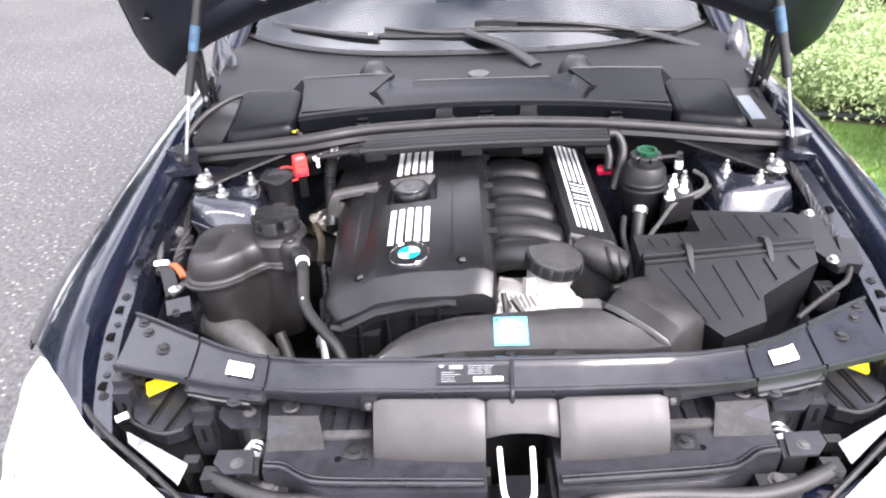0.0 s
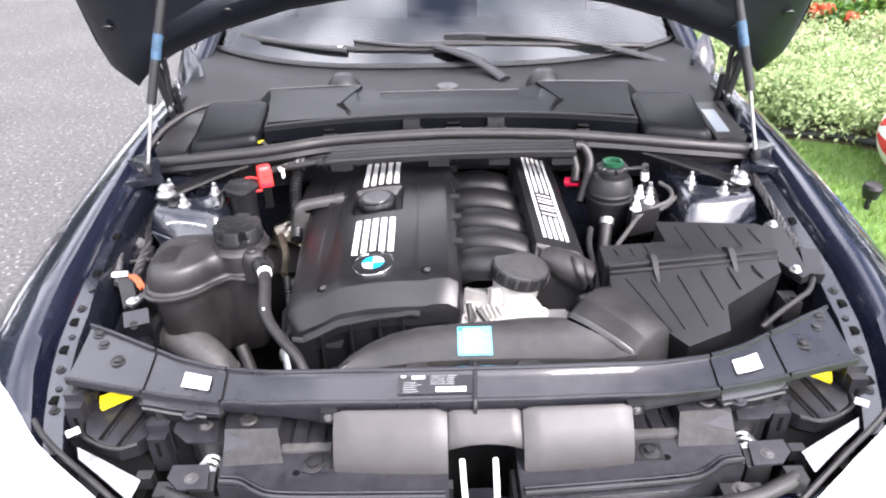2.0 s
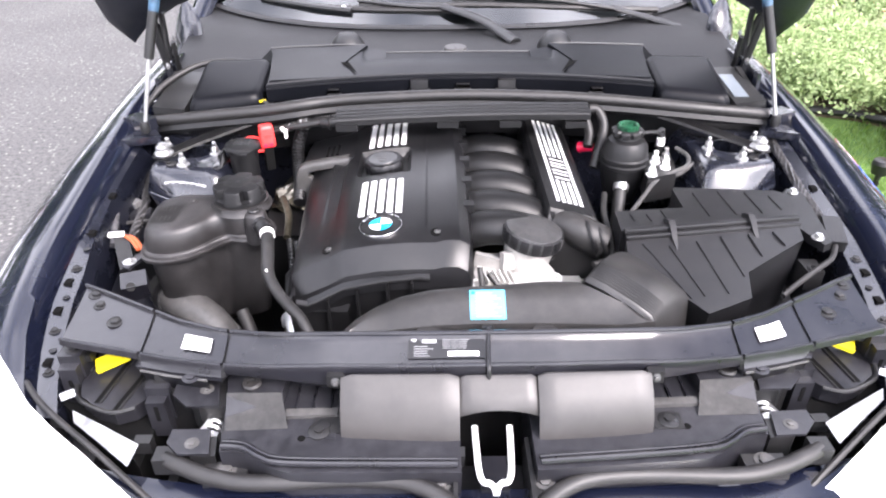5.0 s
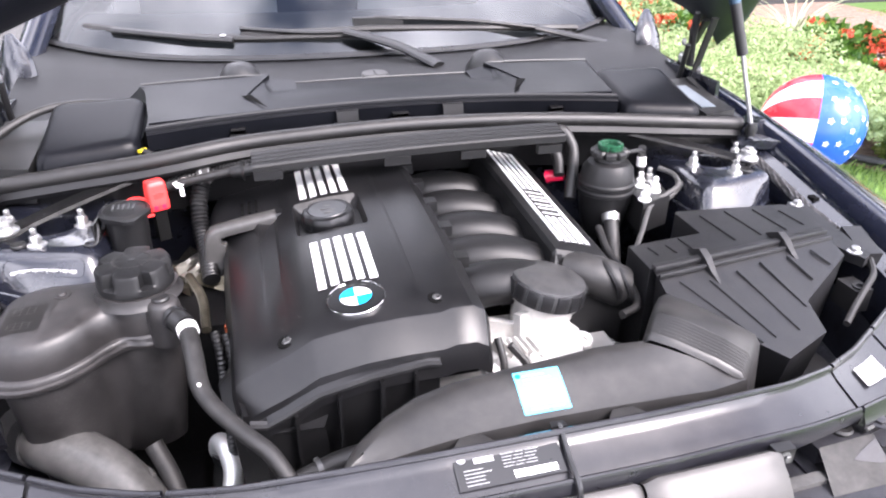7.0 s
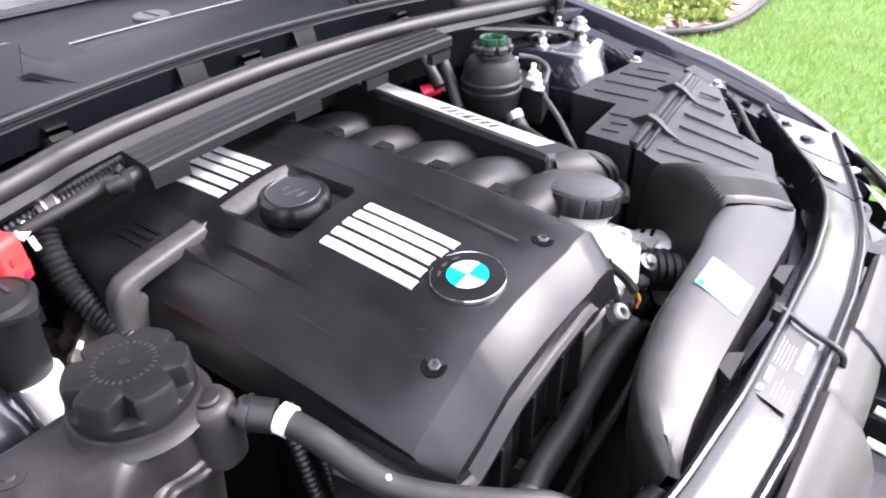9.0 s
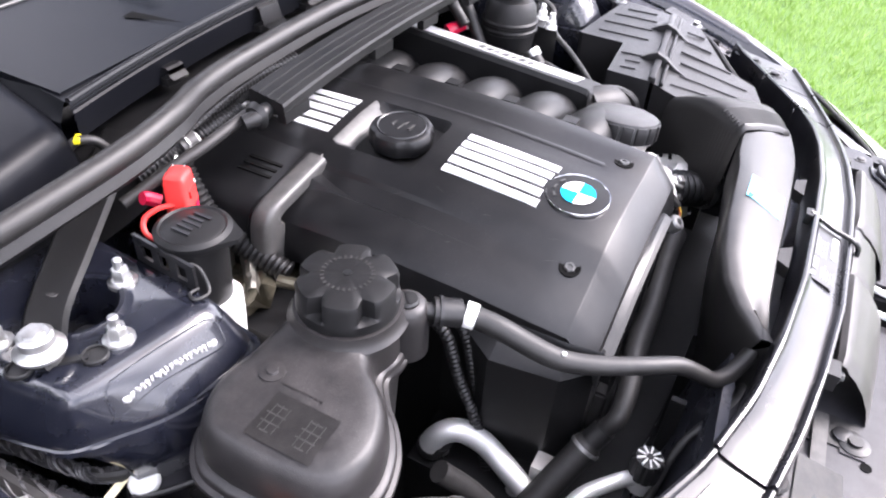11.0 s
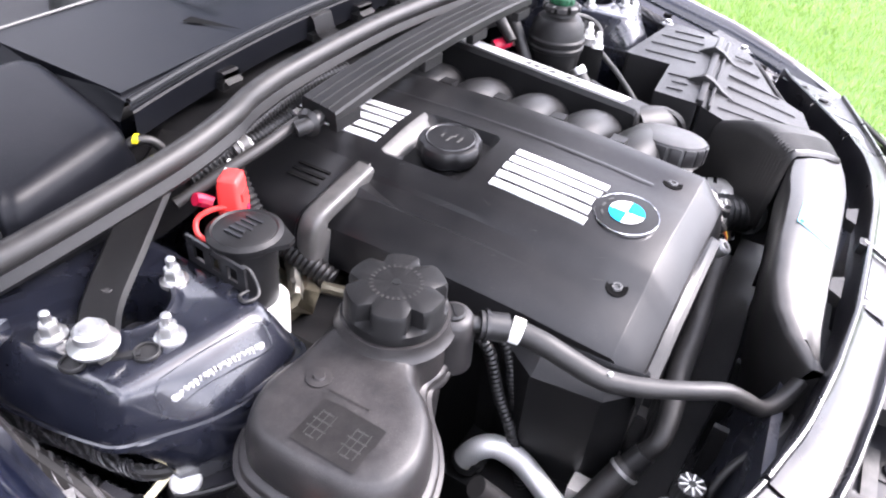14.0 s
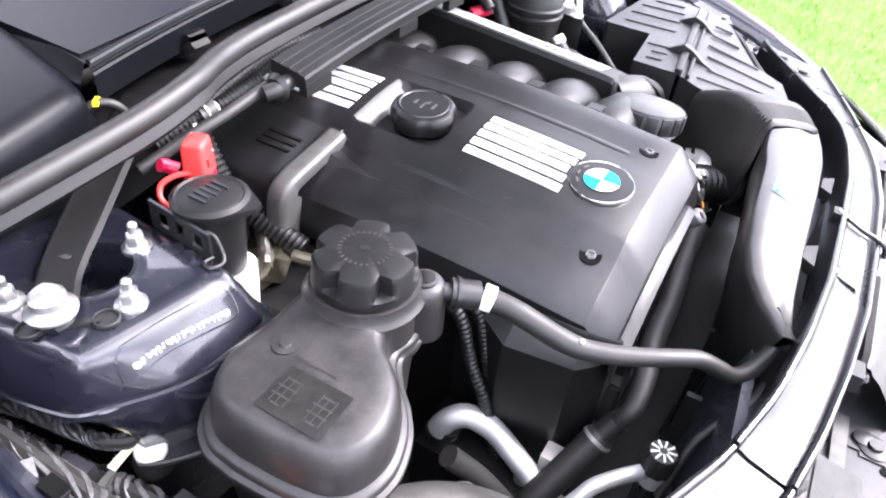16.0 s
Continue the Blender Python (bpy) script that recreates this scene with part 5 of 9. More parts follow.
# long shallow groove lines on top, each a thin raised strip
for x, y0, y1 in ((-0.078, 1.10, 1.52),):
    bm = bm_new()
    grid(bm, [[(x - 0.004, y, cover_z(x - 0.004, y) + 0.0004), (x, y, cover_z(x, y) + 0.0012), (x + 0.004, y, cover_z(x + 0.004, y) + 0.0004)] for y in steps(y0, y1, 12)])
    part("moulded_line", bm, COVER, engine)

# front lip band and lower apron
lip = [(-0.292, 0.758), (-0.273, 0.754), (-0.252, 0.764), (-0.212, 0.786), (-0.15, 0.800), (-0.085, 0.807), (-0.070, 0.804)]
bm = bm_new()
grid(bm, [[(x, 1.014, z + 0.002), (x, 1.0085, z + 0.0005), (x, 1.0085, z - 0.003), (x, 1.015, z - 0.0045)] for x, z in lip])
part("front_lip", bm, BLACK, engine, "worn lip below the front edge")
bm = bm_new()
grid(bm, [[(x, 1.024, lerp_table(TOPLINE, x) - 0.045), (x, 1.017, max(z + 0.004, lerp_table(TOPLINE, x) - 0.06)), (x, 1.013, z + 0.002)] for x, z in lip])
part("front_face", bm, COVER, engine)
bm = bm_new()
grid(bm, [[(x, 1.016, z - 0.002), (x * 0.98, 1.024, z - 0.06), (x * 0.95, 1.04, 0.56)] for x, z in lip])
part("front_apron", bm, COVER_DARK, engine, "dark ribbed lower apron")
for x in (-0.24, -0.19, -0.14, -0.10):
    bm = bm_new()
    z = lerp_table(lip, x)
    box(bm, x - 0.002, x + 0.002, 1.008, 1.02, z - 0.09, z - 0.008)
    part("apron_rib", bevel(bm, 0.0008), COVER_DARK, engine)

# lower corner box under the hose: a sloping facet, then upright sides
facet = [((-0.292, 1.195, 0.772), (-0.306, 1.185, 0.752)), ((-0.290, 1.165, 0.772), (-0.307, 1.163, 0.749)), ((-0.288, 1.120, 0.771), (-0.331, 1.121, 0.741)), ((-0.278, 1.060, 0.764), (-0.318, 1.0475, 0.738)), ((-0.255, 1.028, 0.758), (-0.285, 1.0175, 0.738)), ((-0.20, 1.024, 0.758), (-0.21, 1.016, 0.735))]
bm = bm_new()
grid(bm, [[a, b] for a, b in facet])
part("corner_facet", bm, COVER, engine, "sloping facet of the corner box", angle=10)
bm = bm_new()
grid(bm, [[b, (b[0] + 0.002, b[1] + 0.002, b[2] - 0.003), (b[0] + 0.008, b[1] + 0.003, 0.63), (b[0] + 0.03, b[1] + 0.01, 0.54)] for a, b in facet])
part("side_box", bm, COVER_DARK, engine, "lower corner box of the cover", angle=20)

# raised hump with slots at the rear; the rim's lit front is put into paler grey
hump = [(-0.353, 0.68), (-0.3505, 0.752), (-0.3475, 0.785), (-0.345, 0.806), (-0.340, 0.818), (-0.331, 0.8255), (-0.317, 0.8295), (-0.28, 0.836), (-0.235, 0.8435), (-0.215, 0.8465)]
bm = bm_new()
grid(bm, [[(x + o, y, z + dz) for x, z in hump] for y, o, dz in ((1.391, 0.010, -0.012), (1.3925, 0.006, -0.006), (1.397, 0.0, -0.002), (1.414, 0.0, -0.002), (1.417, 0.003, -0.004), (1.50, 0.004, -0.004), (1.57, 0.012, -0.010))])
part("rear_hump", bm, COVER, engine, angle=35)
bm = bm_new()
rim = smooth_path([(x, 0, z) for x, z in hump[1:-1]], 4)
norms = []
for k in range(len(rim)):
    t = (rim[min(k + 1, len(rim) - 1)] - rim[max(k - 1, 0)]).normalized()
    norms.append((Vector((-t.z, 0, t.x)), 0.45 + 0.80 * abs(t.z)))
grid(bm, [[(p.x + n.x * o * (w if o < 0 else 1), y, p.z + n.z * o * (w if o < 0 else 1)) for p, (n, w) in zip(rim, norms)] for y, o in ((1.4020, -0.0262), (1.3900, -0.0258), (1.3868, -0.0240), (1.3860, -0.0220), (1.3860, -0.0050), (1.3866, -0.0016), (1.3885, 0.0010), (1.3915, 0.0024), (1.3960, 0.0028), (1.4060, 0.0028), (1.4095, 0.0012), (1.4115, -0.003))])
part("hump_rim", bm, GREYEDGE, engine, "light grey rim of the hump, its lit front in the colour", angle=60)
# near-black boxes on the hump draw the shade inside three slots
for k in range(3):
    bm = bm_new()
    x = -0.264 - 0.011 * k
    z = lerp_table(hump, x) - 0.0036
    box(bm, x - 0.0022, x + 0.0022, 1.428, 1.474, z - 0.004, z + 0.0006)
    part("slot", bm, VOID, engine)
# raised flank running forward from the hump
bm = bm_new()
grid(bm, [[(x0 - 0.012 * w, y, cover_z(x0 - 0.012 * w, y) - 0.001), (x0, y, cover_z(x0, y) + h), (x0 + 0.020 * w, y, cover_z(x0 + 0.020 * w, y) - 0.003)] for y, x0, h, w in ((1.388, -0.264, 0.010, 1.0), (1.36, -0.264, 0.0035, 0.55), (1.325, -0.263, -0.001, 0.12))])
part("flank", bm, COVER, engine)

# right ridge end and small notches along the runner side
for k in range(5):
    y = 1.16 + 0.085 * k
    part("notch", bbox(-0.010, 0.008, y, y + 0.02, cover_z(-0.02, y) - 0.02, cover_z(-0.02, y) - 0.004, 0.003), COVER_DARK, engine)

# silver stripes
for i in range(5):
    xa = -0.1955 + 0.0165 * i
    for y0, y1 in ((1.139 + 0.005 * (1 - abs(i - 2) / 2) , 1.256), (1.411, 1.55)):
        bm = bm_new()
        grid(bm, [[(x, y, cover_z(x, y) + 0.0015 + lift) for x, lift in ((xa, -0.002), (xa + 0.0004, 0), (xa + 0.0105, 0), (xa + 0.0109, -0.002))] for y in steps(y0, y1, 4)])
        part("silver_stripe", bm, STRIPE, engine, "silver painted stripe")

# roundel: plain blue and white quarters in a dark ring
RC = Vector((-0.153, 1.1065, 0.0))
RC.z = cover_z(RC.x, RC.y) + 0.001
RM = tilt(1.5, -5.5, 0)
bm = bm_new()
lathe(bm, RC, [(0.0362, -0.003), (0.0362, 0.0006), (0.0359, 0.0010), (0.0353, 0.0010), (0.0350, 0.0006)], 40, RM)
badge = part("round_badge", bm, CHROME, engine, "round badge with a silver rim")
bm = bm_new()
lathe(bm, RC, [(0.0351, -0.001), (0.0351, 0.0006), (0.02, 0.0014)], 40, RM)
part("badge_ring", bm, COVER_DARK, badge)
for q in range(4):
    bm = bm_new()
    ring = [(0, 0)] + [(0.0198 * math.cos(a), 0.0198 * math.sin(a)) for a in steps(q * math.pi / 2, (q + 1) * math.pi / 2, 10)]
    bm.faces.new([bm.verts.new(RC + RM @ Vector((x, y, 0.0024))) for x, y in ring])
    part("badge_quarter", bm, WHITE if q % 2 == 0 else BLUE_BADGE, badge)
for a in (60, 90, 120):
    bm = bm_new()
    v = Vector((0.0268 * math.cos(radians(a)), 0.0268 * math.sin(radians(a)), 0.0014))
    box(bm, -0.0035, 0.0035, -0.0012, 0.0012, 0, 0.0006)
    bmesh.ops.transform(bm, matrix=Matrix.Translation(RC + RM @ v) @ RM.to_4x4() @ pose(0, 0, 0, 0, 0, a - 90), verts=bm.verts)
    part("badge_bar", bm, GREYEDGE, badge)

# screws
for x, y in ((-0.241, 1.079), (-0.057, 1.082)):
    c = Vector((x, y, cover_z(x, y)))
    m = tilt(2, -18 if x < -0.2 else -2, 0)
    # nearly flat near-black ring paints the shade of the screw well
    bm = bm_new()
    lathe(bm, c, [(0.0118, -0.002), (0.0118, 0.0006), (0.0108, 0.0010), (0.0100, 0.0006), (0.002, 0.0005)], 24, m)
    grommet = part("grommet", bm, VOID, engine, "near-black ring, painted shade of the screw well")
    bm = bm_new()
    lathe(bm, c, [(0.0062, -0.002), (0.0062, 0.0014), (0.0052, 0.0024), (0.003, 0.0022), (0.003, 0.0008)], 6, m)
    part("screw", bm, DARKSTEEL, grommet, "grey hexagon socket screw")

shift(engine, 0.002, 0.005)

# filler recess, with a broad slope along its rear side, sky sheen painted in as paler grey
FC = Vector((-0.158, 1.334, 0.0))
FC.z = cover_z(FC.x, FC.y)
RX0, RX1, RY0, RY1 = -0.210, -0.106, 1.285, 1.395


def recess_edge(x0, x1, y0, y1, r):
    out = []
    for cx, cy, a0 in ((x1 - r, y1 - r, 0), (x0 + r, y1 - r, 90), (x0 + r, y0 + r, 180), (x1 - r, y0 + r, 270)):
        out += [(cx + r * math.cos(radians(a)), cy + r * math.sin(radians(a))) for a in steps(a0, a0 + 90, 4)]
    return out


edge0 = recess_edge(RX0 - 0.001, RX1 + 0.001, RY0 - 0.001, RY1 + 0.001, 0.0015)
edge1 = recess_edge(RX0, RX1, RY0, RY1, 0.010)
edge2 = recess_edge(RX0 + 0.006, RX1 - 0.005, RY0 + 0.004, RY1 - 0.020, 0.016)
bm = bm_new()
grid(bm, [[(x, y, cover_z(x, y) + 0.0003) for x, y in edge0], [(x, y, cover_z(x, y) + 0.0002) for x, y in edge1], [(x, y, cover_z(x, y) - 0.013) for x, y in edge2]], True)
part("recess_wall", bm, COVER, engine, angle=30)
bm = bm_new()
bm.faces.new([bm.verts.new((x, y, cover_z(x, y) - 0.013)) for x, y in edge2])
part("recess_floor", bm, COVER_DARK, engine, "dark floor of the filler recess")
bm = bm_new()
rows = []
for x in steps(RX0 + 0.003, RX1 - 0.006, 8):
    e = min(1.0, min(x - RX0, RX1 - x) / 0.012)
    rows.append([(x, RY1 + 0.003, cover_z(x, RY1) + 0.0004), (x, RY1 + 0.001, cover_z(x, RY1) + 0.0024), (x, RY1 - 0.002, cover_z(x, RY1) + 0.0016), (x, RY1 - 0.008 - 0.008 * e, cover_z(x, RY1) - 0.009), (x, RY1 - 0.010 - 0.009 * e, cover_z(x, RY1) - 0.0125)])
grid(bm, rows)
part("recess_slope", bm, GREYEDGE, engine, "light slope of the filler recess, sky sheen in its colour", angle=40)

rg = random.Random(19)
for _ in range(26):
    x, y, a, n = rg.uniform(-0.30, -0.02), rg.uniform(1.07, 1.50), rg.uniform(-0.6, 0.6), rg.uniform(0.003, 0.012)
    if -0.215 < x < -0.10 and (1.27 < y < 1.41 or y < 1.26 or y > 1.40):
        continue
    bm = bm_new()
    grid(bm, [[(x + math.sin(a) * n * k + e * 0.00035 * (1 - abs(k)), y + math.cos(a) * n * k, cover_z(x + math.sin(a) * n * k, y + math.cos(a) * n * k) + 0.0007) for e in (-1, 1)] for k in (-1, -0.4, 0.3, 1)])
    part("scuff", bm, GREYEDGE, engine, "fine pale scuff")

oil_cap = thing("oil_filler_cap", (FC.x, FC.y, FC.z), "round black oil filler cap with moulded grips", "oil cap")
bm = bm_new()
lathe(bm, FC, [(0.034, -0.014), (0.0385, -0.010), (0.0395, -0.002), (0.039, 0.005), (0.0365, 0.0095), (0.0325, 0.0115), (0.030, 0.0115)], 60, tilt(1.5, -4, 0), 5, 0.07)
cap = part("cap_body", bm, COVER, oil_cap)
bm = bm_new()
lathe(bm, FC, [(0.030, 0.0105), (0.030, 0.0115), (0.029, 0.0128), (0.0278, 0.0118)], 36, tilt(1.5, -4, 0))
part("cap_top", bm, LABEL, cap)
for a, b, w, h in ((0, 0.010, 0.012, 0.003), (-0.004, -0.001, 0.016, 0.002), (0.006, -0.004, 0.010, 0.002), (0, -0.013, 0.014, 0.003), (0.012, 0.002, 0.002, 0.008)):
    bm = bm_new()
    box(bm, FC.x + a - w / 2, FC.x + a + w / 2, FC.y + b - h / 2, FC.y + b + h / 2, FC.z + 0.0114, FC.z + 0.0124)
    part("cap_mark", bm, GREYEDGE, cap)

# ---- intake manifold ----
manifold = thing("intake_manifold", (0.09, 1.34, 0.7), "black plastic intake manifold with curved runners", "intake manifold")
for y in (1.165, 1.245, 1.332, 1.42, 1.51):
    bm = bm_new()
    tube(bm, [(-0.03, y + 0.012, 0.769), (0.008, y + 0.008, 0.800), (0.05, y, 0.812), (0.10, y - 0.004, 0.806), (0.16, y - 0.008, 0.780)], 0.0370, 20, 7, flat=0.80)
    part("runner", bm, COVER_DARK, manifold, "fat curved intake runner")
    bm = bm_new()
    tube(bm, [(0.013, y + 0.008, 0.802), (0.020, y + 0.007, 0.805)], 0.0385, 20, 1, flat=0.80)
    part("collar", bm, COVER_DARK, manifold)
part("plenum", bbox(0.10, 0.25, 1.16, 1.58, 0.66, 0.785, 0.02, 3), BLACK, manifold)
bm = bm_new()
tube(bm, [(0.17, 1.20, 0.795), (0.19, 1.185, 0.795), (0.215, 1.172, 0.79), (0.245, 1.168, 0.775)], 0.031, 18, 5)
part("throttle_elbow", bm, RUBBER, manifold, "fat black air elbow")
for t in (0.0, 0.02):
    bm = bm_new()
    lathe(bm, (0.222 + t, 1.17, 0.787 - t * 0.4), [(0.0355, -0.004), (0.037, 0), (0.0355, 0.004)], 24, tilt(0, 72, 8))
    part("elbow_ring", bm, COVER_DARK, manifold)

rail = thing("manifold_trim", (0.19, 1.37, 0.78), "long black trim strip with silver stripes on the manifold", "trim strip")
bm = bm_new()


def rail_top(x, y, lift=0.0018):
    """A place on the sloping top, x from its middle line."""
    k = (y - R0[1]) / (R1[1] - R0[1])
    return (R0[0] + (R1[0] - R0[0]) * k + x, y, R0[2] + (R1[2] - R0[2]) * k + lift + 0.009 - (x + 0.041) * 0.278)


prof = [(-0.050, -0.052), (-0.046, 0.002), (-0.041, 0.009), (0.040, -0.0135), (0.046, -0.019), (0.048, -0.05)]
R0, R1 = (0.192, 1.200, 0.826), (0.181, 1.57, 0.860)
rows = []
for y, s, dz in ((1.190, 0.92, -0.018), (1.193, 0.98, -0.006), (1.198, 1, -0.001), (1.21, 1, 0), (1.30, 1, 0), (1.42, 1, 0), (1.57, 1, 0)):
    k = (y - R0[1]) / (R1[1] - R0[1])
    rows.append([(R0[0] + (R1[0] - R0[0]) * k + px * s, y, R0[2] + (R1[2] - R0[2]) * k + pz + dz) for px, pz in prof])
grid(bm, rows)
part("strip", bm, COVER_DARK, rail, angle=25)
bm = bm_new()
grid(bm, [[(R0[0] + px, 1.188, R0[2] + pz) for px, pz in ((-0.05, -0.045), (-0.045, -0.02), (0.044, -0.018), (0.05, -0.04))], [(R0[0] + px, 1.194, R0[2] + pz) for px, pz in ((-0.05, -0.005), (-0.042, 0.004), (0.042, -0.02), (0.05, -0.03))]])
part("strip_nose", bm, COVER, rail)
for i in range(5):
    ox = -0.024 + 0.0112 * i
    for y0, y1 in ((1.222, 1.545),) if i in (0, 4) else ((1.222, 1.300), (1.393, 1.545)):
        bm = bm_new()
        grid(bm, [[rail_top(x, y, 0.0018 + lift) for x, lift in ((ox, -0.002), (ox + 0.0004, 0), (ox + 0.0062, 0), (ox + 0.0066, -0.002))] for y in steps(y0, y1, 3)])
        part("silver_stripe", bm, STRIPE, rail)
for y0, w in ((1.308, 0.022), (1.336, 0.022), (1.364, 0.020)):
    for dy in (0, w - 0.006):
        bm = bm_new()
        grid(bm, [[rail_top(x, y0 + dy + yy) for x in (-0.0128, 0.0174)] for yy in (0, 0.005)])
        part("silver_bar", bm, STRIPE, rail)

# ---- cable trough ----
trough = thing("cable_trough", (0, 1.45, 0.88), "long black ridged cable trough above the engine", "cable trough")


def trough_y(x):
    return 1.424 + 0.014 * (1 - (x / 0.262) ** 2) + 0.012 * (x + 0.26)


xs = steps(-0.260, 0.262, 20)
tp = [(0.0, -0.014), (0.0, -0.003), (0.0025, 0.0), (0.0150, 0.0018), (0.0156, 0.0034), (0.0168, 0.0034), (0.0174, 0.0020), (0.0320, 0.0036), (0.0326, 0.0052), (0.0338, 0.0052), (0.0344, 0.0038), (0.0490, 0.0054), (0.0496, 0.0070), (0.0508, 0.0070), (0.0514, 0.0056), (0.066, 0.0075), (0.070, 0.006), (0.072, -0.02)]
bm = bm_new()
rows = [[(x, trough_y(x) + a * 0.68, 0.914 + b + 0.008 * (x + 0.27) / 0.54) for a, b in tp] for x in xs]
grid(bm, rows, False, True, True)
part("lid", bm, COVER_DARK, trough, angle=20)
for x in (-0.237, -0.03, 0.10, 0.235):
    part("tab", bbox(x - 0.022, x + 0.022, trough_y(x) - 0.003, trough_y(x) + 0.008, 0.890, 0.904, 0.003), COVER_DARK, trough)
bm = bm_new()
tube(bm, [(-0.255, 1.448, 0.903), (-0.275, 1.448, 0.900), (-0.290, 1.456, 0.896)], 0.009, 14, 3)
lathe(bm, (-0.276, 1.452, 0.899), [(0.0118, -0.003), (0.0165, 0.003)], 18, tilt(0, 90, 0))
part("cable_outlet", bm, BLACK, trough)

# ---- oil filter housing ----
ofh = thing("oil_filter_housing", (0.11, 1.12, 0.66), "cast aluminium oil filter housing with a black ribbed cap", "oil filter")
OC = Vector((0.109, 1.132, 0.0))
LEAN = Matrix.Translation((OC.x, OC.y, 0.80)) @ Matrix.Rotation(radians(10), 4, "Y") @ Matrix.Scale(1.10, 4) @ Matrix.Translation((-OC.x, -OC.y, -0.80))
bm = bm_new()
lathe(bm, OC, [(0.029, 0.66), (0.030, 0.745), (0.0335, 0.752), (0.037, 0.770), (0.0395, 0.79), (0.041, 0.802), (0.041, 0.808)], 36)
bmesh.ops.transform(bm, matrix=LEAN, verts=bm.verts)
part("canister", bm, ALU, ofh)
bm = bm_new()
lathe(bm, OC, [(0.041, 0.799), (0.0470, 0.802), (0.0470, 0.822), (0.0450, 0.827), (0.0400, 0.829), (0.020, 0.832), (0.002, 0.833)], 64)
bmesh.ops.transform(bm, matrix=LEAN, verts=bm.verts)
cap = part("filter_cap", bm, CAPGREY, ofh, "greyed black plastic filter cap")
for k in range(16):
    a = 2 * math.pi * k / 16
    bm = bm_new()
    box(bm, 0.0450, 0.0486, -0.0072, 0.0072, 0.803, 0.8245, LEAN @ Matrix.Translation(OC) @ pose(0, 0, 0, 0, 0, math.degrees(a)))
    part("grip", bevel(bm, 0.0012), BOX, cap)
bm = bm_new()
prism(bm, [(0.012, 1.045), (0.07, 1.025), (0.135, 1.05), (0.15, 1.10), (0.13, 1.15), (0.03, 1.15), (0.008, 1.10)], 0.60, lambda x, y: 0.752 + 0.12 * (y - 1.03))
part("block", bevel(bm, 0.01, 3), ALU, ofh, "cast block", angle=40)
for k in range(6):
    bm = bm_new()
    box(bm, -0.0015, 0.0015, -0.016, 0.012, -0.03, 0.003, pose(0.026 + 0.009 * k, 1.075, 0.770, 22, 0, 24))
    part("fin", bevel(bm, 0.0015), ALU, ofh)
part("bracket_tab", bbox(-0.012, 0.012, -0.006, 0.006, -0.018, 0.014, 0.003, 2, pose(0.066, 1.100, 0.785, -12, 8, 30)), ALU, ofh, "bright cast bracket tab")
part("bracket_web", bbox(-0.030, 0.030, -0.004, 0.004, -0.03, 0.006, 0.002, 2, pose(0.040, 1.112, 0.778, 0, 6, -18)), ALU, ofh)
part("flange", bbox(0.13, 0.20, 1.05, 1.12, 0.68, 0.735, 0.01, 3), ALU, ofh)
for x, y, z in ((0.0, 1.033, 0.765), (0.02, 1.028, 0.735), (0.158, 1.06, 0.737), (0.125, 1.035, 0.745)):
    bolt("bolt", (x, y, z), ofh, ZINC, 0.009, 0.014, False, tilt(35, 0, 0))
bm = bm_new()
lathe(bm, (-0.012, 1.018, 0.757), [(0.011, 0), (0.011, 0.012), (0.009, 0.015), (0.005, 0.015), (0.005, 0.008)], 22, tilt(40, 0, 0))
part("sensor_boss", bm, DULLSTEEL, ofh)

# ribs, bosses and bolts on the casting
for k in range(9):
    a = radians(170 + 22 * k)
    part("canister_rib", bbox(0.0340, 0.0385, -0.0016, 0.0016, 0.70, 0.76, 0.001, 1, LEAN @ Matrix.Translation(OC) @ pose(0, 0, 0, 0, 0, math.degrees(a))), ALU, ofh)
bm = bm_new()
lathe(bm, OC, [(0.041, 0.796), (0.0445, 0.798), (0.0445, 0.805), (0.041, 0.807)], 40)
bmesh.ops.transform(bm, matrix=LEAN, verts=bm.verts)
part("canister_collar", bm, ALU, ofh)
for x, y, z, r in ((0.075, 1.062, 0.756, 0.010), (0.045, 1.045, 0.752, 0.008), (0.148, 1.085, 0.757, 0.010), (0.012, 1.075, 0.756, 0.008)):
    bm = bm_new()
    lathe(bm, (x, y, z - 0.012), [(r * 1.5, 0), (r * 1.4, 0.012), (r * 1.2, 0.014), (r * 0.5, 0.014), (r * 0.5, 0.008)], 18, tilt(20, 0, 0))
    part("boss", bm, ALU, ofh)
for x, y, z in ((0.062, 1.028, 0.72), (0.095, 1.028, 0.735), (0.13, 1.04, 0.71)):
    bolt("bolt", (x, y, z), ofh, DARKSTEEL, 0.007, 0.012, False, tilt(60, 0, 0))
# near-black box paints the shade of a gap in the casting
part("gap_shade", bbox(0.07, 0.10, 1.016, 1.03, 0.69, 0.715, 0.004), VOID, ofh)

# ---- alternator ----
alt = thing("alternator", (0.21, 1.11, 0.64), "silver alternator with cooling slots", "alternator")
bm = bm_new()
lathe(bm, (0.208, 1.085, 0.672), [(0.052, -0.06), (0.052, 0.05), (0.047, 0.062), (0.022, 0.066)], 36, tilt(75, 0, 12))
body = part("case", bm, ALU, alt)
AM = tilt(75, 0, 12)
# black boxes draw the shade of the fan slots
for k in range(14):
    a = 2 * math.pi * k / 14
    bm = bm_new()
    box(bm, 0.026, 0.046, -0.004, 0.004, 0.060, 0.067)
    bmesh.ops.transform(bm, matrix=Matrix.Translation((0.208, 1.085, 0.672)) @ AM.to_4x4() @ pose(0, 0, 0, 0, 0, math.degrees(a)), verts=bm.verts)
    part("fan_slot", bm, LABEL, body)
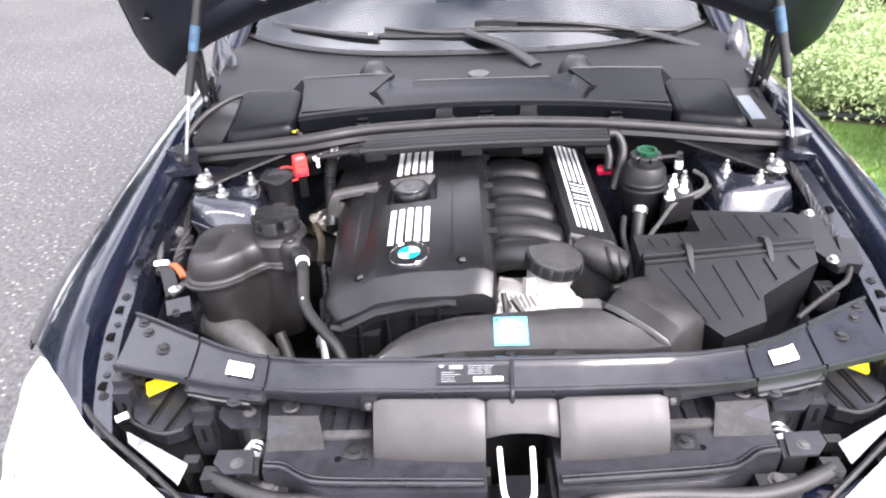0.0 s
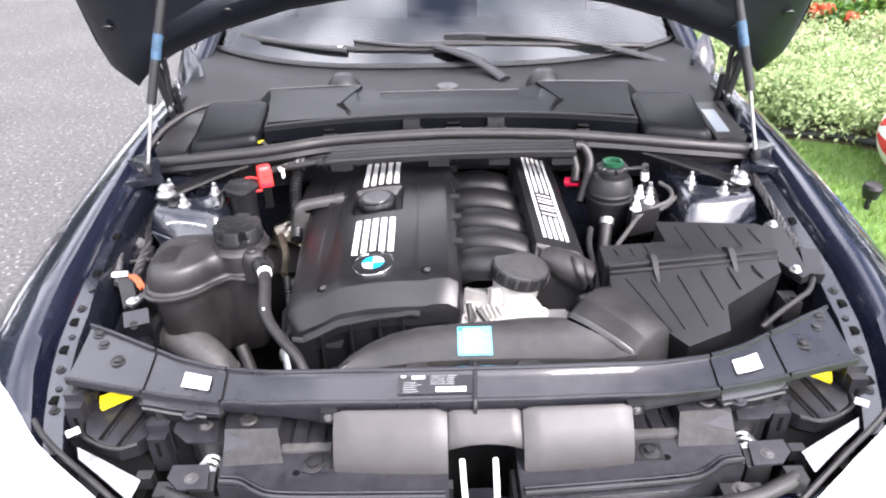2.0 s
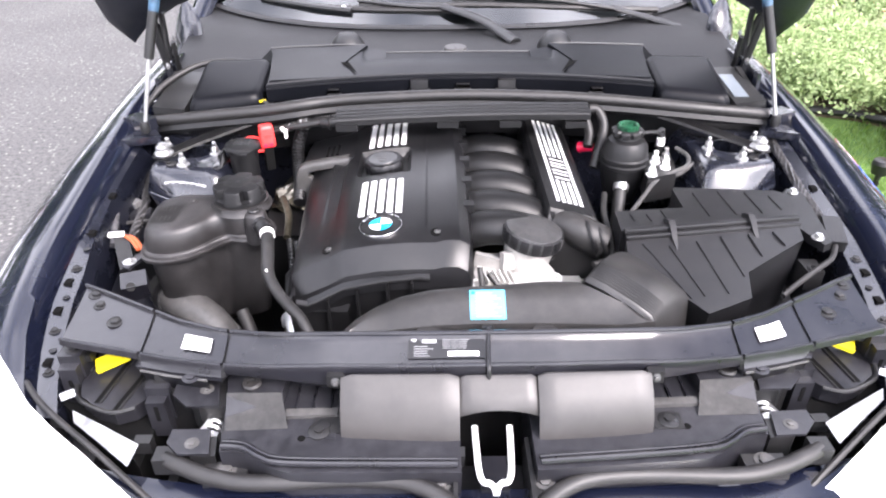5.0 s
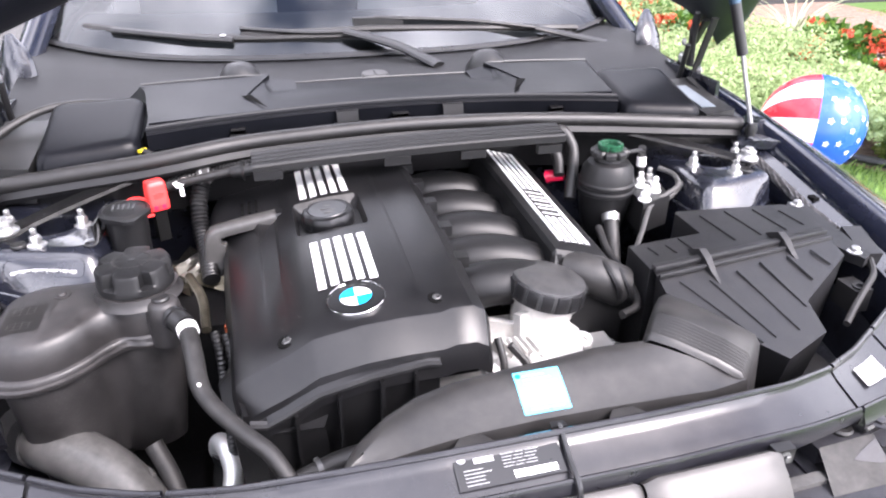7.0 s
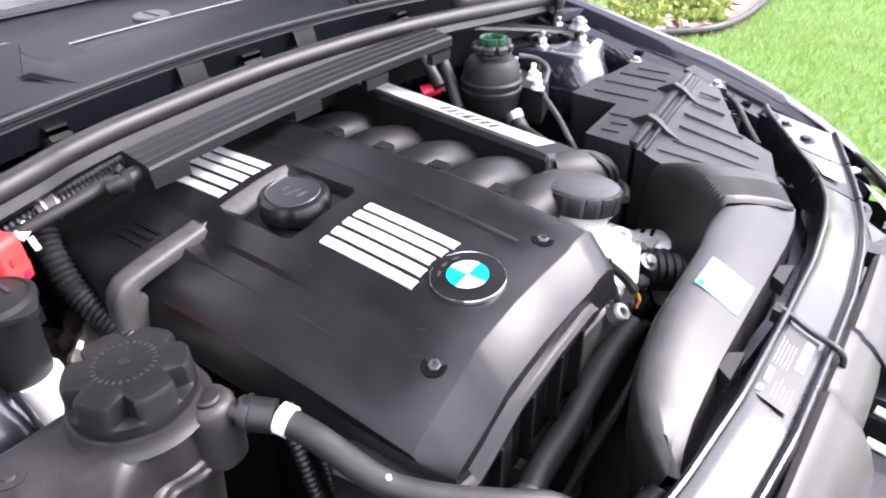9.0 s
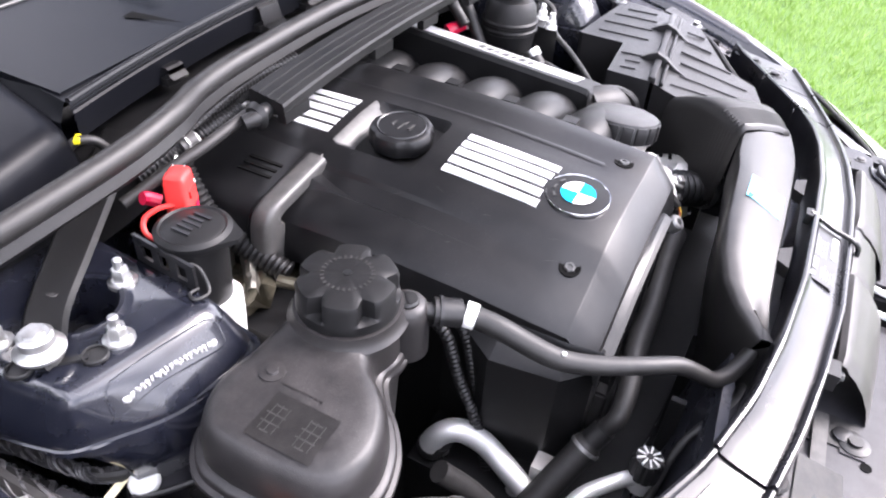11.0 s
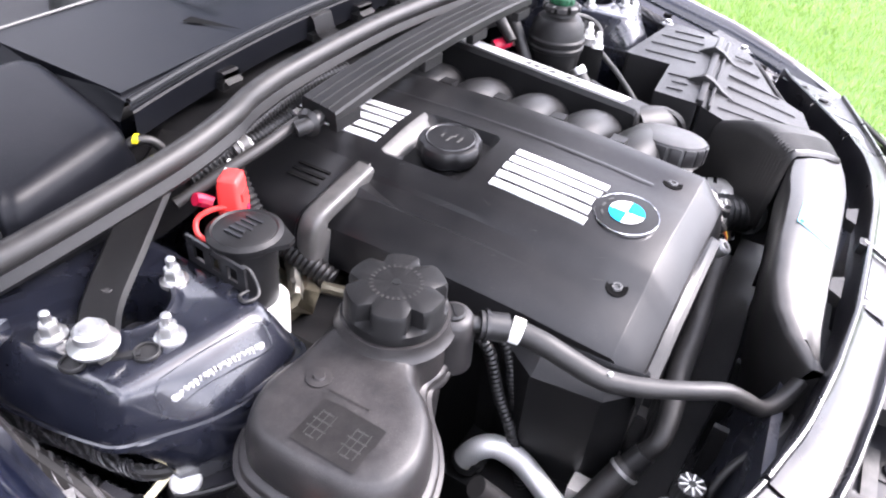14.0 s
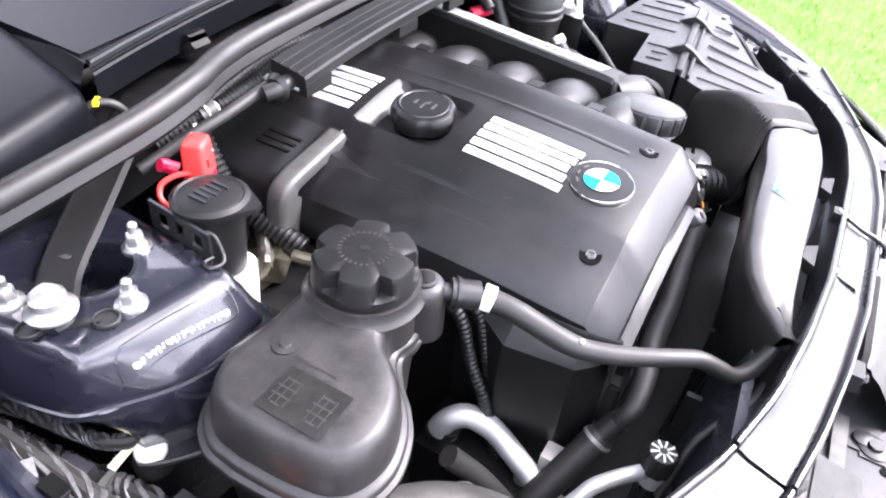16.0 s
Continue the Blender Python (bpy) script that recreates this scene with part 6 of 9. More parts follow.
# raised near-black bands paint the shade of cooling slots
for h in (-0.034, -0.020, -0.006, 0.008, 0.022, 0.036):
    bm = bm_new()
    lathe(bm, (0.208, 1.085, 0.672), [(0.050, h - 0.0030), (0.0526, h - 0.0028), (0.0526, h + 0.0028), (0.050, h + 0.0030)], 36, AM)
    part("cooling_slot", bm, VOID, body, "near-black band, painted shade of a cooling slot")

# ---- air box ----
airbox = thing("air_filter_box", (0.44, 1.12, 0.60), "black ribbed plastic air filter box", "air filter box")


def lid_z(x, y):
    if y > 1.135:
        return 0.820
    return 0.817 - 0.25 * (1.135 - y)


rear = [(0.268, 1.132), (0.60, 1.172), (0.625, 1.255), (0.60, 1.278), (0.410, 1.296), (0.404, 1.290), (0.402, 1.215), (0.272, 1.203)]
bm = bm_new()
prism(bm, rear, 0.60, 0.820)
bevel(bm, 0.005, 3, 40)
part("rear_lid", bm, BOX, airbox, angle=40)
front = [(0.275, 1.127), (0.27, 1.09), (0.324, 1.01), (0.372, 0.956), (0.450, 0.986), (0.462, 1.040), (0.582, 1.112), (0.592, 1.165), (0.56, 1.162)]
bm = bm_new()
prism(bm, front, 0.60, lid_z)
for v in bm.verts:
    if v.co.z < 0.61:
        v.co.x, v.co.y = v.co.x + (0.45 - v.co.x) * 0.10, v.co.y + (1.14 - v.co.y) * 0.22
bevel(bm, 0.006, 3, 40)
part("front_lid", bm, BOX, airbox, angle=40)
bm = bm_new()
box(bm, 0.272, 0.594, -0.006, 0.006, -0.004, 0.007, Matrix.Translation((0, 1.139, 0.819)) @ pose(0, 0, 0, 0, 0, 0))
box(bm, 0.272, 0.594, -0.019, -0.013, -0.004, 0.004, Matrix.Translation((0, 1.139, 0.817)))
for v in bm.verts:
    v.co.y += (v.co.x - 0.275) * 0.122 - 0.008
part("joint_ridge", bevel(bm, 0.002), BOX, airbox)
for x in (0.357, 0.505):
    y = 1.139 + (x - 0.275) * 0.122 - 0.008
    bm = bm_new()
    grid(bm, [[(x - w, y + d, 0.815 - 0.25 * max(0, -d)), (x - w * 0.8, y + d, 0.818 - 0.25 * max(0, -d) + h), (x + w * 0.8, y + d, 0.818 - 0.25 * max(0, -d) + h), (x + w, y + d, 0.815 - 0.25 * max(0, -d))] for d, w, h in ((0.035, 0.004, 0.0), (0.02, 0.006, 0.009), (0.004, 0.007, 0.017), (-0.012, 0.007, 0.014), (-0.03, 0.005, 0.005), (-0.05, 0.002, 0.0))])
    part("clip_fin", bm, BOX, airbox, "raised moulded clip", angle=25)
ribs = [((0.30, 1.105), (0.352, 0.985)), ((0.345, 1.10), (0.375, 0.99)), ((0.395, 1.11), (0.415, 0.995)), ((0.44, 1.12), (0.452, 1.03)), ((0.49, 1.125), (0.497, 1.075)), ((0.535, 1.13), (0.545, 1.098))]
ribs += [((0.300, 1.165), (0.297, 1.19)), ((0.33, 1.165), (0.327, 1.19)), ((0.36, 1.17), (0.357, 1.205)), ((0.44, 1.18), (0.437, 1.27)), ((0.49, 1.185), (0.487, 1.275)), ((0.54, 1.19), (0.537, 1.27)), ((0.58, 1.20), (0.577, 1.255))]
for (xa, ya), (xb, yb) in ribs:
    bm = bm_new()
    za, zb = lid_z(xa, ya) + 0.001, lid_z(xb, yb) + 0.001
    d = Vector((xb - xa, yb - ya, 0)).normalized()
    s = Vector((-d.y, d.x, 0)) * 0.0016
    grid(bm, [[Vector((x, y, z - 0.002)) + s, Vector((x, y, z + 0.0012)) + s * 0.4, Vector((x, y, z + 0.0012)) - s * 0.4, Vector((x, y, z - 0.002)) - s] for x, y, z in ((xa, ya, za), (xb, yb, zb))])
    part("rib", bm, BOX, airbox)
# mounting arm with bolts
bm = bm_new()
prism(bm, [(0.598, 1.17), (0.622, 1.11), (0.64, 1.12), (0.66, 1.285), (0.635, 1.302), (0.615, 1.28)], 0.785, lambda x, y: 0.80 + 0.06 * (y - 1.11))
part("mounting_arm", bevel(bm, 0.004), BOX, airbox)
bolt("bolt", (0.640, 1.286, 0.811), airbox, ZINC, 0.008, 0.014, False)
bolt("bolt", (0.617, 1.128, 0.803), airbox, ZINC, 0.008, 0.016, False)
part("lower_box", bbox(0.30, 0.60, 1.0, 1.26, 0.56, 0.62, 0.01), BOX, airbox)

# ---- bellows and intake duct ----
bellows = thing("air_bellows", (0.24, 1.0, 0.7), "black rubber bellows between air box and duct", "bellows")
A0, A1 = (Vector((0.268, 1.095, 0.804)), Vector((0.345, 0.985, 0.790))), (Vector((0.170, 0.975, 0.828)), Vector((0.266, 0.910, 0.793)))


def bellows_rows(k0, k1, n, folds=0):
    rows = []
    for k in steps(k0, k1, n):
        p, q = A0[0].lerp(A1[0], k), A0[1].lerp(A1[1], k)
        up = Vector((0, 0, 0.020 * math.sin(math.pi * k)))
        w = 0.0019 * math.sin((k - k0) / (k1 - k0) * 2 * math.pi * folds) if folds else 0.0
        p, q = p + up, q + up
        side = (q - p).normalized()
        n_ = Vector((0, 0, w))
        rows.append([p + Vector((-0.006, 0.01, -0.13)), p - side * 0.004 + Vector((0, 0, -0.022)), p - side * (0.001 - w * 0.3) + Vector((0, 0, -0.008)), p + side * 0.006 + n_, p.lerp(q, 0.3) + n_ + Vector((0, 0, 0.004)), p.lerp(q, 0.7) + n_ + Vector((0, 0, 0.004)), q - side * 0.006 + n_, q + side * 0.002 + Vector((0, 0, -0.010)), q + Vector((0.006, -0.01, -0.10))])
    return rows


bm = bm_new()
grid(bm, bellows_rows(0.0, 0.68, 18))
part("elbow_sleeve", bm, RUBBER, bellows, "smooth rubber elbow", angle=50)
bm = bm_new()
grid(bm, bellows_rows(0.68, 0.93, 56, 7))
part("folds", bm, RUBBER, bellows, "band of fine rubber folds", angle=60)
bm = bm_new()
grid(bm, [[p + Vector((0, 0, dz)) for p in r] for r, dz in zip(bellows_rows(0.93, 1.0, 4), (0.0, 0.0035, 0.0035, 0.0015, -0.001))])
part("end_lip", bm, DUCT, bellows, "raised end lip", angle=50)

duct = thing("intake_duct", (0.0, 0.92, 0.7), "broad dusty black air intake duct", "air duct")
DPTS = [(0.272, 0.966, 0.903, 0.826, 0.793), (0.22, 0.966, 0.893, 0.828, 0.795), (0.16, 0.964, 0.888, 0.830, 0.802), (0.08, 0.957, 0.886, 0.831, 0.806), (0.0, 0.953, 0.885, 0.830, 0.807), (-0.07, 0.950, 0.884, 0.826, 0.805), (-0.115, 0.944, 0.882, 0.818, 0.801), (-0.15, 0.932, 0.880, 0.809, 0.797), (-0.178, 0.914, 0.876, 0.801, 0.793), (-0.195, 0.896, 0.872, 0.795, 0.789), (-0.204, 0.884, 0.868, 0.788, 0.784)]
bm = bm_new()
rows = []
for x, yr, yf, zr, zf in DPTS:
    zc = (zr + zf) / 2
    skew = max(0, x - 0.03) * 0.44      # the end follows the bellows' slanting lip
    xr, xm = x - skew, x - skew * 0.5
    rows.append([(xr + 0.01, yr - 0.02, 0.62), (xr, yr + 0.004, zr - 0.06), (xr, yr + 0.004, zr - 0.020), (xr, yr + 0.003, zr - 0.006), (xr, yr + 0.0005, zr - 0.0015), (xr, yr - 0.004, zr), (xr + skew * 0.15, yr - 0.016, zr - 0.001), (xm, (yr + yf) / 2, zc + 0.003), (x - skew * 0.15, yf + 0.014, zf + 0.004), (x, yf + 0.004, zf), (x, yf, zf - 0.012), (x, yf, 0.70)])
grid(bm, rows, False, True, True)
part("duct_body", bm, DUCT, duct, angle=42)
for x in (-0.07, 0.1):
    bm = bm_new()
    prism(bm, [(x - 0.022, 0.874), (x + 0.022, 0.874), (x + 0.012, 0.887), (x - 0.012, 0.887)], 0.790, 0.8045)
    part("tab", bevel(bm, 0.003), RUBBER, duct)
shift(duct, 0.0, 0.006)
# blue notice sticker: plain bars
sticker = thing("blue_sticker", (0.02, 0.92, 0.82), "pale blue printed notice sticker on the duct", "sticker")


def duct_top(x, y):
    yr, yf, zr, zf = 0.953, 0.885, 0.830, 0.806
    k = (y - yf) / (yr - yf)
    zc = (zr + zf) / 2 + 0.003
    return lerp_table([(0.0, zf), (0.2, zf + 0.004), (0.5, zc), (0.765, zr - 0.001), (0.94, zr), (1, zr - 0.002)], k) + 0.0015


bm = bm_new()
grid(bm, [[(x, y, duct_top(x, y)) for x in (-0.013, 0.014, 0.040)] for y in steps(0.894, 0.939, 8)])
part("paper", bm, BLUE, sticker)
for k in range(9):
    y = 0.898 + 0.0043 * k
    bm = bm_new()
    x1 = 0.033 - 0.006 * ((k * 7) % 3)
    grid(bm, [[(x, yy, duct_top(x, yy) + 0.0008) for x in (-0.004, x1)] for yy in (y, y + 0.0011)])
    part("text_bar", bm, PALE, sticker)
bm = bm_new()
lathe(bm, (-0.008, 0.934, duct_top(-0.008, 0.934)), [(0.003, 0), (0.003, 0.001)], 16)
part("mark", bm, BLUE_BADGE, sticker)
shift(sticker, 0.005, 0.007, 0.0002)

# ---- slam panel ----
SL = [(0.0, (0.815, 0.793, 0.868, 0.813)), (0.12, (0.816, 0.792, 0.869, 0.812)), (0.22, (0.824, 0.787, 0.877, 0.806)), (0.30, (0.834, 0.778, 0.889, 0.797)), (0.38, (0.850, 0.770, 0.912, 0.787)), (0.45, (0.868, 0.765, 0.944, 0.780)), (0.52, (0.890, 0.762, 0.984, 0.778)), (0.60, (0.915, 0.758, 1.030, 0.776)), (0.640, (0.928, 0.756, 1.050, 0.776))]


def slam_row(x, lift=0.0):
    yf, zf, yb, zb = lerp_table(SL, abs(x))
    w, h = yb - yf, zb - zf
    deep, out = (lerp_table([(0.0, 0.055), (0.20, 0.052), (0.30, 0.030), (0.377, 0.020)], abs(x - 0.01)), 0.0) if abs(x - 0.01) < 0.377 else (0.021, 0.014) if abs(x) < 0.501 else (0.007, 0.0)
    pts = [(yf + 0.012 - out * 1.3, zf - deep), (yf + 0.001 - out * 0.5, zf - deep * 0.65), (yf - 0.001, zf - 0.006), (yf + 0.001, zf + 0.002), (yf + 0.005, zf + 0.004), (yf + 0.009, zf - 0.001), (yf + w * 0.35, zf + h * 0.3 - 0.002), (yf + w * 0.7, zf + h * 0.7 - 0.002), (yb - 0.008, zb - 0.002), (yb - 0.005, zb + 0.004), (yb - 0.001, zb + 0.004), (yb + 0.001, zb - 0.004), (yb + 0.004, zb - 0.05)]
    return [(x, y, z + lift) for y, z in pts]


slam = thing("slam_panel", (0, 0.85, 0.72), "curved black radiator support panel across the front", "support panel")
for name, xa, xb, n in (("centre_beam", -0.364, 0.384, 40), ("end_beam", -0.498, -0.369, 8), ("end_beam", 0.389, 0.506, 8), ("end_plate", -0.640, -0.503, 8), ("end_plate", 0.511, 0.640, 8)):
    bm = bm_new()
    grid(bm, [slam_row(x) for x in steps(xa, xb, n)])
    part(name, bm, SLAM, slam, angle=28)
for x0 in (-0.5035, -0.3695, 0.3835, 0.5055):
    bm = bm_new()
    grid(bm, [slam_row(x0, -0.004), slam_row(x0 + 0.006, -0.004)])
    part("joint", bm, LABEL, slam)


def slam_at(x, k, lift=0.0):
    yf, zf, yb, zb = lerp_table(SL, abs(x))
    return Vector((x, yf + (yb - yf) * k, zf + (zb - zf) * k + lift))


for yk, lift, r in (("front", 0.0022, 0.0030), ("rear", 0.0035, 0.0034)):
    for xa, xb, n in ((-0.364, 0.384, 30), (-0.498, -0.369, 6), (0.389, 0.506, 6), (-0.640, -0.503, 6), (0.511, 0.640, 6)):
        bm = bm_new()
        line = []
        for x in steps(xa, xb, n):
            yf, zf, yb, zb = lerp_table(SL, abs(x))
            line.append((x, yf + 0.004, zf + lift) if yk == "front" else (x, yb - 0.004, zb + lift))
        tube(bm, line, r, 8, 2)
        part("edge_bead", bm, SLAM, slam, "rolled edge of the panel")

# fixings on the beam ends
for side in (-1, 1):
    for x, y, r in ((0.618, 1.030, 0.0105), (0.602, 1.003, 0.0085), (0.563, 0.962, 0.0105)):
        yf, zf, yb, zb = lerp_table(SL, x)
        bolt("fixing", slam_at(side * x, (y - yf) / (yb - yf), -0.003), slam, BLACK, r, 0.010, False, label="black plastic fixing")
    for x, y, r in ((0.497, 0.886, 0.0085), (0.417, 0.853, 0.0095)):
        bolt("fixing", (side * x, y, 0.748), slam, TRAY, r, 0.009, False)
    # fold under the end beam and the wall that drops from it
    bm = bm_new()
    fold = []
    for x in steps(0.392, 0.500, 6):
        yf, zf, yb, zb = lerp_table(SL, x)
        fold.append((side * x, yf - 0.0075, zf - 0.021))
    # thin paler tube paints the bright highlight on the crease
    tube(bm, fold, 0.0022, 8, 2)
    part("fold_edge", bm, GREYEDGE, slam, "folded edge, its highlight put into paler grey")
    bm = bm_new()
    grid(bm, [[(x, y + 0.001, z), (x, y + 0.010, z - 0.045)] for x, y, z in fold])
    bmesh.ops.solidify(bm, geom=bm.faces[:], thickness=0.003)
    part("fold_wall", bm, TRAY, slam)
# white stickers
for side in (-1, 1):
    st = thing("white_sticker", tuple(slam_at(side * 0.43, 0.5)), "small blank white sticker on the support panel", "sticker", "white stickers")
    bm = bm_new()
    x0, x1 = (0.424, 0.471) if side > 0 else (-0.438, -0.391)
    grid(bm, [[slam_at(x, k, 0.0012) for x in (x0, (x0 + x1) / 2, x1)] for k in (0.34, 0.52, 0.70)])
    part("paper", bm, PAPER, st)
# information label: bars and a blank field
info = thing("information_label", (-0.05, 0.845, 0.8), "black printed information label with a blank white field", "label")


def on_slam(bm, x0, x1, k0, k1, lift):
    grid(bm, [[slam_at(x, k, lift) for x in steps(x0, x1, 3)] for k in (k0, k1)])


bm = bm_new()
on_slam(bm, -0.108, 0.0, 0.20, 0.84, 0.0005)
part("label_base", bm, LABEL, info)
bm = bm_new()
on_slam(bm, -0.052, -0.008, 0.25, 0.38, 0.0013)
part("blank_field", bm, PAPER, info)
rg = random.Random(3)
for k in range(6):
    x = -0.060
    for w in (0.013, 0.009, 0.014):
        bm = bm_new()
        x1 = x + w * rg.uniform(0.7, 1.1)
        on_slam(bm, x, min(x1, -0.010), 0.47 + 0.058 * k, 0.482 + 0.058 * k, 0.0010)
        part("text_bar", bm, PRINT, info)
        x = x1 + 0.002
for k in range(5):
    bm = bm_new()
    on_slam(bm, -0.10, -0.072 - 0.012 * rg.random(), 0.26 + 0.065 * k, 0.273 + 0.065 * k, 0.0010)
    part("text_bar", bm, PRINT, info)
bm = bm_new()
on_slam(bm, -0.088, -0.068, 0.62, 0.72, 0.0013)
part("pictogram", bm, PRINT, info)
bm = bm_new()
lathe(bm, slam_at(-0.100, 0.72, 0.0005), [(0.004, 0), (0.004, 0.001)], 16)
part("mark", bm, PRINT, info)

shift(info, 0.009, 0.004, 0.0012)

# bonnet release cable over the beam
pull = thing("release_cable", (0.014, 0.84, 0.8), "thin black bonnet release cable over the support panel", "cable")
bm = bm_new()
tube(bm, [(0.016, 0.872, 0.819), (0.016, 0.864, 0.816), (0.014, 0.84, 0.806), (0.013, 0.816, 0.799), (0.013, 0.808, 0.79), (0.013, 0.806, 0.775), (0.014, 0.800, 0.768)], 0.0032, 8, 6)
part("cable", bm, LABEL, pull)
bm = bm_new()
prism(bm, [(0.006, 0.868), (0.024, 0.868), (0.022, 0.876), (0.008, 0.876)], 0.806, 0.820)
part("guide", bevel(bm, 0.003), BLACK, pull)
bm = bm_new()
lathe(bm, (0.014, 0.800, 0.764), [(0.005, 0), (0.0055, 0.004), (0.004, 0.007)], 12)
part("end_stop", bm, BLACK, pull)

# ---- front air snout ----
snout = thing("air_inlet", (0.015, 0.78, 0.68), "smooth grey plastic air inlet in three sections", "air inlet")
SN = [(0.806, 0.762), (0.804, 0.776), (0.799, 0.780), (0.794, 0.778), (0.790, 0.772), (0.782, 0.766), (0.770, 0.752), (0.760, 0.735), (0.753, 0.715), (0.749, 0.695)]


def snout_mesh(x0, x1, lift, arch=False):
    bm = bm_new()
    rows = []
    for x in steps(x0, x1, 12):
        r = []
        bow = 0.012 * (1 - ((x - 0.015) / 0.22) ** 2)
        e = min(1.0, min(x - x0, x1 - x) / 0.006)
        for i, (y, z) in enumerate(SN):
            yy, zz = y - bow * (i / 9) - lift * 0.5, z + lift - 0.006 * (1 - e)
            if arch:
                cut = 0.742 - 0.010 * ((x - 0.018) / 0.05) ** 2 + 0.002
                if zz < cut:
                    k = 0
                    yy, zz = 0.768 - bow * 0.5, cut
            r.append((x, yy, zz))
        rows.append(r)
    grid(bm, rows)
    return bm


part("side_section", snout_mesh(-0.200, -0.036, 0.0), SNOUT, snout, angle=40)
part("centre_section", snout_mesh(-0.036, 0.073, -0.0045, True), SNOUT, snout, angle=40)
part("side_section", snout_mesh(0.073, 0.232, 0.0), SNOUT, snout, angle=40)
for x0, x1 in ((-0.205, -0.03), (0.068, 0.236)):
    bm = bm_new()
    grid(bm, [[(x, 0.750 - 0.012 * (1 - ((x - 0.015) / 0.22) ** 2), 0.700), (x, 0.738 - 0.014 * (1 - ((x - 0.015) / 0.22) ** 2), 0.697), (x, 0.734 - 0.014 * (1 - ((x - 0.015) / 0.22) ** 2), 0.680)] for x in steps(x0, x1, 8)])
    part("lower_lip", bm, BLACK, snout)
for x in (-0.208, 0.240):
    part("ear", bbox(x - 0.012, x + 0.012, 0.80, 0.812, 0.755, 0.775, 0.004), BLACK, snout)
    bolt("screw", (x, 0.799, 0.766), snout, DARKSTEEL, 0.005, 0.008, False, tilt(80))
for x, d in ((-0.222, -1), (0.258, 1)):
    bm = bm_new()
    prism(bm, [(x - 0.02, 0.758), (x + 0.02, 0.758), (x + 0.02, 0.788), (x - 0.02, 0.788)], 0.694, 0.710)
    part("foot", bevel(bm, 0.006, 3), BLACK, snout)
    bm = bm_new()
    lathe(bm, (x + 0.004 * d, 0.773, 0.710), [(0.010, 0), (0.010, 0.003), (0.006, 0.004)], 18)
    part("foot_plug", bm, LABEL, snout)

shift(snout, 0.008, 0.012, 0.008)

# ---- front tray ----
tray = thing("front_tray", (0, 0.80, 0.60), "stepped dark plastic tray in front of the radiator", "plastic tray")
FX = 0.022      # middle of the front parts


def fy(x):
    """The right half of the front sits a little further back."""
    return 0.045 * max(0.0, x)


def both(points, s):
    return [(FX + s * x, y + fy(s * x)) for x, y in points]


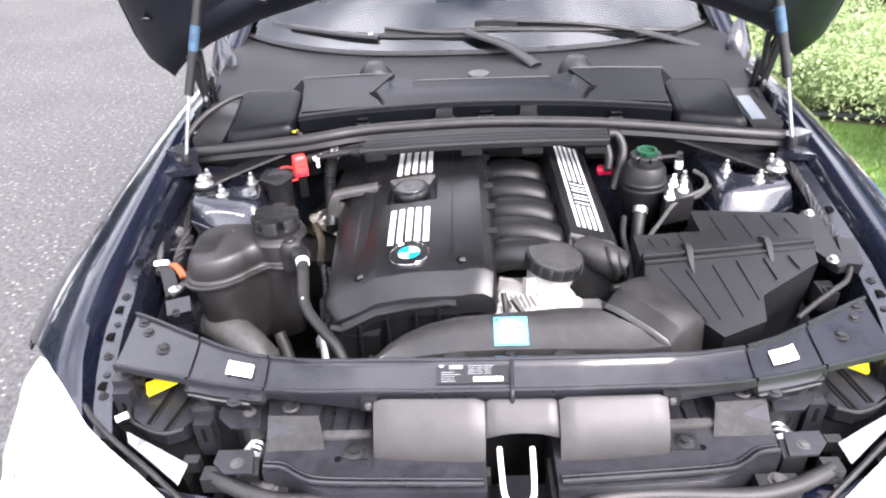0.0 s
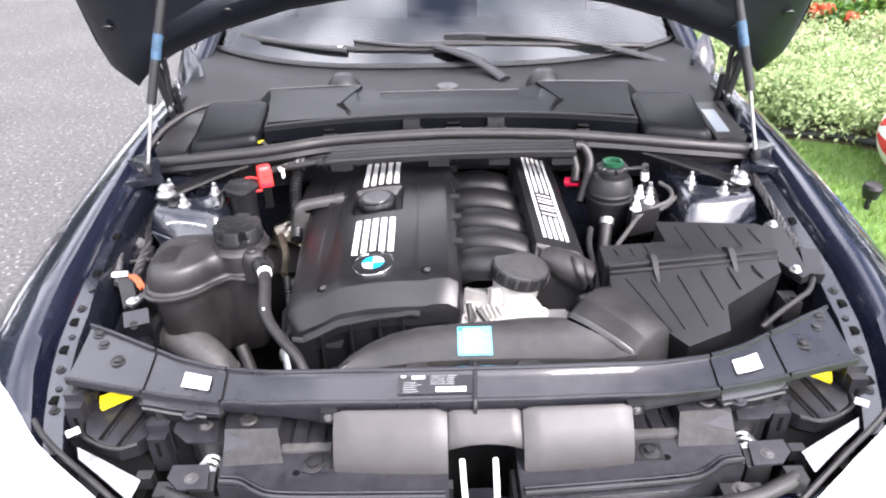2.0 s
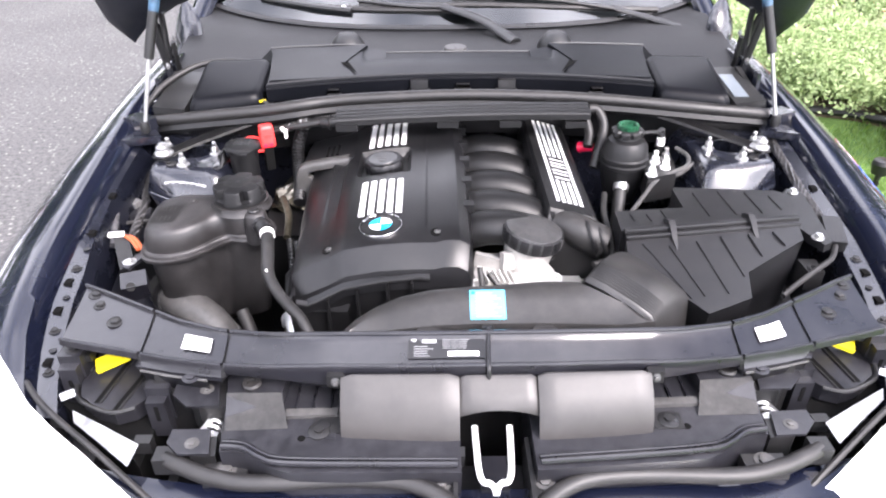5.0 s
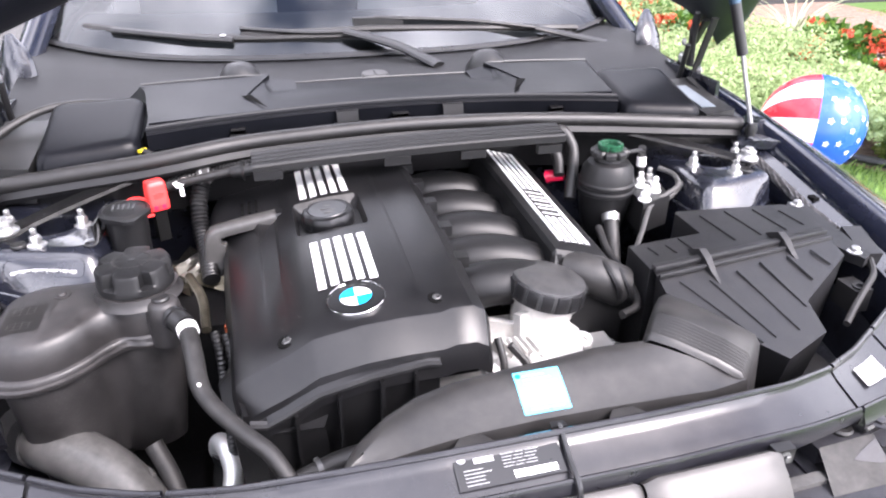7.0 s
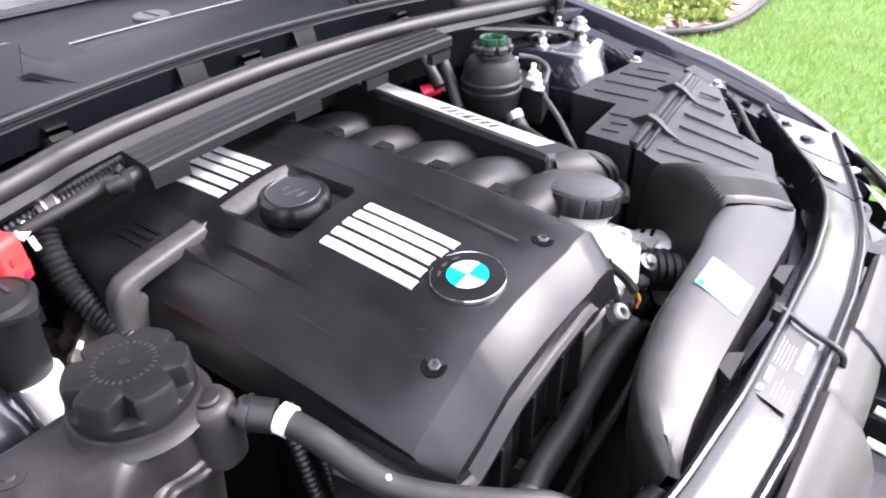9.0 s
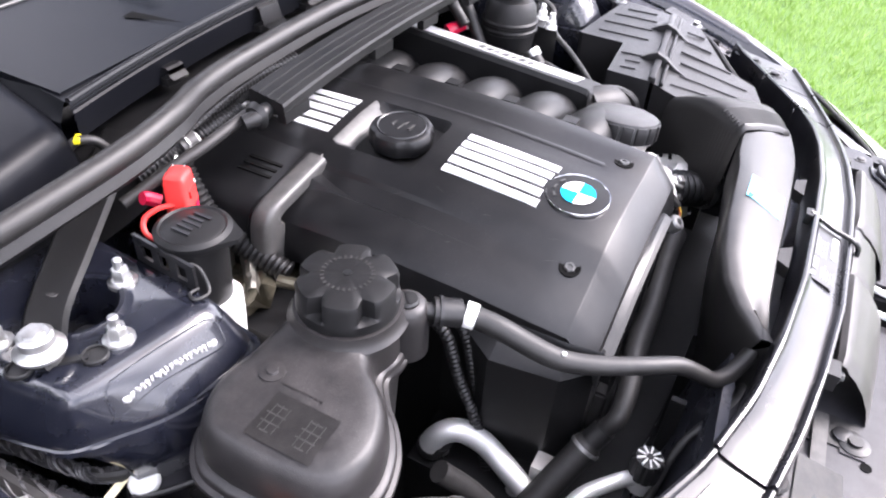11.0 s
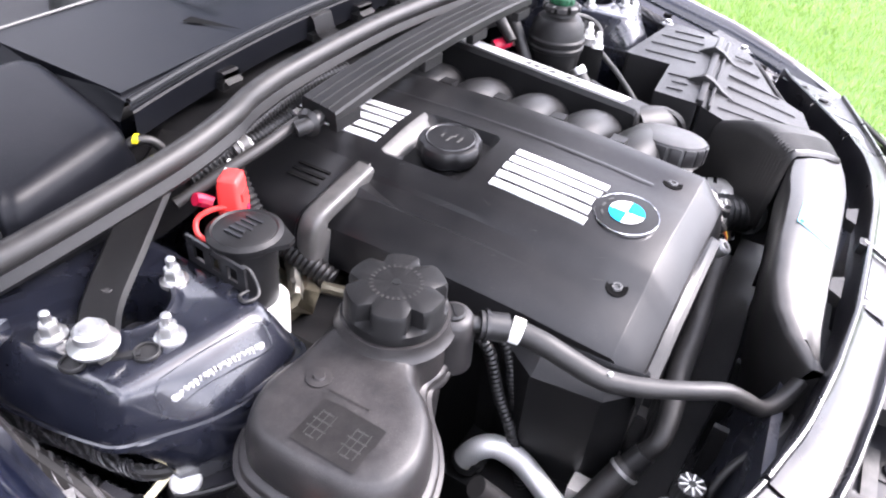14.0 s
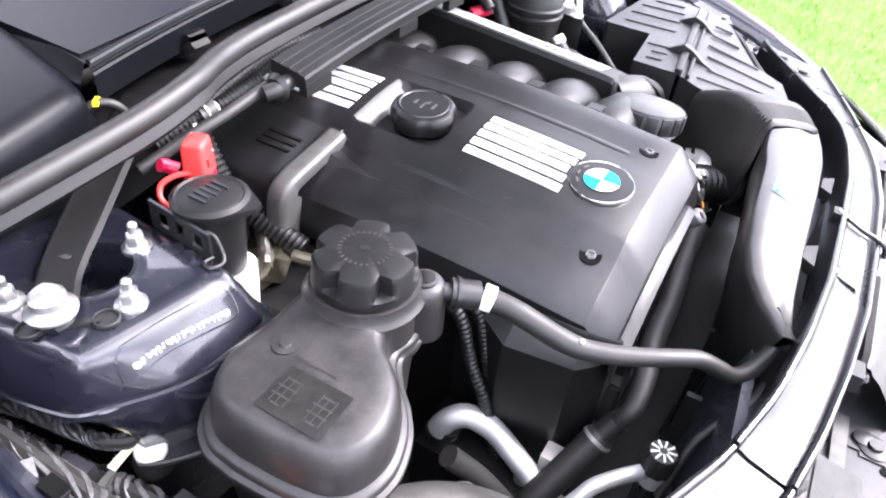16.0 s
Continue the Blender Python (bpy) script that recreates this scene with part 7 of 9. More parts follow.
for s in (-1, 1):
    bm = bm_new()
    prism(bm, both([(0.050, 0.700), (0.275, 0.704), (0.300, 0.712), (0.330, 0.733), (0.348, 0.740), (0.376, 0.742), (0.396, 0.90), (0.050, 0.90)], s), 0.60, 0.716)
    part("tray_floor", bevel(bm, 0.004, 2), TRAY, tray, angle=40)
    for d, z, r in ((0.0, 0.721, 0.0042), (0.011, 0.7175, 0.0028)):
        bm = bm_new()
        tube(bm, [(FX + s * x, y + d + fy(s * x), z) for x, y in ((0.374, 0.747), (0.344, 0.743), (0.318, 0.727), (0.288, 0.717), (0.20, 0.713), (0.055, 0.710))], r, 8, 8)
        part("tray_rim", bm, SLAM, tray, "rolled rim of the tray")
    bm = bm_new()
    prism(bm, both([(0.383, 0.828), (0.304, 0.827), (0.300, 0.885), (0.340, 0.90), (0.394, 0.90)], s), 0.70, lambda x, y: 0.737 + 0.06 * (y - 0.83))
    part("step", bevel(bm, 0.005, 2), TRAY, tray)
    # lighter grey than the floor: sky light on the slope is painted in
    bm = bm_new()
    lo, hi = both([(0.377, 0.778), (0.290, 0.781)], s), both([(0.383, 0.829), (0.304, 0.828)], s)
    ring = [bm.verts.new((x, y, 0.7165)) for x, y in lo] + [bm.verts.new((x, y, 0.7395)) for x, y in hi[::-1]]
    bm.faces.new(ring)
    bmesh.ops.solidify(bm, geom=bm.faces[:], thickness=-0.003)
    slope = part("step_plate", bm, GREYEDGE, tray, "sloping plate, sky light put into its lighter grey")
    # flat darker triangle on the plate paints the shade of a recess
    bm = bm_new()
    bm.faces.new([bm.verts.new((x, y, 0.7165 + 0.023 * k + 0.0012)) for (x, y), k in zip(both([(0.3815, 0.824), (0.336, 0.808), (0.379, 0.795)], s), (0.90, 0.58, 0.32))])
    part("wedge_shade", bm, TRAY, slope, "flat darker wedge, painted shade of a recess")
    bm = bm_new()
    prism(bm, both([(0.297, 0.799), (0.222, 0.800), (0.222, 0.814), (0.297, 0.813)], s), 0.712, 0.7225)
    part("cross_bar", bevel(bm, 0.002), GREYEDGE, tray)
    for k in range(3):
        bm = bm_new()
        x = FX + s * (0.235 + 0.025 * k)
        box(bm, x - 0.0015, x + 0.0015, 0.815 + fy(x), 0.868 + fy(x), 0.714, 0.7195)
        part("tray_rib", bm, SLAM, tray)
    bm = bm_new()
    lathe(bm, (FX + s * 0.350, 0.846 + fy(s * 0.35), 0.7385), [(0.0135, 0), (0.0145, 0.004), (0.0125, 0.0068), (0.0070, 0.0064), (0.0065, 0.002), (0.001, 0.0015)], 24)
    part("grommet", bm, RUBBER, tray, "black rubber ring grommet")
    # near-black disc on the floor draws the shade of a drain hole
    bm = bm_new()
    lathe(bm, (FX + s * 0.268, 0.762 + fy(s * 0.268), 0.7162), [(0.0052, 0), (0.0055, 0.0008)], 14)
    part("drain_hole", bm, VOID, tray)
    bm = bm_new()
    lathe(bm, (FX + s * 0.245, 0.774 + fy(s * 0.245), 0.716), [(0.015, 0), (0.0155, 0.003), (0.012, 0.0045), (0.007, 0.0045), (0.007, 0.008), (0.0005, 0.008)], 22)
    part("boss", bm, BLACK, tray, "black screw boss")
    bm = bm_new()
    prism(bm, both([(0.262, 0.786), (0.222, 0.790), (0.222, 0.760), (0.262, 0.763)], s), 0.710, 0.7178)
    part("boss_pad", bevel(bm, 0.0015), TRAY, tray)

# ---- bonnet latch ----
latch = thing("bonnet_latch", (0.016, 0.72, 0.64), "bright metal latch hook in a dark recess", "latch")
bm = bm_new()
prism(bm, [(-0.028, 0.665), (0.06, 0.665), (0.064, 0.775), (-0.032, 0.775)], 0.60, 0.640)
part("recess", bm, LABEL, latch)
bm = bm_new()
for x in (-0.036, 0.066):
    box(bm, x - 0.003, x + 0.003, 0.66, 0.775, 0.62, 0.698)
box(bm, -0.036, 0.066, 0.658, 0.664, 0.64, 0.690)
part("frame", bevel(bm, 0.0015), BLACK, latch)
bm = bm_new()
tube(bm, [(-0.008, 0.768, 0.728), (-0.007, 0.735, 0.722), (-0.005, 0.702, 0.714), (0.0, 0.690, 0.710), (0.008, 0.688, 0.709), (0.014, 0.682, 0.707), (0.016, 0.674, 0.704)], 0.0042, 10, 6)
tube(bm, [(0.040, 0.768, 0.728), (0.039, 0.735, 0.722), (0.037, 0.702, 0.714), (0.032, 0.690, 0.710), (0.024, 0.688, 0.709), (0.018, 0.682, 0.707), (0.016, 0.674, 0.704)], 0.0042, 10, 6)
part("hook", bm, WHITE, latch, "bright plated wire hook")
part("spring_plate", bbox(-0.001, 0.036, 0.700, 0.758, 0.668, 0.680, 0.003), SLAM, latch)
for x in (-0.054, 0.083):
    part("side_tab", bbox(x - 0.018, x + 0.018, 0.68, 0.728, 0.665, 0.690, 0.004), BLACK, latch)
    bolt("plug", (x, 0.704, 0.690), latch, GREYEDGE, 0.010, 0.009, False, label="grey plastic plug")
bm = bm_new()
box(bm, -0.034, 0.064, 0.668, 0.674, 0.690, 0.695)
part("striker_bar", bevel(bm, 0.001), GREYEDGE, latch)

# ---- bonnet seal ----
fseal = thing("bonnet_seal", (0.015, 0.70, 0.68), "thick black rubber bonnet seal along the bumper", "rubber seal")
bm = bm_new()
half = [(0.0, 0.632, 0.686), (0.03, 0.645, 0.688), (0.0545, 0.667, 0.690), (0.0925, 0.694, 0.692), (0.1335, 0.708, 0.692), (0.2055, 0.713, 0.691), (0.3235, 0.710, 0.690), (0.385, 0.722, 0.690), (0.43, 0.741, 0.690), (0.455, 0.755, 0.688)]
tube(bm, [(0.019 - x, y, z) for x, y, z in half[::-1]] + [(0.019 + x, y, z) for x, y, z in half[1:]], 0.0115, 12, 8)
part("seal_tube", bm, SEAL, fseal)
for s in (-1, 1):
    x, y, z = half[-1]
    bolt("plug", (FX + s * 0.371, 0.738, 0.684), fseal, GREYEDGE, 0.0115, 0.009, False, label="grey plastic plug")
    part("plug_ledge", bbox(FX + s * 0.371 - 0.03, FX + s * 0.371 + 0.03, 0.722, 0.752, 0.665, 0.684, 0.004), BLACK, fseal)
    part("seal_end", bbox(0.019 + s * x - 0.014, 0.019 + s * x + 0.014, y - 0.012, y + 0.014, z - 0.018, z + 0.010, 0.005, 2), BLACK, fseal)

# ---- bumper and grille ----
bm = bm_new()
rows = []
for x in steps(-0.80, 0.80, 40):
    a = abs(x)
    yf = 0.46 + 0.32 * (a / 0.80) ** 2.4
    top = 0.640 - 0.03 * (a / 0.8)
    rows.append([(x, yf + 0.245 - 0.14 * (a / 0.8) ** 2, 0.676 - 0.04 * (a / 0.8) ** 2), (x, yf + 0.20 - 0.13 * (a / 0.8) ** 2, 0.674 - 0.04 * (a / 0.8) ** 2), (x, yf + 0.10 - 0.06 * (a / .8) ** 2, top + 0.012), (x, yf + 0.03, top - 0.02), (x, yf, 0.56), (x, yf - 0.01, 0.42), (x, yf + 0.03, 0.24), (x, yf + 0.2, 0.20)])
grid(bm, rows)
bumper = part("bumper", bm, PAINT, car, "dark blue front bumper", angle=50)
for s in (-1, 1):
    bm = bm_new()
    prism(bm, [(0.015 + s * 0.05, 0.60), (0.015 + s * 0.10, 0.655), (0.015 + s * 0.30, 0.672), (0.015 + s * 0.33, 0.66), (0.015 + s * 0.28, 0.60)], 0.63, 0.668)
    part("grille_surround", bevel(bm, 0.006, 3), CHROME, bumper, "chrome grille surround")

# ---- head lamps ----
for s in (-1, 1):
    lamp = thing("head_lamp", (s * 0.62, 0.78, 0.60), "large head lamp with a milky pale lens", "head lamp", "head lamps")
    inner = [(0.880, 1.085, 0.640), (0.840, 1.040, 0.690), (0.790, 0.990, 0.722), (0.735, 0.930, 0.722), (0.690, 0.880, 0.708), (0.660, 0.848, 0.704), (0.61, 0.808, 0.697), (0.55, 0.765, 0.690), (0.49, 0.722, 0.677), (0.44, 0.688, 0.660), (0.40, 0.66, 0.640)]
    outer = [(0.90, 1.07, 0.58), (0.90, 1.03, 0.58), (0.893, 0.99, 0.585), (0.88, 0.93, 0.59), (0.85, 0.86, 0.585), (0.82, 0.79, 0.58), (0.77, 0.73, 0.575), (0.70, 0.64, 0.565), (0.61, 0.565, 0.56), (0.50, 0.52, 0.56), (0.40, 0.50, 0.565)]
    bm = bm_new()
    rows = []
    for a, b in zip(inner, outer):
        A, B = Vector(a), Vector(b)
        r = []
        for k in steps(0, 1, 7):
            p = A.lerp(B, k) + Vector((0.02, -0.02, 0.004)) * math.sin(math.pi * k) * 0.6
            r.append((s * p.x, p.y, p.z))
        rows.append(r)
    grid(bm, rows)
    bmesh.ops.recalc_face_normals(bm, faces=bm.faces)
    bmesh.ops.subdivide_edges(bm, edges=bm.edges[:], cuts=1, smooth=1.0, use_grid_fill=True)
    part("lens", bm, LENS, lamp, angle=80)
    bm = bm_new()
    tube(bm, [(s * (x - 0.008), y + 0.010, z + 0.001) for x, y, z in inner[4:]], 0.0045, 8, 5)
    part("lens_seal", bm, RUBBER, lamp)
    bm = bm_new()
    grid(bm, [[(s * x, y, 0.688), (s * x2, y2, 0.692)] for x, y, x2, y2 in ((0.589, 0.826, 0.598, 0.846), (0.535, 0.785, 0.543, 0.816), (0.480, 0.742, 0.476, 0.778))])
    bmesh.ops.solidify(bm, geom=bm.faces[:], thickness=0.003)
    part("bright_rim", bm, LAMPWHITE, lamp, "bright inner lamp rim")
    part("white_tab", bbox(-0.010, 0.010, -0.006, 0.006, 0, 0.005, 0.002, 2, pose(s * 0.612, 0.868, 0.70, 0, 0, -35 * s)), LAMPWHITE, lamp)
    # near-black puts the shade of the lamp's hollow into colour
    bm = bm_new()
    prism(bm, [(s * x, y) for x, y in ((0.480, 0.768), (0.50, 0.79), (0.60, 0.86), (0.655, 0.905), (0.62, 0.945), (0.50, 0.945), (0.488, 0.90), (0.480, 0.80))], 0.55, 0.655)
    part("housing", bevel(bm, 0.006, 2), VOID, lamp, "lamp housing, near-black for the shade inside")
    back = [(0.601, 0.880), (0.612, 0.912), (0.597, 0.945), (0.581, 0.973), (0.527, 0.972), (0.492, 0.880), (0.512, 0.856), (0.537, 0.846), (0.570, 0.858)]
    bm = bm_new()
    prism(bm, [(s * x, y) for x, y in back], 0.66, lambda x, y: 0.687 + 0.05 * (y - 0.85))
    panel = part("back_panel", bevel(bm, 0.002), TRAY, lamp, "grooved back of the lamp", angle=20)
    # flat near-black strips paint the shade of two grooves
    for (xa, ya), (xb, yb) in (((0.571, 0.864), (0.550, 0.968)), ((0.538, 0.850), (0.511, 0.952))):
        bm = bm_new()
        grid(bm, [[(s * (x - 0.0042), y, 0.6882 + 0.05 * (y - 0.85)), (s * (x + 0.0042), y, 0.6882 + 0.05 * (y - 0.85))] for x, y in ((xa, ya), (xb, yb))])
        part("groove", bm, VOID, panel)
        bm = bm_new()
        tube(bm, [(s * (x - 0.0062), y, 0.6885 + 0.05 * (y - 0.85)) for x, y in ((xa, ya), (xb, yb))], 0.002, 6, 1)
        part("groove_edge", bm, BLACK, panel)
    bm = bm_new()
    tube(bm, [(s * x, y, 0.690) for x, y in ((0.604, 0.945), (0.616, 0.912), (0.604, 0.876), (0.572, 0.854), (0.537, 0.842), (0.508, 0.852))], 0.0038, 8, 6)
    part("housing_rim", bm, BLACK, lamp)
    part("yellow_tab", bbox(-0.026, 0.026, -0.013, 0.013, -0.003, 0.004, 0.003, 2, pose(s * 0.570, 0.940, 0.708, 12, 14 * s, -20 * s)), YELLOW, lamp, "yellow lamp service tab")
    for x, y, z, w, d in ((0.624, 0.934, 0.735, 0.017, 0.016), (0.472, 0.878, 0.722, 0.018, 0.020)):
        br = part("mount", bbox(s * x - w, s * x + w, y - d, y + d, 0.66, z, 0.005, 2), TRAY, lamp, "black lamp mounting")
        bolt("fixing", (s * x, y + 0.004, z), br, BLACK, 0.010, 0.009, False)
        part("mount_front", bbox(s * x - w * 0.8, s * x + w * 0.8, y - d - 0.016, y - d + 0.002, 0.64, z - 0.014, 0.003, 2), TRAY, br)
        # thin near-black box draws the shade of a slot
        bm = bm_new()
        box(bm, s * x - 0.003, s * x + 0.003, y - d - 0.0172, y - d - 0.0158, 0.672, 0.70)
        part("slit", bm, VOID, br)
        part("mount_wing", bbox(s * x - w * 1.5, s * x + w * 1.5, y - d * 0.2, y + d * 1.1, z - 0.022, z - 0.009, 0.003), BLACK, br)
    part("housing_floor", bbox(min(s * 0.585, s * 0.74), max(s * 0.585, s * 0.74), 0.745, 0.90, 0.545, 0.60, 0.006), BLACK, lamp)
    part("small_clip", bbox(s * 0.475 - 0.012, s * 0.475 + 0.012, 0.782, 0.798, 0.668, 0.69, 0.003), BLACK, lamp)

    shift(lamp, *((0.028, 0.022) if s > 0 else (-0.004, 0.0)))

    # latch brackets with a bright spring between them
    lb = thing("latch_bracket", (s * 0.405, 0.83, 0.62), "pair of black latch plates with a bright spring", "latch bracket", "latch brackets")
    for name, ring, z in (("rear_plate", [(0.469, 0.873), (0.407, 0.878), (0.394, 0.820), (0.441, 0.819), (0.467, 0.843)], 0.724), ("front_plate", [(0.457, 0.794), (0.403, 0.794), (0.394, 0.749), (0.437, 0.749), (0.458, 0.770)], 0.704)):
        bm = bm_new()
        prism(bm, both(ring, s), z - 0.004, z)
        part(name, bevel(bm, 0.0015), TRAY, lb)
        bm = bm_new()
        prism(bm, both([(0.415 + (x - 0.43) * 0.8, y) for x, y in ring], s), z - 0.06, z - 0.0045)
        part("support", bm, BLACK, lb)
    bolt("screw", (FX + s * 0.420, 0.853 + fy(s * 0.42), 0.724), lb, GREYEDGE, 0.0075, 0.006, False)
    bolt("screw", (FX + s * 0.422, 0.768 + fy(s * 0.42), 0.704), lb, GREYEDGE, 0.0075, 0.006, False)
    # near-black block under the plates puts the well's shade into colour
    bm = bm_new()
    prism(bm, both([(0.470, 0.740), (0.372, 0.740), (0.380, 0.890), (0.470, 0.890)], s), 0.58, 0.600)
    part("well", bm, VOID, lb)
    x0 = FX + s * 0.404
    bm = bm_new()
    coil = [(x0 + 0.010 * math.cos(a), 0.790 + fy(x0) + 0.0030 * a / 1.6, 0.688 + 0.010 * math.sin(a)) for a in steps(0, 19, 60)]
    tube(bm, coil, 0.0035, 6, 1)
    part("spring", bm, ZINC, lb, "bright steel spring")
    part("spring_lever", bbox(-0.004, 0.004, -0.018, 0.018, -0.003, 0.003, 0.001, 1, pose(x0 + s * 0.012, 0.806 + fy(x0), 0.694, 0, 25, s * 20)), ZINC, lb)
    part("spring_anchor", bbox(x0 - 0.012, x0 + 0.012, 0.784 + fy(x0), 0.792 + fy(x0), 0.66, 0.700, 0.003), ZINC, lb)

# ---- coolant tank ----
tank = thing("coolant_tank", (-0.47, 1.22, 0.58), "dusty black coolant expansion tank with a large screw cap", "coolant tank")
TO = [(-0.588, 1.230), (-0.584, 1.258), (-0.568, 1.278), (-0.540, 1.289), (-0.500, 1.287), (-0.445, 1.284), (-0.405, 1.270), (-0.377, 1.242), (-0.373, 1.212), (-0.392, 1.192), (-0.420, 1.185), (-0.443, 1.189), (-0.462, 1.177), (-0.478, 1.158), (-0.500, 1.141), (-0.532, 1.131), (-0.562, 1.137), (-0.579, 1.155), (-0.586, 1.190)]
TP = [(p.x, p.y) for p in smooth_path([(x, y, 0) for x, y in TO + TO[:1]], 4)[:-1]]
TC = (-0.49, 1.222)


def tank_drop(x):
    return 0.006 * max(0, (-0.43 - x) / 0.14)


def tank_ring(s, z, k=1.0):
    out = []
    for x, y in TP:
        d = Vector((x - TC[0], y - TC[1], 0))
        d *= 1 - (1 - s) * 0.11 / max(d.length, 0.02)
        out.append((TC[0] + d.x, TC[1] + d.y, z - k * tank_drop(TC[0] + d.x)))
    return out


bm = bm_new()
grid(bm, [tank_ring(1.0, 0.789), tank_ring(1.0, 0.798), tank_ring(0.985, 0.811), tank_ring(0.955, 0.821), tank_ring(0.915, 0.8275), tank_ring(0.865, 0.830), tank_ring(0.72, 0.8318)], True, False, True)
part("upper_shell", bm, TANK, tank, angle=45)
bm = bm_new()
grid(bm, [tank_ring(0.98, 0.772), tank_ring(1.10, 0.773), tank_ring(1.115, 0.776), tank_ring(1.11, 0.7795), tank_ring(1.07, 0.781), tank_ring(1.065, 0.786), tank_ring(1.05, 0.788), tank_ring(0.995, 0.7895)], True)
part("seam", bm, TANK, tank, "moulded seam flange", angle=50)
bm = bm_new()
grid(bm, [tank_ring(0.98, 0.778), tank_ring(0.96, 0.74, 0.4), tank_ring(0.90, 0.66, 0), tank_ring(0.82, 0.60, 0), tank_ring(0.5, 0.585, 0)], True, False, True)
part("lower_shell", bm, TANK_LOW, tank, "scuffed lower shell", angle=45)
CC = Vector((-0.418, 1.235, -0.004))
bm = bm_new()
lathe(bm, CC, [(0.0560, 0.831), (0.0535, 0.834), (0.0515, 0.838), (0.0500, 0.8445), (0.044, 0.845)], 40)
part("neck", bm, TANK, tank)
bm = bm_new()
prof = [(0.0445, 0.843), (0.0470, 0.846), (0.0470, 0.855), (0.0460, 0.857), (0.0460, 0.871), (0.0440, 0.875), (0.034, 0.8775), (0.002, 0.878)]
rows = []
for i, (r, z) in enumerate(prof):
    row = []
    for k in range(72):
        a = 2 * math.pi * k / 72
        dent = (0.24 if 2 < i < 6 else 0.18 if i == 6 else 0.0) * max(0, math.cos(a * 6 + 0.5)) ** 3
        row.append((CC.x + r * (1 - dent) * math.cos(a), CC.y + r * (1 - dent) * math.sin(a), CC.z + z))
    rows.append(row)
grid(bm, rows, True, False, True)
cap = part("screw_cap", bm, COVER_DARK, tank, "black screw cap with moulded finger grips", angle=30)
for k in range(28):
    a = 2 * math.pi * k / 28
    bm = bm_new()
    box(bm, 0.0205, 0.0240, -0.0010, 0.0010, 0.8772, 0.8782, Matrix.Translation(CC) @ pose(0, 0, 0, 0, 0, math.degrees(a)))
    part("cap_mark", bm, TANKMARK, cap)
bm = bm_new()
lathe(bm, (CC.x, CC.y, CC.z + 0.8776), [(0.004, 0), (0.004, 0.001)], 12)
part("cap_dot", bm, LABEL, cap)
# side lobe, vent plug, level gauge
bm = bm_new()
lathe(bm, (-0.385, 1.193, 0.0), [(0.022, 0.775), (0.0215, 0.815), (0.020, 0.829), (0.0165, 0.8345), (0.009, 0.836)], 24)
part("outlet_lobe", bm, TANK, tank, angle=60)
bm = bm_new()
lathe(bm, (-0.386, 1.192, 0.834), [(0.011, 0), (0.011, 0.004), (0.0095, 0.006)], 18)
plug = part("vent_plug", bm, BLACK, tank, "black slotted vent screw")
bm = bm_new()
box(bm, -0.008, 0.008, -0.0012, 0.0012, 0.0055, 0.0068, pose(-0.386, 1.192, 0.834, 0, 0, 40))
part("slot", bm, LABEL, plug)
bm = bm_new()
lathe(bm, (-0.511, 1.247, 0.8285), [(0.011, 0), (0.011, 0.001), (0.0055, 0.0015), (0.0045, 0.0035), (0.002, 0.0035)], 20)
part("level_button", bm, TANK, tank)


def tank_patch(x0, x1, y0, y1, lift):
    bm = bm_new()
    grid(bm, [[(x, y, 0.8318 - tank_drop(x) + lift) for x in (x0, x1)] for y in (y0, y1)])
    bmesh.ops.solidify(bm, geom=bm.faces[:], thickness=0.0012)
    return bm


part("marking_panel", tank_patch(-0.568, -0.524, 1.170, 1.230, 0.0004), TANKMARK, tank, "dark moulded level marking")
for yc in (1.217, 1.184):
    for dx, w in ((-0.014, 0.004), (-0.006, 0.009), (0.002, 0.009), (0.010, 0.005)):
        part("marking_bar", tank_patch(-0.546 + dx - 0.0008, -0.546 + dx + 0.0008, yc - w, yc + w, 0.0013), GREYEDGE, tank)
    for dy in (-0.007, 0.0, 0.006):
        part("marking_bar", tank_patch(-0.560, -0.534, yc + dy - 0.0005, yc + dy + 0.0005, 0.0011), GREYEDGE, tank)
for k in range(8):
    part("marking_bar", tank_patch(-0.517, -0.5155, 1.228 - 0.005 * k, 1.2312 - 0.005 * k, 0.0008), TANKMARK, tank)
# coolant hose
hose = thing("coolant_hose", (-0.35, 1.13, 0.70), "black rubber coolant hose with a white clamp band", "hose")
HP = [(-0.354, 1.142, 0.817), (-0.349, 1.115, 0.811), (-0.345, 1.090, 0.802), (-0.342, 1.068, 0.795), (-0.335, 1.046, 0.789), (-0.318, 1.015, 0.785), (-0.293, 0.980, 0.781), (-0.270, 0.953, 0.775), (-0.256, 0.932, 0.762), (-0.247, 0.918, 0.752), (-0.232, 0.906, 0.750), (-0.212, 0.896, 0.757), (-0.198, 0.890, 0.765)]
bm = bm_new()
tube(bm, HP, lambda t: lerp_table([(0, 0.0112), (0.25, 0.0110), (0.45, 0.0092), (1, 0.0086)], t), 16, 6)
part("hose_body", bm, RUBBER, hose)
bm = bm_new()
tube(bm, [Vector((-0.384, 1.190, 0.825)), Vector((-0.354, 1.144, 0.8175))], 0.0085, 14, 1)
part("spigot", bm, BLACK, hose)
bm = bm_new()
tube(bm, [Vector((-0.3725, 1.172, 0.8222)), Vector((-0.3575, 1.150, 0.8185))], 0.0138, 16, 1)
con = part("quick_connector", bm, BLACK, hose)
bm = bm_new()
tube(bm, [Vector((-0.3700, 1.168, 0.8215)), Vector((-0.3680, 1.165, 0.821))], 0.0158, 16, 1)
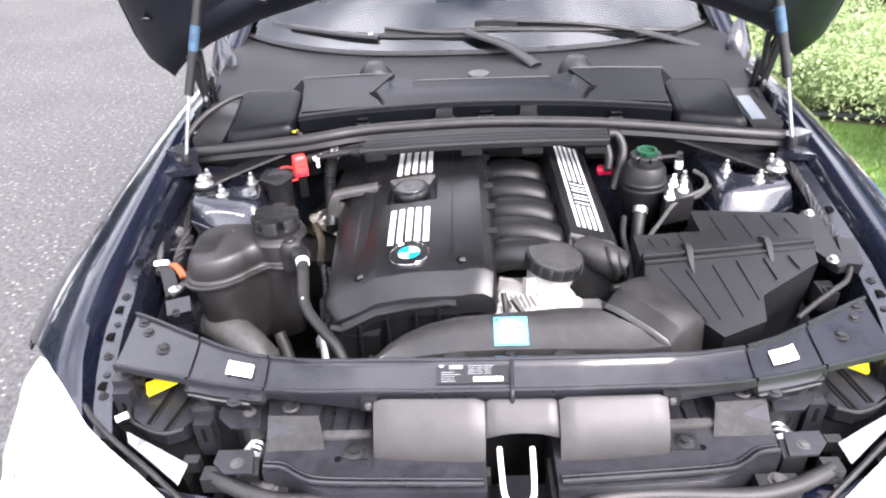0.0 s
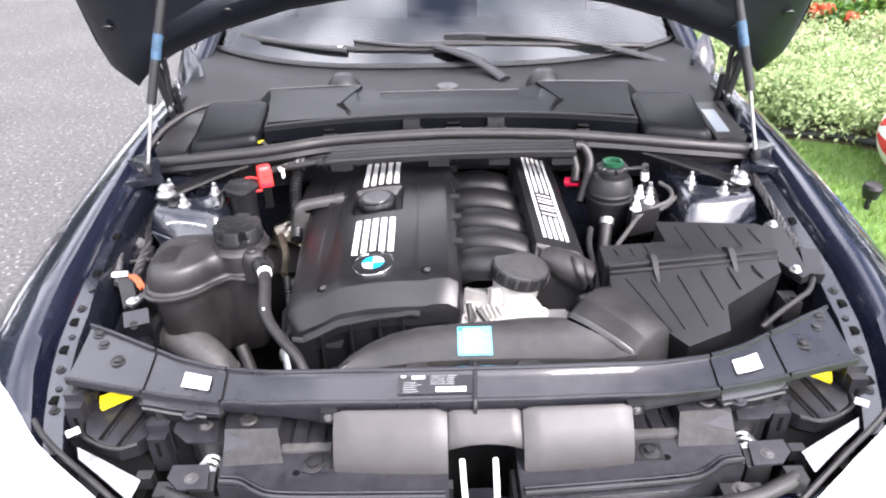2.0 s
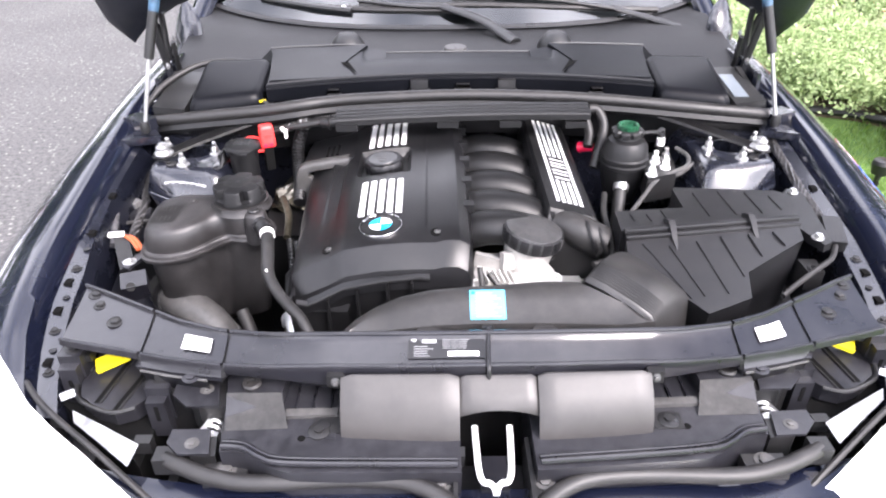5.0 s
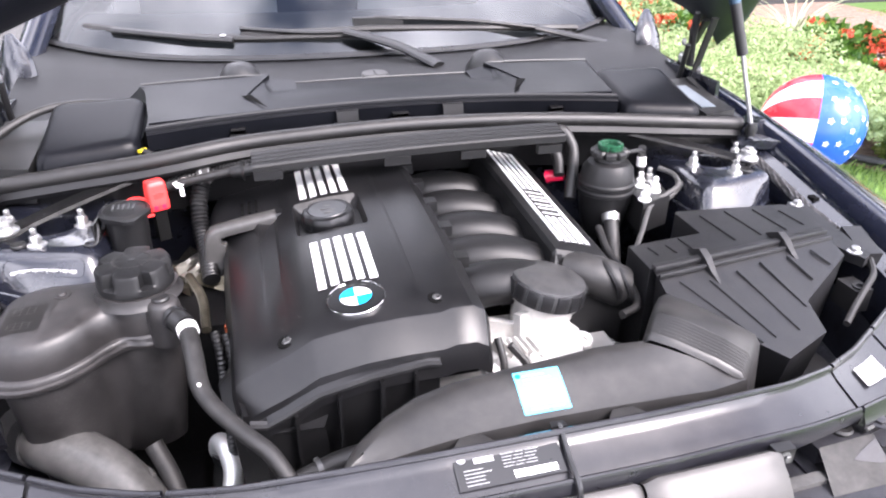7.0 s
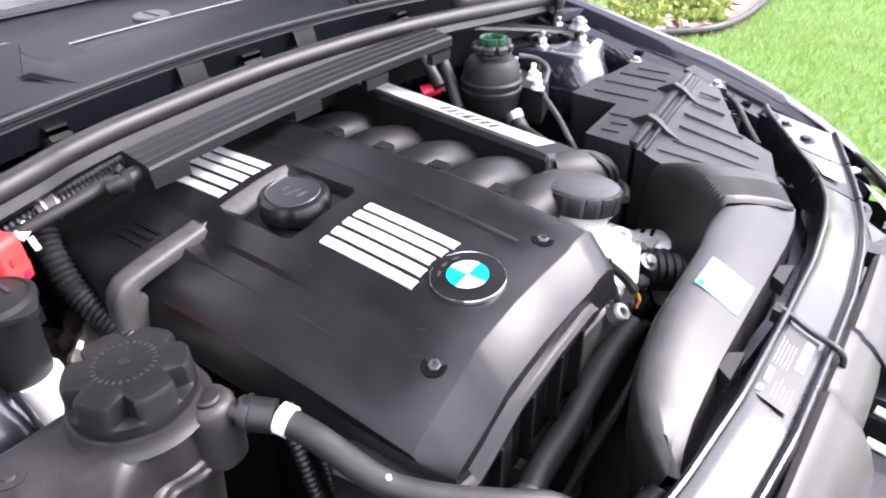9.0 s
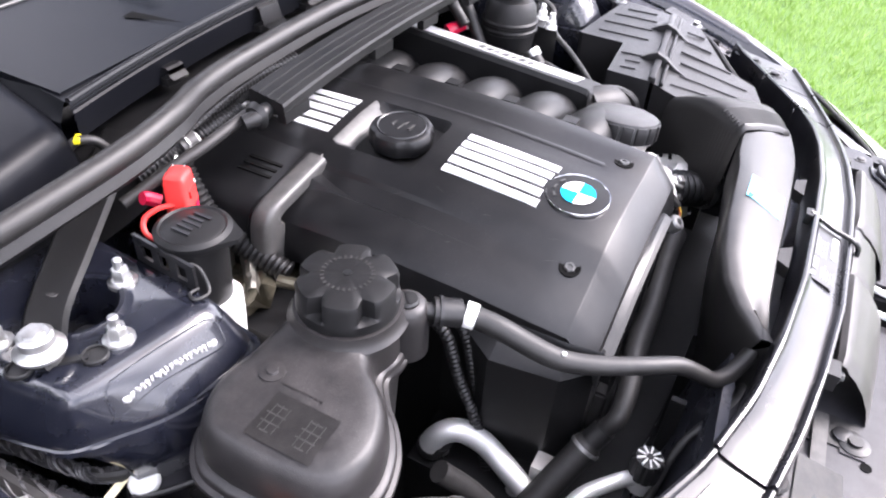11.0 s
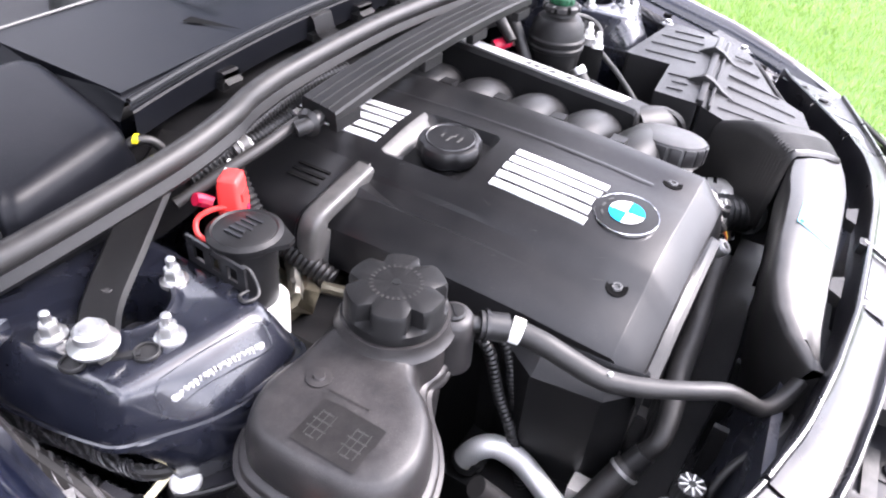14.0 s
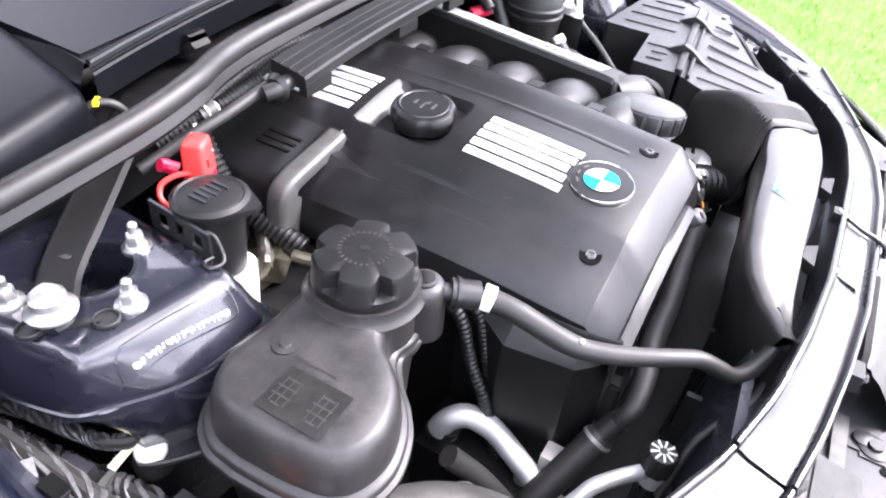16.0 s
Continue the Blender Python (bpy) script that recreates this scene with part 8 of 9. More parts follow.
part("clip_ring", bm, LABEL, con)
bm = bm_new()
tube(bm, [Vector((-0.3555, 1.147, 0.8180)), Vector((-0.3525, 1.1365, 0.8158))], 0.0128, 16, 1)
part("clamp_band", bm, WHITE, hose, "white clamp band")
bm = bm_new()
lathe(bm, (-0.3395, 1.050, 0.8035), [(0.0022, -0.003), (0.0022, -0.0005)], 10)
part("paint_dot", bm, WHITE, hose)

# ---- washer filler and red terminal cap ----
wf = thing("washer_filler", (-0.444, 1.385, 0.75), "black hinged washer filler cap on a pale bottle neck", "washer filler")
W = Vector((-0.444, 1.386, 0.0))
bm = bm_new()
lathe(bm, W, [(0.026, 0.79), (0.027, 0.83), (0.029, 0.866), (0.030, 0.872)], 26)
part("neck", bm, LOOM, wf)
bm = bm_new()
lathe(bm, W, [(0.034, 0.871), (0.0355, 0.874), (0.0355, 0.879), (0.031, 0.882), (0.029, 0.8805), (0.026, 0.882), (0.002, 0.884)], 36)
prism(bm, [(W.x - 0.016, W.y - 0.031), (W.x + 0.008, W.y - 0.046), (W.x + 0.018, W.y - 0.044), (W.x + 0.034, W.y - 0.010)], 0.874, 0.879)
lid = part("flip_lid", bm, COVER_DARK, wf, "black lid with a finger tab")
for k in range(5):
    bm = bm_new()
    box(bm, W.x - 0.016 + 0.007 * k, W.x - 0.013 + 0.007 * k, W.y - 0.010 + 0.003 * (k % 2), W.y + 0.010, 0.8832, 0.8846)
    part("lid_mark", bm, LABEL, lid)
bm = bm_new()
lathe(bm, (-0.438, 1.374, 0.0), [(0.017, 0.60), (0.018, 0.70), (0.022, 0.775), (0.022, 0.80)], 20)
part("bottle", bm, WHITE, wf, "white washer bottle neck")
# perforated bracket
br = thing("perforated_bracket", (-0.49, 1.40, 0.8), "black steel bracket with square holes", "bracket")
for z0, z1 in ((0.846, 0.853), (0.868, 0.875)):
    part("strip", bbox(-0.045, 0.034, -0.0015, 0.0015, z0, z1, 0.001, 1, pose(-0.4785, 1.395, 0, 0, 0, 85)), LABEL, br)
for x in (-0.045, -0.022, 0.0, 0.024):
    part("web", bbox(x, x + 0.010, -0.0015, 0.0015, 0.851, 0.870, 0.001, 1, pose(-0.4785, 1.395, 0, 0, 0, 85)), LABEL, br)
bm = bm_new()
tube(bm, [(-0.478, 1.358, 0.872), (-0.476, 1.350, 0.868), (-0.478, 1.341, 0.855), (-0.484, 1.337, 0.851), (-0.495, 1.341, 0.851), (-0.492, 1.350, 0.851), (-0.482, 1.349, 0.851)], 0.0017, 8, 6)
part("wire_loop", bm, BLACK, br)

rc = thing("red_terminal_cap", (-0.403, 1.449, 0.84), "bright red plastic terminal cap with a loop strap", "terminal cap")
M = pose(-0.404, 1.450, 0, 0, 0, 25)
bm = bm_new()
rows = []
for z, w, dp in ((0.852, 0.0155, 0.012), (0.866, 0.016, 0.0125), (0.868, 0.0152, 0.0118), (0.889, 0.0148, 0.0112), (0.896, 0.0136, 0.010), (0.898, 0.010, 0.007)):
    r = []
    for k in range(24):
        a = 2 * math.pi * k / 24
        c, s_ = math.cos(a), math.sin(a)
        r.append(M @ Vector((w * math.copysign(abs(c) ** 0.4, c), dp * math.copysign(abs(s_) ** 0.4, s_), z)))
    rows.append(r)
grid(bm, rows, True, True, True)
cap = part("cap", bm, RED, rc, angle=50)
part("raised_mark", bbox(-0.007, 0.007, -0.0135, -0.010, 0.872, 0.880, 0.002, 2, M), RED, cap)
for x in (-0.010, 0.002):
    part("slit", bbox(x, x + 0.006, -0.0133, -0.011, 0.854, 0.861, 0.0005, 1, M), CRIMSON, cap)
bm = bm_new()
tube(bm, [(-0.416, 1.446, 0.868), (-0.432, 1.452, 0.870), (-0.447, 1.455, 0.866), (-0.454, 1.448, 0.856), (-0.448, 1.436, 0.848), (-0.43, 1.432, 0.846), (-0.41, 1.438, 0.846)], 0.0026, 8, 8)
part("strap", bm, RED, rc, "thin red loop strap")
# near-black paints the base as lost in shade under the cap
part("base", bbox(-0.009, 0.009, -0.008, 0.008, 0.80, 0.852, 0.004, 2, M), VOID, rc)
bm = bm_new()
tube(bm, [(-0.418, 1.490, 0.860), (-0.412, 1.488, 0.857), (-0.405, 1.480, 0.852)], 0.007, 10, 4)
part("connector", bm, CRIMSON, rc, "crimson cable connector")
shift(rc, -0.002, -0.011, 0.003)

# ---- power steering reservoir ----
ps = thing("fluid_reservoir", (0.335, 1.405, 0.7), "round black fluid reservoir with a green cap", "fluid reservoir")
P = Vector((0.335, 1.405, 0.0))
bm = bm_new()
lathe(bm, P, [(0.030, 0.74), (0.038, 0.765), (0.045, 0.80), (0.0475, 0.822), (0.050, 0.824), (0.050, 0.829), (0.0475, 0.831), (0.0475, 0.836), (0.050, 0.838), (0.050, 0.842), (0.047, 0.845), (0.044, 0.865), (0.036, 0.876), (0.026, 0.880), (0.024, 0.888)], 40)
part("bowl", bm, COVER_DARK, ps, angle=30)
bm = bm_new()
lathe(bm, P, [(0.030, 0.886), (0.033, 0.889), (0.033, 0.896), (0.029, 0.899)], 48, None, 8, 0.18)
part("cap_skirt", bm, BLACK, ps)
bm = bm_new()
lathe(bm, P, [(0.020, 0.897), (0.0215, 0.900), (0.0215, 0.908), (0.019, 0.909), (0.016, 0.907), (0.015, 0.901), (0.002, 0.900)], 36, None, 6, 0.10)
part("green_cap", bm, GREEN, ps, "worn green cap top")
bm = bm_new()
tube(bm, [(0.355, 1.395, 0.893), (0.375, 1.40, 0.892), (0.40, 1.415, 0.886), (0.412, 1.425, 0.875)], 0.004, 8, 6)
part("lever", bm, BLACK, ps)
bm = bm_new()
tube(bm, [(0.322, 1.352, 0.796), (0.318, 1.34, 0.785), (0.312, 1.318, 0.762), (0.305, 1.29, 0.72)], 0.013, 12, 6)
part("outlet_hose", bm, RUBBER, ps)
bm = bm_new()
tube(bm, [(0.3225, 1.354, 0.798), (0.3195, 1.345, 0.789)], 0.0155, 14, 1)
part("hose_clamp", bm, ZINC, ps)
pl = thing("valve_bracket", (0.40, 1.385, 0.80), "black bracket with bright bleed valves", "bracket")
bm = bm_new()
prism(bm, [(0.365, 1.325), (0.43, 1.35), (0.445, 1.44), (0.40, 1.45), (0.375, 1.40)], 0.77, 0.825)
part("block", bevel(bm, 0.006, 2), BLACK, pl)
for x, y, z in ((0.376, 1.342, 0.825), (0.412, 1.372, 0.825), (0.398, 1.398, 0.825), (0.425, 1.415, 0.825)):
    bm = bm_new()
    lathe(bm, (x, y, z), [(0.011, 0), (0.011, 0.003), (0.0075, 0.005), (0.0075, 0.014), (0.0045, 0.016), (0.0045, 0.026), (0.003, 0.027)], 14)
    part("bleed_valve", bm, WHITE if x < 0.42 else ZINC, pl, "bright bleed valve")
bm = bm_new()
tube(bm, [(0.415, 1.43, 0.83), (0.415, 1.432, 0.87), (0.412, 1.43, 0.886)], 0.007, 10, 3)
part("grease_stub", bm, BLACK, pl)
bm = bm_new()
tube(bm, [(0.414, 1.428, 0.852), (0.413, 1.429, 0.868)], 0.0085, 12, 1)
part("white_collar", bm, WHITE, pl)
pipe = thing("metal_pipe", (0.40, 1.32, 0.78), "thin grey metal pipe beside the air box", "pipe")
bm = bm_new()
tube(bm, [(0.445, 1.42, 0.848), (0.462, 1.395, 0.842), (0.455, 1.368, 0.832), (0.42, 1.352, 0.824), (0.385, 1.335, 0.815), (0.345, 1.285, 0.80), (0.315, 1.248, 0.785), (0.30, 1.22, 0.765)], 0.0045, 10, 7)
part("pipe_run", bm, GREYEDGE, pipe)
bm = bm_new()
tube(bm, [(0.475, 1.385, 0.83), (0.44, 1.365, 0.815), (0.40, 1.355, 0.808)], 0.0055, 10, 6)
part("pipe_branch", bm, GREYEDGE, pipe)
rt = thing("red_plug", (0.27, 1.478, 0.8), "small bright red connector plug", "plug")
bm = bm_new()
tube(bm, [(0.258, 1.487, 0.822), (0.268, 1.480, 0.826), (0.284, 1.470, 0.829)], lambda t: 0.0125 - 0.003 * t, 12, 4)
part("plug_body", bm, CRIMSON, rt)
for k in range(3):
    bm = bm_new()
    tube(bm, [(0.289 + 0.007 * k, 1.467 - 0.004 * k, 0.829), (0.2925 + 0.007 * k, 1.465 - 0.004 * k, 0.829)], 0.0085 - 0.001 * k, 10, 1)
    part("plug_ring", bm, WHITE, rt)

# ---- hoses, looms and fittings in the bay ----


def run(name, pts, r, mat, label, category, corrugated=False, pitch=0.006, sides=10, group=""):
    root = thing(name, tuple(pts[0]), label, category, group)
    bm = bm_new()
    tube(bm, pts, r, 14 if corrugated else sides, 7, r * 0.10 if corrugated else 0.0, pitch)
    part("run", bm, mat, root, angle=70 if not corrugated else 30)
    return root


rh = run("radiator_hose", [(0.03, 1.01, 0.72), (-0.02, 1.010, 0.72), (-0.078, 1.006, 0.715), (-0.13, 1.002, 0.705), (-0.19, 1.000, 0.698), (-0.235, 0.992, 0.69), (-0.270, 0.990, 0.675), (-0.280, 1.000, 0.655)], lambda t: lerp_table([(0, 0.0145), (0.6, 0.0138), (0.85, 0.0108), (1, 0.0108)], t), RUBBER, "fat black radiator hose in front of the engine", "hose", sides=16)
bm = bm_new()
tube(bm, [(-0.215, 0.9965, 0.694), (-0.221, 0.995, 0.693)], 0.0163, 16, 1)
part("clamp", bm, DARKSTEEL, rh, "dark steel hose clamp")
low = run("lower_radiator_hose", [(-0.280, 1.000, 0.655), (-0.293, 1.012, 0.632), (-0.325, 1.030, 0.60), (-0.36, 1.05, 0.565), (-0.39, 1.07, 0.53)], lambda t: 0.0110 if t < 0.2 else 0.0165, RUBBER, "thick lower radiator hose with a clamp", "hose", sides=16)
bm = bm_new()
tube(bm, [(-0.293, 1.0115, 0.633), (-0.2955, 1.013, 0.630)], 0.0180, 18, 1)
part("clamp", bm, DULLSTEEL, low, "steel hose clamp")
bm = bm_new()
tube(bm, [(-0.279, 0.999, 0.657), (-0.289, 1.008, 0.640)], 0.0135, 18, 1)
part("sleeve", bm, BLACK, low)
ac = run("aluminium_pipe", [(-0.350, 1.176, 0.590), (-0.346, 1.165, 0.612), (-0.337, 1.148, 0.620), (-0.330, 1.128, 0.612), (-0.328, 1.108, 0.600), (-0.336, 1.070, 0.580), (-0.342, 1.030, 0.558), (-0.345, 1.0, 0.54)], 0.0135, ALUPIPE, "bright aluminium air conditioning pipe", "pipe", sides=16)
bm = bm_new()
tube(bm, [(-0.343, 1.178, 0.575), (-0.341, 1.168, 0.598)], 0.018, 14, 1)
part("pipe_nut", bm, BLACK, ac)
run("service_pipe", [(-0.395, 1.02, 0.61), (-0.378, 1.003, 0.640), (-0.366, 0.995, 0.650), (-0.350, 0.982, 0.653), (-0.325, 0.962, 0.650), (-0.312, 0.950, 0.645)], 0.008, ALUPIPE, "thin bright pipe to the service valve", "pipe", sides=12)
valve = thing("service_valve", (-0.311, 0.947, 0.62), "black service valve cap with a ribbed top", "valve cap")
bm = bm_new()
lathe(bm, (-0.311, 0.947, 0.632), [(0.014, 0), (0.014, 0.02), (0.0125, 0.022)], 18)
part("stem", bm, ALUPIPE, valve)
bm = bm_new()
lathe(bm, (-0.311, 0.947, 0.654), [(0.0165, 0), (0.0165, 0.022), (0.014, 0.026), (0.004, 0.028)], 40, None, 10, 0.08)
part("ribbed_cap", bm, BLACK, valve)
for k in range(9):
    bm = bm_new()
    box(bm, 0.004, 0.013, -0.0009, 0.0009, 0.680, 0.6825, Matrix.Translation((-0.311, 0.947, 0)) @ pose(0, 0, 0, 0, 0, 40 * k))
    part("spoke", bm, WHITE, valve)
valve2 = thing("refrigerant_valve", (-0.442, 1.09, 0.60), "round black ribbed valve cap near the tank", "valve cap")
bm = bm_new()
lathe(bm, (-0.439, 1.098, 0.61), [(0.02, 0), (0.021, 0.025), (0.018, 0.03), (0.004, 0.031)], 40, None, 12, 0.07)
part("ribbed_cap", bm, GREYEDGE, valve2)

# radiator shroud and fan side
shroud = thing("radiator_shroud", (0, 0.925, 0.42), "dark plastic radiator fan shroud", "radiator shroud")
bm = bm_new()
sheet(bm, lambda u, v: (-0.40 + 0.78 * u, 0.945 - 0.05 * v + 0.012 * math.sin(6 * u), 0.42 + 0.33 * v), steps(0, 1, 16), steps(0, 1, 6), 0.01)
part("shroud_panel", bm, SHROUD, shroud)
for x in (-0.30, -0.2, -0.08):
    part("shroud_rib", bbox(x - 0.004, x + 0.004, 0.928, 0.945, 0.45, 0.66, 0.002), BLACK, shroud)
bm = bm_new()
lathe(bm, (-0.180, 0.892, 0.742), [(0.010, 0), (0.010, 0.012), (0.007, 0.018)], 12)
part("bleed_screw", bm, BLACK, shroud)
part("radiator_top", bbox(-0.46, 0.46, 0.865, 0.905, 0.44, 0.712, 0.008), BLACK, shroud, "black radiator side tank")
for s in (-1, 1):
    part("radiator_side", bbox(s * 0.46 - 0.02, s * 0.46 + 0.02, 0.87, 0.95, 0.42, 0.74, 0.008), BLACK, shroud)

# engine block masses under the covers
block = thing("engine_block", (-0.1, 1.25, 0.40), "dark engine block with belts and castings", "engine")
part("crankcase", bbox(-0.27, 0.14, 1.06, 1.58, 0.40, 0.70, 0.02, 2), COVER_DARK, block)
part("front_casting", bbox(-0.22, 0.02, 1.035, 1.07, 0.42, 0.74, 0.01, 2), ALU, block, "dirty aluminium front casting")
for x, z, r in ((-0.10, 0.60, 0.055), (0.05, 0.62, 0.045), (-0.20, 0.63, 0.04)):
    bm = bm_new()
    lathe(bm, (x, 1.03, z), [(r, -0.012), (r * 1.05, -0.01), (r * 0.96, 0), (r * 1.05, 0.01), (r, 0.012)], 30, tilt(90, 0, 0))
    part("pulley", bm, BLACK, block)
bm = bm_new()
tube(bm, [(-0.24, 1.02, 0.66), (-0.10, 1.02, 0.66), (0.09, 1.02, 0.68), (0.10, 1.02, 0.60), (-0.1, 1.02, 0.54), (-0.24, 1.02, 0.60), (-0.24, 1.02, 0.66)], 0.010, 8, 8, flat=0.4)
part("belt", bm, RUBBER, block, "ribbed black drive belt")
exh = thing("exhaust_shield", (-0.37, 1.40, 0.6), "crumpled silver foil heat shield", "heat shield")
rg = random.Random(11)
bm = bm_new()
pts = {}
for i in range(9):
    for j in range(9):
        pts[i, j] = (-0.405 + 0.0135 * i + rg.uniform(-.003, .003), 1.372 + 0.017 * j + rg.uniform(-.004, .004), 0.748 - 0.004 * abs(i - 4) + rg.uniform(-.012, .012))
grid(bm, [[pts[i, j] for i in range(9)] for j in range(9)])
part("foil", bm, FOIL, exh, angle=15)
for k in range(2):
    bm = bm_new()
    a, b = Vector((-0.396 + 0.012 * k, 1.415 - 0.030 * k, 0.760)), Vector((-0.340 + 0.004 * k, 1.462 - 0.034 * k, 0.766))
    d = (b - a)
    n = Vector((d.y, -d.x, 0)).normalized()
    rows = []
    for i in range(9):
        p = a + d * (i / 8)
        rows.append([p + n * w * (0.55 + 0.45 * i / 8) + Vector((rg.uniform(-.0012, .0012), rg.uniform(-.0012, .0012), z + rg.uniform(-.0022, .0022))) for w, z in ((-0.013, -0.012), (-0.008, -0.001), (-0.001, 0.003), (0.006, 0.000), (0.012, -0.010))])
    grid(bm, rows)
    part("foil_band", bm, BRIGHTFOIL, exh, "bright crumpled foil band", angle=12)
part("manifold_mass", bbox(-0.41, -0.28, 1.28, 1.5, 0.5, 0.73, 0.015), COVER_DARK, exh)
bm = bm_new()
tube(bm, [(-0.37, 1.36, 0.772), (-0.35, 1.30, 0.765), (-0.345, 1.24, 0.75)], 0.007, 10, 5)
part("sensor_wire_sleeve", bm, FOIL, exh)
part("rusty_fitting", bbox(-0.322, -0.314, 1.25, 1.258, 0.735, 0.744, 0.002), ORANGE, exh, "rusty orange fitting")

# corrugated looms
run("wiring_conduit", [(-0.330, 1.20, 0.77), (-0.325, 1.177, 0.745), (-0.325, 1.157, 0.687), (-0.325, 1.134, 0.636), (-0.325, 1.11, 0.56)], 0.0065, LOOM, "black corrugated wiring conduit", "conduit", True)
run("wiring_conduit", [(-0.316, 1.19, 0.77), (-0.31, 1.165, 0.748), (-0.31, 1.148, 0.69), (-0.31, 1.131, 0.633), (-0.31, 1.10, 0.56)], 0.006, LOOM, "black corrugated wiring conduit", "conduit", True)
run("wiring_conduit", [(-0.40, 1.508, 0.866), (-0.353, 1.503, 0.878), (-0.303, 1.513, 0.884), (-0.253, 1.520, 0.889), (-0.197, 1.525, 0.893), (-0.12, 1.515, 0.897)], 0.0085, LOOM, "black corrugated wiring conduit under the seal", "conduit", True)
cj = run("wiring_conduit", [(-0.262, 1.486, 0.893), (-0.280, 1.489, 0.889), (-0.312, 1.492, 0.884), (-0.336, 1.497, 0.879), (-0.363, 1.502, 0.871), (-0.39, 1.505, 0.862)], 0.0085, LOOM, "black corrugated wiring conduit with a clear clip", "conduit", True, 0.005)
bm = bm_new()
tube(bm, [(-0.327, 1.4945, 0.881), (-0.345, 1.4985, 0.877)], 0.0125, 12, 2)
part("clear_clip", bm, GREYEDGE, cj, "scuffed clear clip")
for k in (-0.006, 0.006):
    bm = bm_new()
    tube(bm, [(-0.336 + k - 0.0015, 1.4967 - k * 0.2, 0.879), (-0.336 + k + 0.0015, 1.4967 - k * 0.2, 0.879)], 0.0138, 12, 1)
    part("clip_band", bm, DULLSTEEL, cj)
run("cable", [(-0.270, 1.462, 0.900), (-0.290, 1.466, 0.895), (-0.335, 1.470, 0.886), (-0.372, 1.478, 0.877), (-0.40, 1.488, 0.866), (-0.43, 1.497, 0.855)], 0.0068, RUBBER, "smooth black battery cable below the cowl", "cable")
run("wiring_conduit", [(-0.345, 1.505, 0.86), (-0.352, 1.485, 0.835), (-0.352, 1.46, 0.80), (-0.345, 1.42, 0.775), (-0.34, 1.37, 0.755)], 0.013, LOOM, "black corrugated conduit beside the engine cover", "conduit", True, 0.007)
run("cable", [(0.27, 1.50, 0.905), (0.292, 1.505, 0.90), (0.305, 1.49, 0.875), (0.298, 1.465, 0.845), (0.28, 1.43, 0.80)], 0.011, RUBBER, "thick black cable beside the reservoir", "cable")
run("cable", [(0.235, 1.50, 0.90), (0.262, 1.50, 0.89), (0.275, 1.485, 0.86), (0.27, 1.46, 0.835)], 0.010, RUBBER, "black cable beside the red plug", "cable")
run("cable", [(0.278, 1.31, 0.80), (0.265, 1.25, 0.79), (0.265, 1.18, 0.775), (0.255, 1.13, 0.765), (0.22, 1.11, 0.765)], 0.006, RUBBER, "thin black cable in front of the elbow", "cable")
yw = run("sensor_cable", [(0.015, 1.055, 0.80), (0.018, 1.035, 0.77), (0.012, 1.02, 0.73), (0.0, 1.01, 0.69), (-0.02, 1.015, 0.65)], 0.005, RUBBER, "thin black sensor cable with yellow and orange wire ends", "cable")
bm = bm_new()
tube(bm, [(0.03, 1.05, 0.79), (0.05, 1.035, 0.765), (0.052, 1.02, 0.75)], 0.0055, 8, 5)
part("branch", bm, RUBBER, yw)
for c, o, m in (("wire", 0.0, ORANGE), ("wire", 0.003, YELLOW)):
    bm = bm_new()
    tube(bm, [(0.052 + o, 1.02, 0.75), (0.050 + o, 1.014, 0.742), (0.04, 1.012, 0.738)], 0.0013, 6, 4)
    part(c, bm, m, yw)
yl = thing("yellow_connector", (0.018, 1.16, 0.79), "tiny yellow connector on a sensor wire", "connector")
part("plug", bbox(0.014, 0.019, 1.142, 1.147, 0.80, 0.810, 0.001), YELLOW, yl)
run("cable", [(-0.442, 1.55, 0.900), (-0.430, 1.542, 0.912), (-0.415, 1.533, 0.908), (-0.405, 1.525, 0.89)], 0.005, RUBBER, "small black cable near the cowl", "cable")
yt = thing("yellow_tag", (-0.43, 1.54, 0.9), "small yellow cable tag", "tag")
part("tag", bbox(-0.007, 0.007, -0.0025, 0.0025, -0.002, 0.002, 0.001, 1, pose(-0.429, 1.540, 0.915, 0, 0, 40)), YELLOW, yt)
run("hinge_cable", [(-0.69, 1.56, 0.90), (-0.66, 1.61, 0.93), (-0.60, 1.66, 0.955), (-0.54, 1.68, 0.96), (-0.47, 1.685, 0.955)], 0.007, RUBBER, "black cable by the bonnet hinge", "cable")


def braid(name, pts, r, label, seed):
    root = thing(name, tuple(pts[0]), label, "wiring loom")
    rg = random.Random(seed)
    bm = bm_new()
    tube(bm, pts, r, 10, 7)
    part("core", bm, RUBBER, root)
    path = smooth_path(pts, 14)
    for k in range(5):
        q = []
        for i, p in enumerate(path):
            a = i * 0.30 + k * 1.257 + 0.5 * math.sin(i * 0.37 + seed)
            q.append(p + Vector((math.cos(a), math.sin(a) * 0.5, math.sin(a))) * r * 0.84)
        bm = bm_new()
        tube(bm, q, r * 0.34, 6, 1)
        part("tape_wrap", bm, TAPE, root)
    return root


braid("wiring_loom", [(-0.648, 1.50, 0.745), (-0.640, 1.458, 0.742), (-0.633, 1.432, 0.741), (-0.628, 1.403, 0.740), (-0.623, 1.376, 0.740), (-0.618, 1.356, 0.740), (-0.606, 1.341, 0.739), (-0.592, 1.341, 0.735), (-0.575, 1.347, 0.722)], 0.0062, "tape-wrapped black wiring loom below the strut tower", 2)
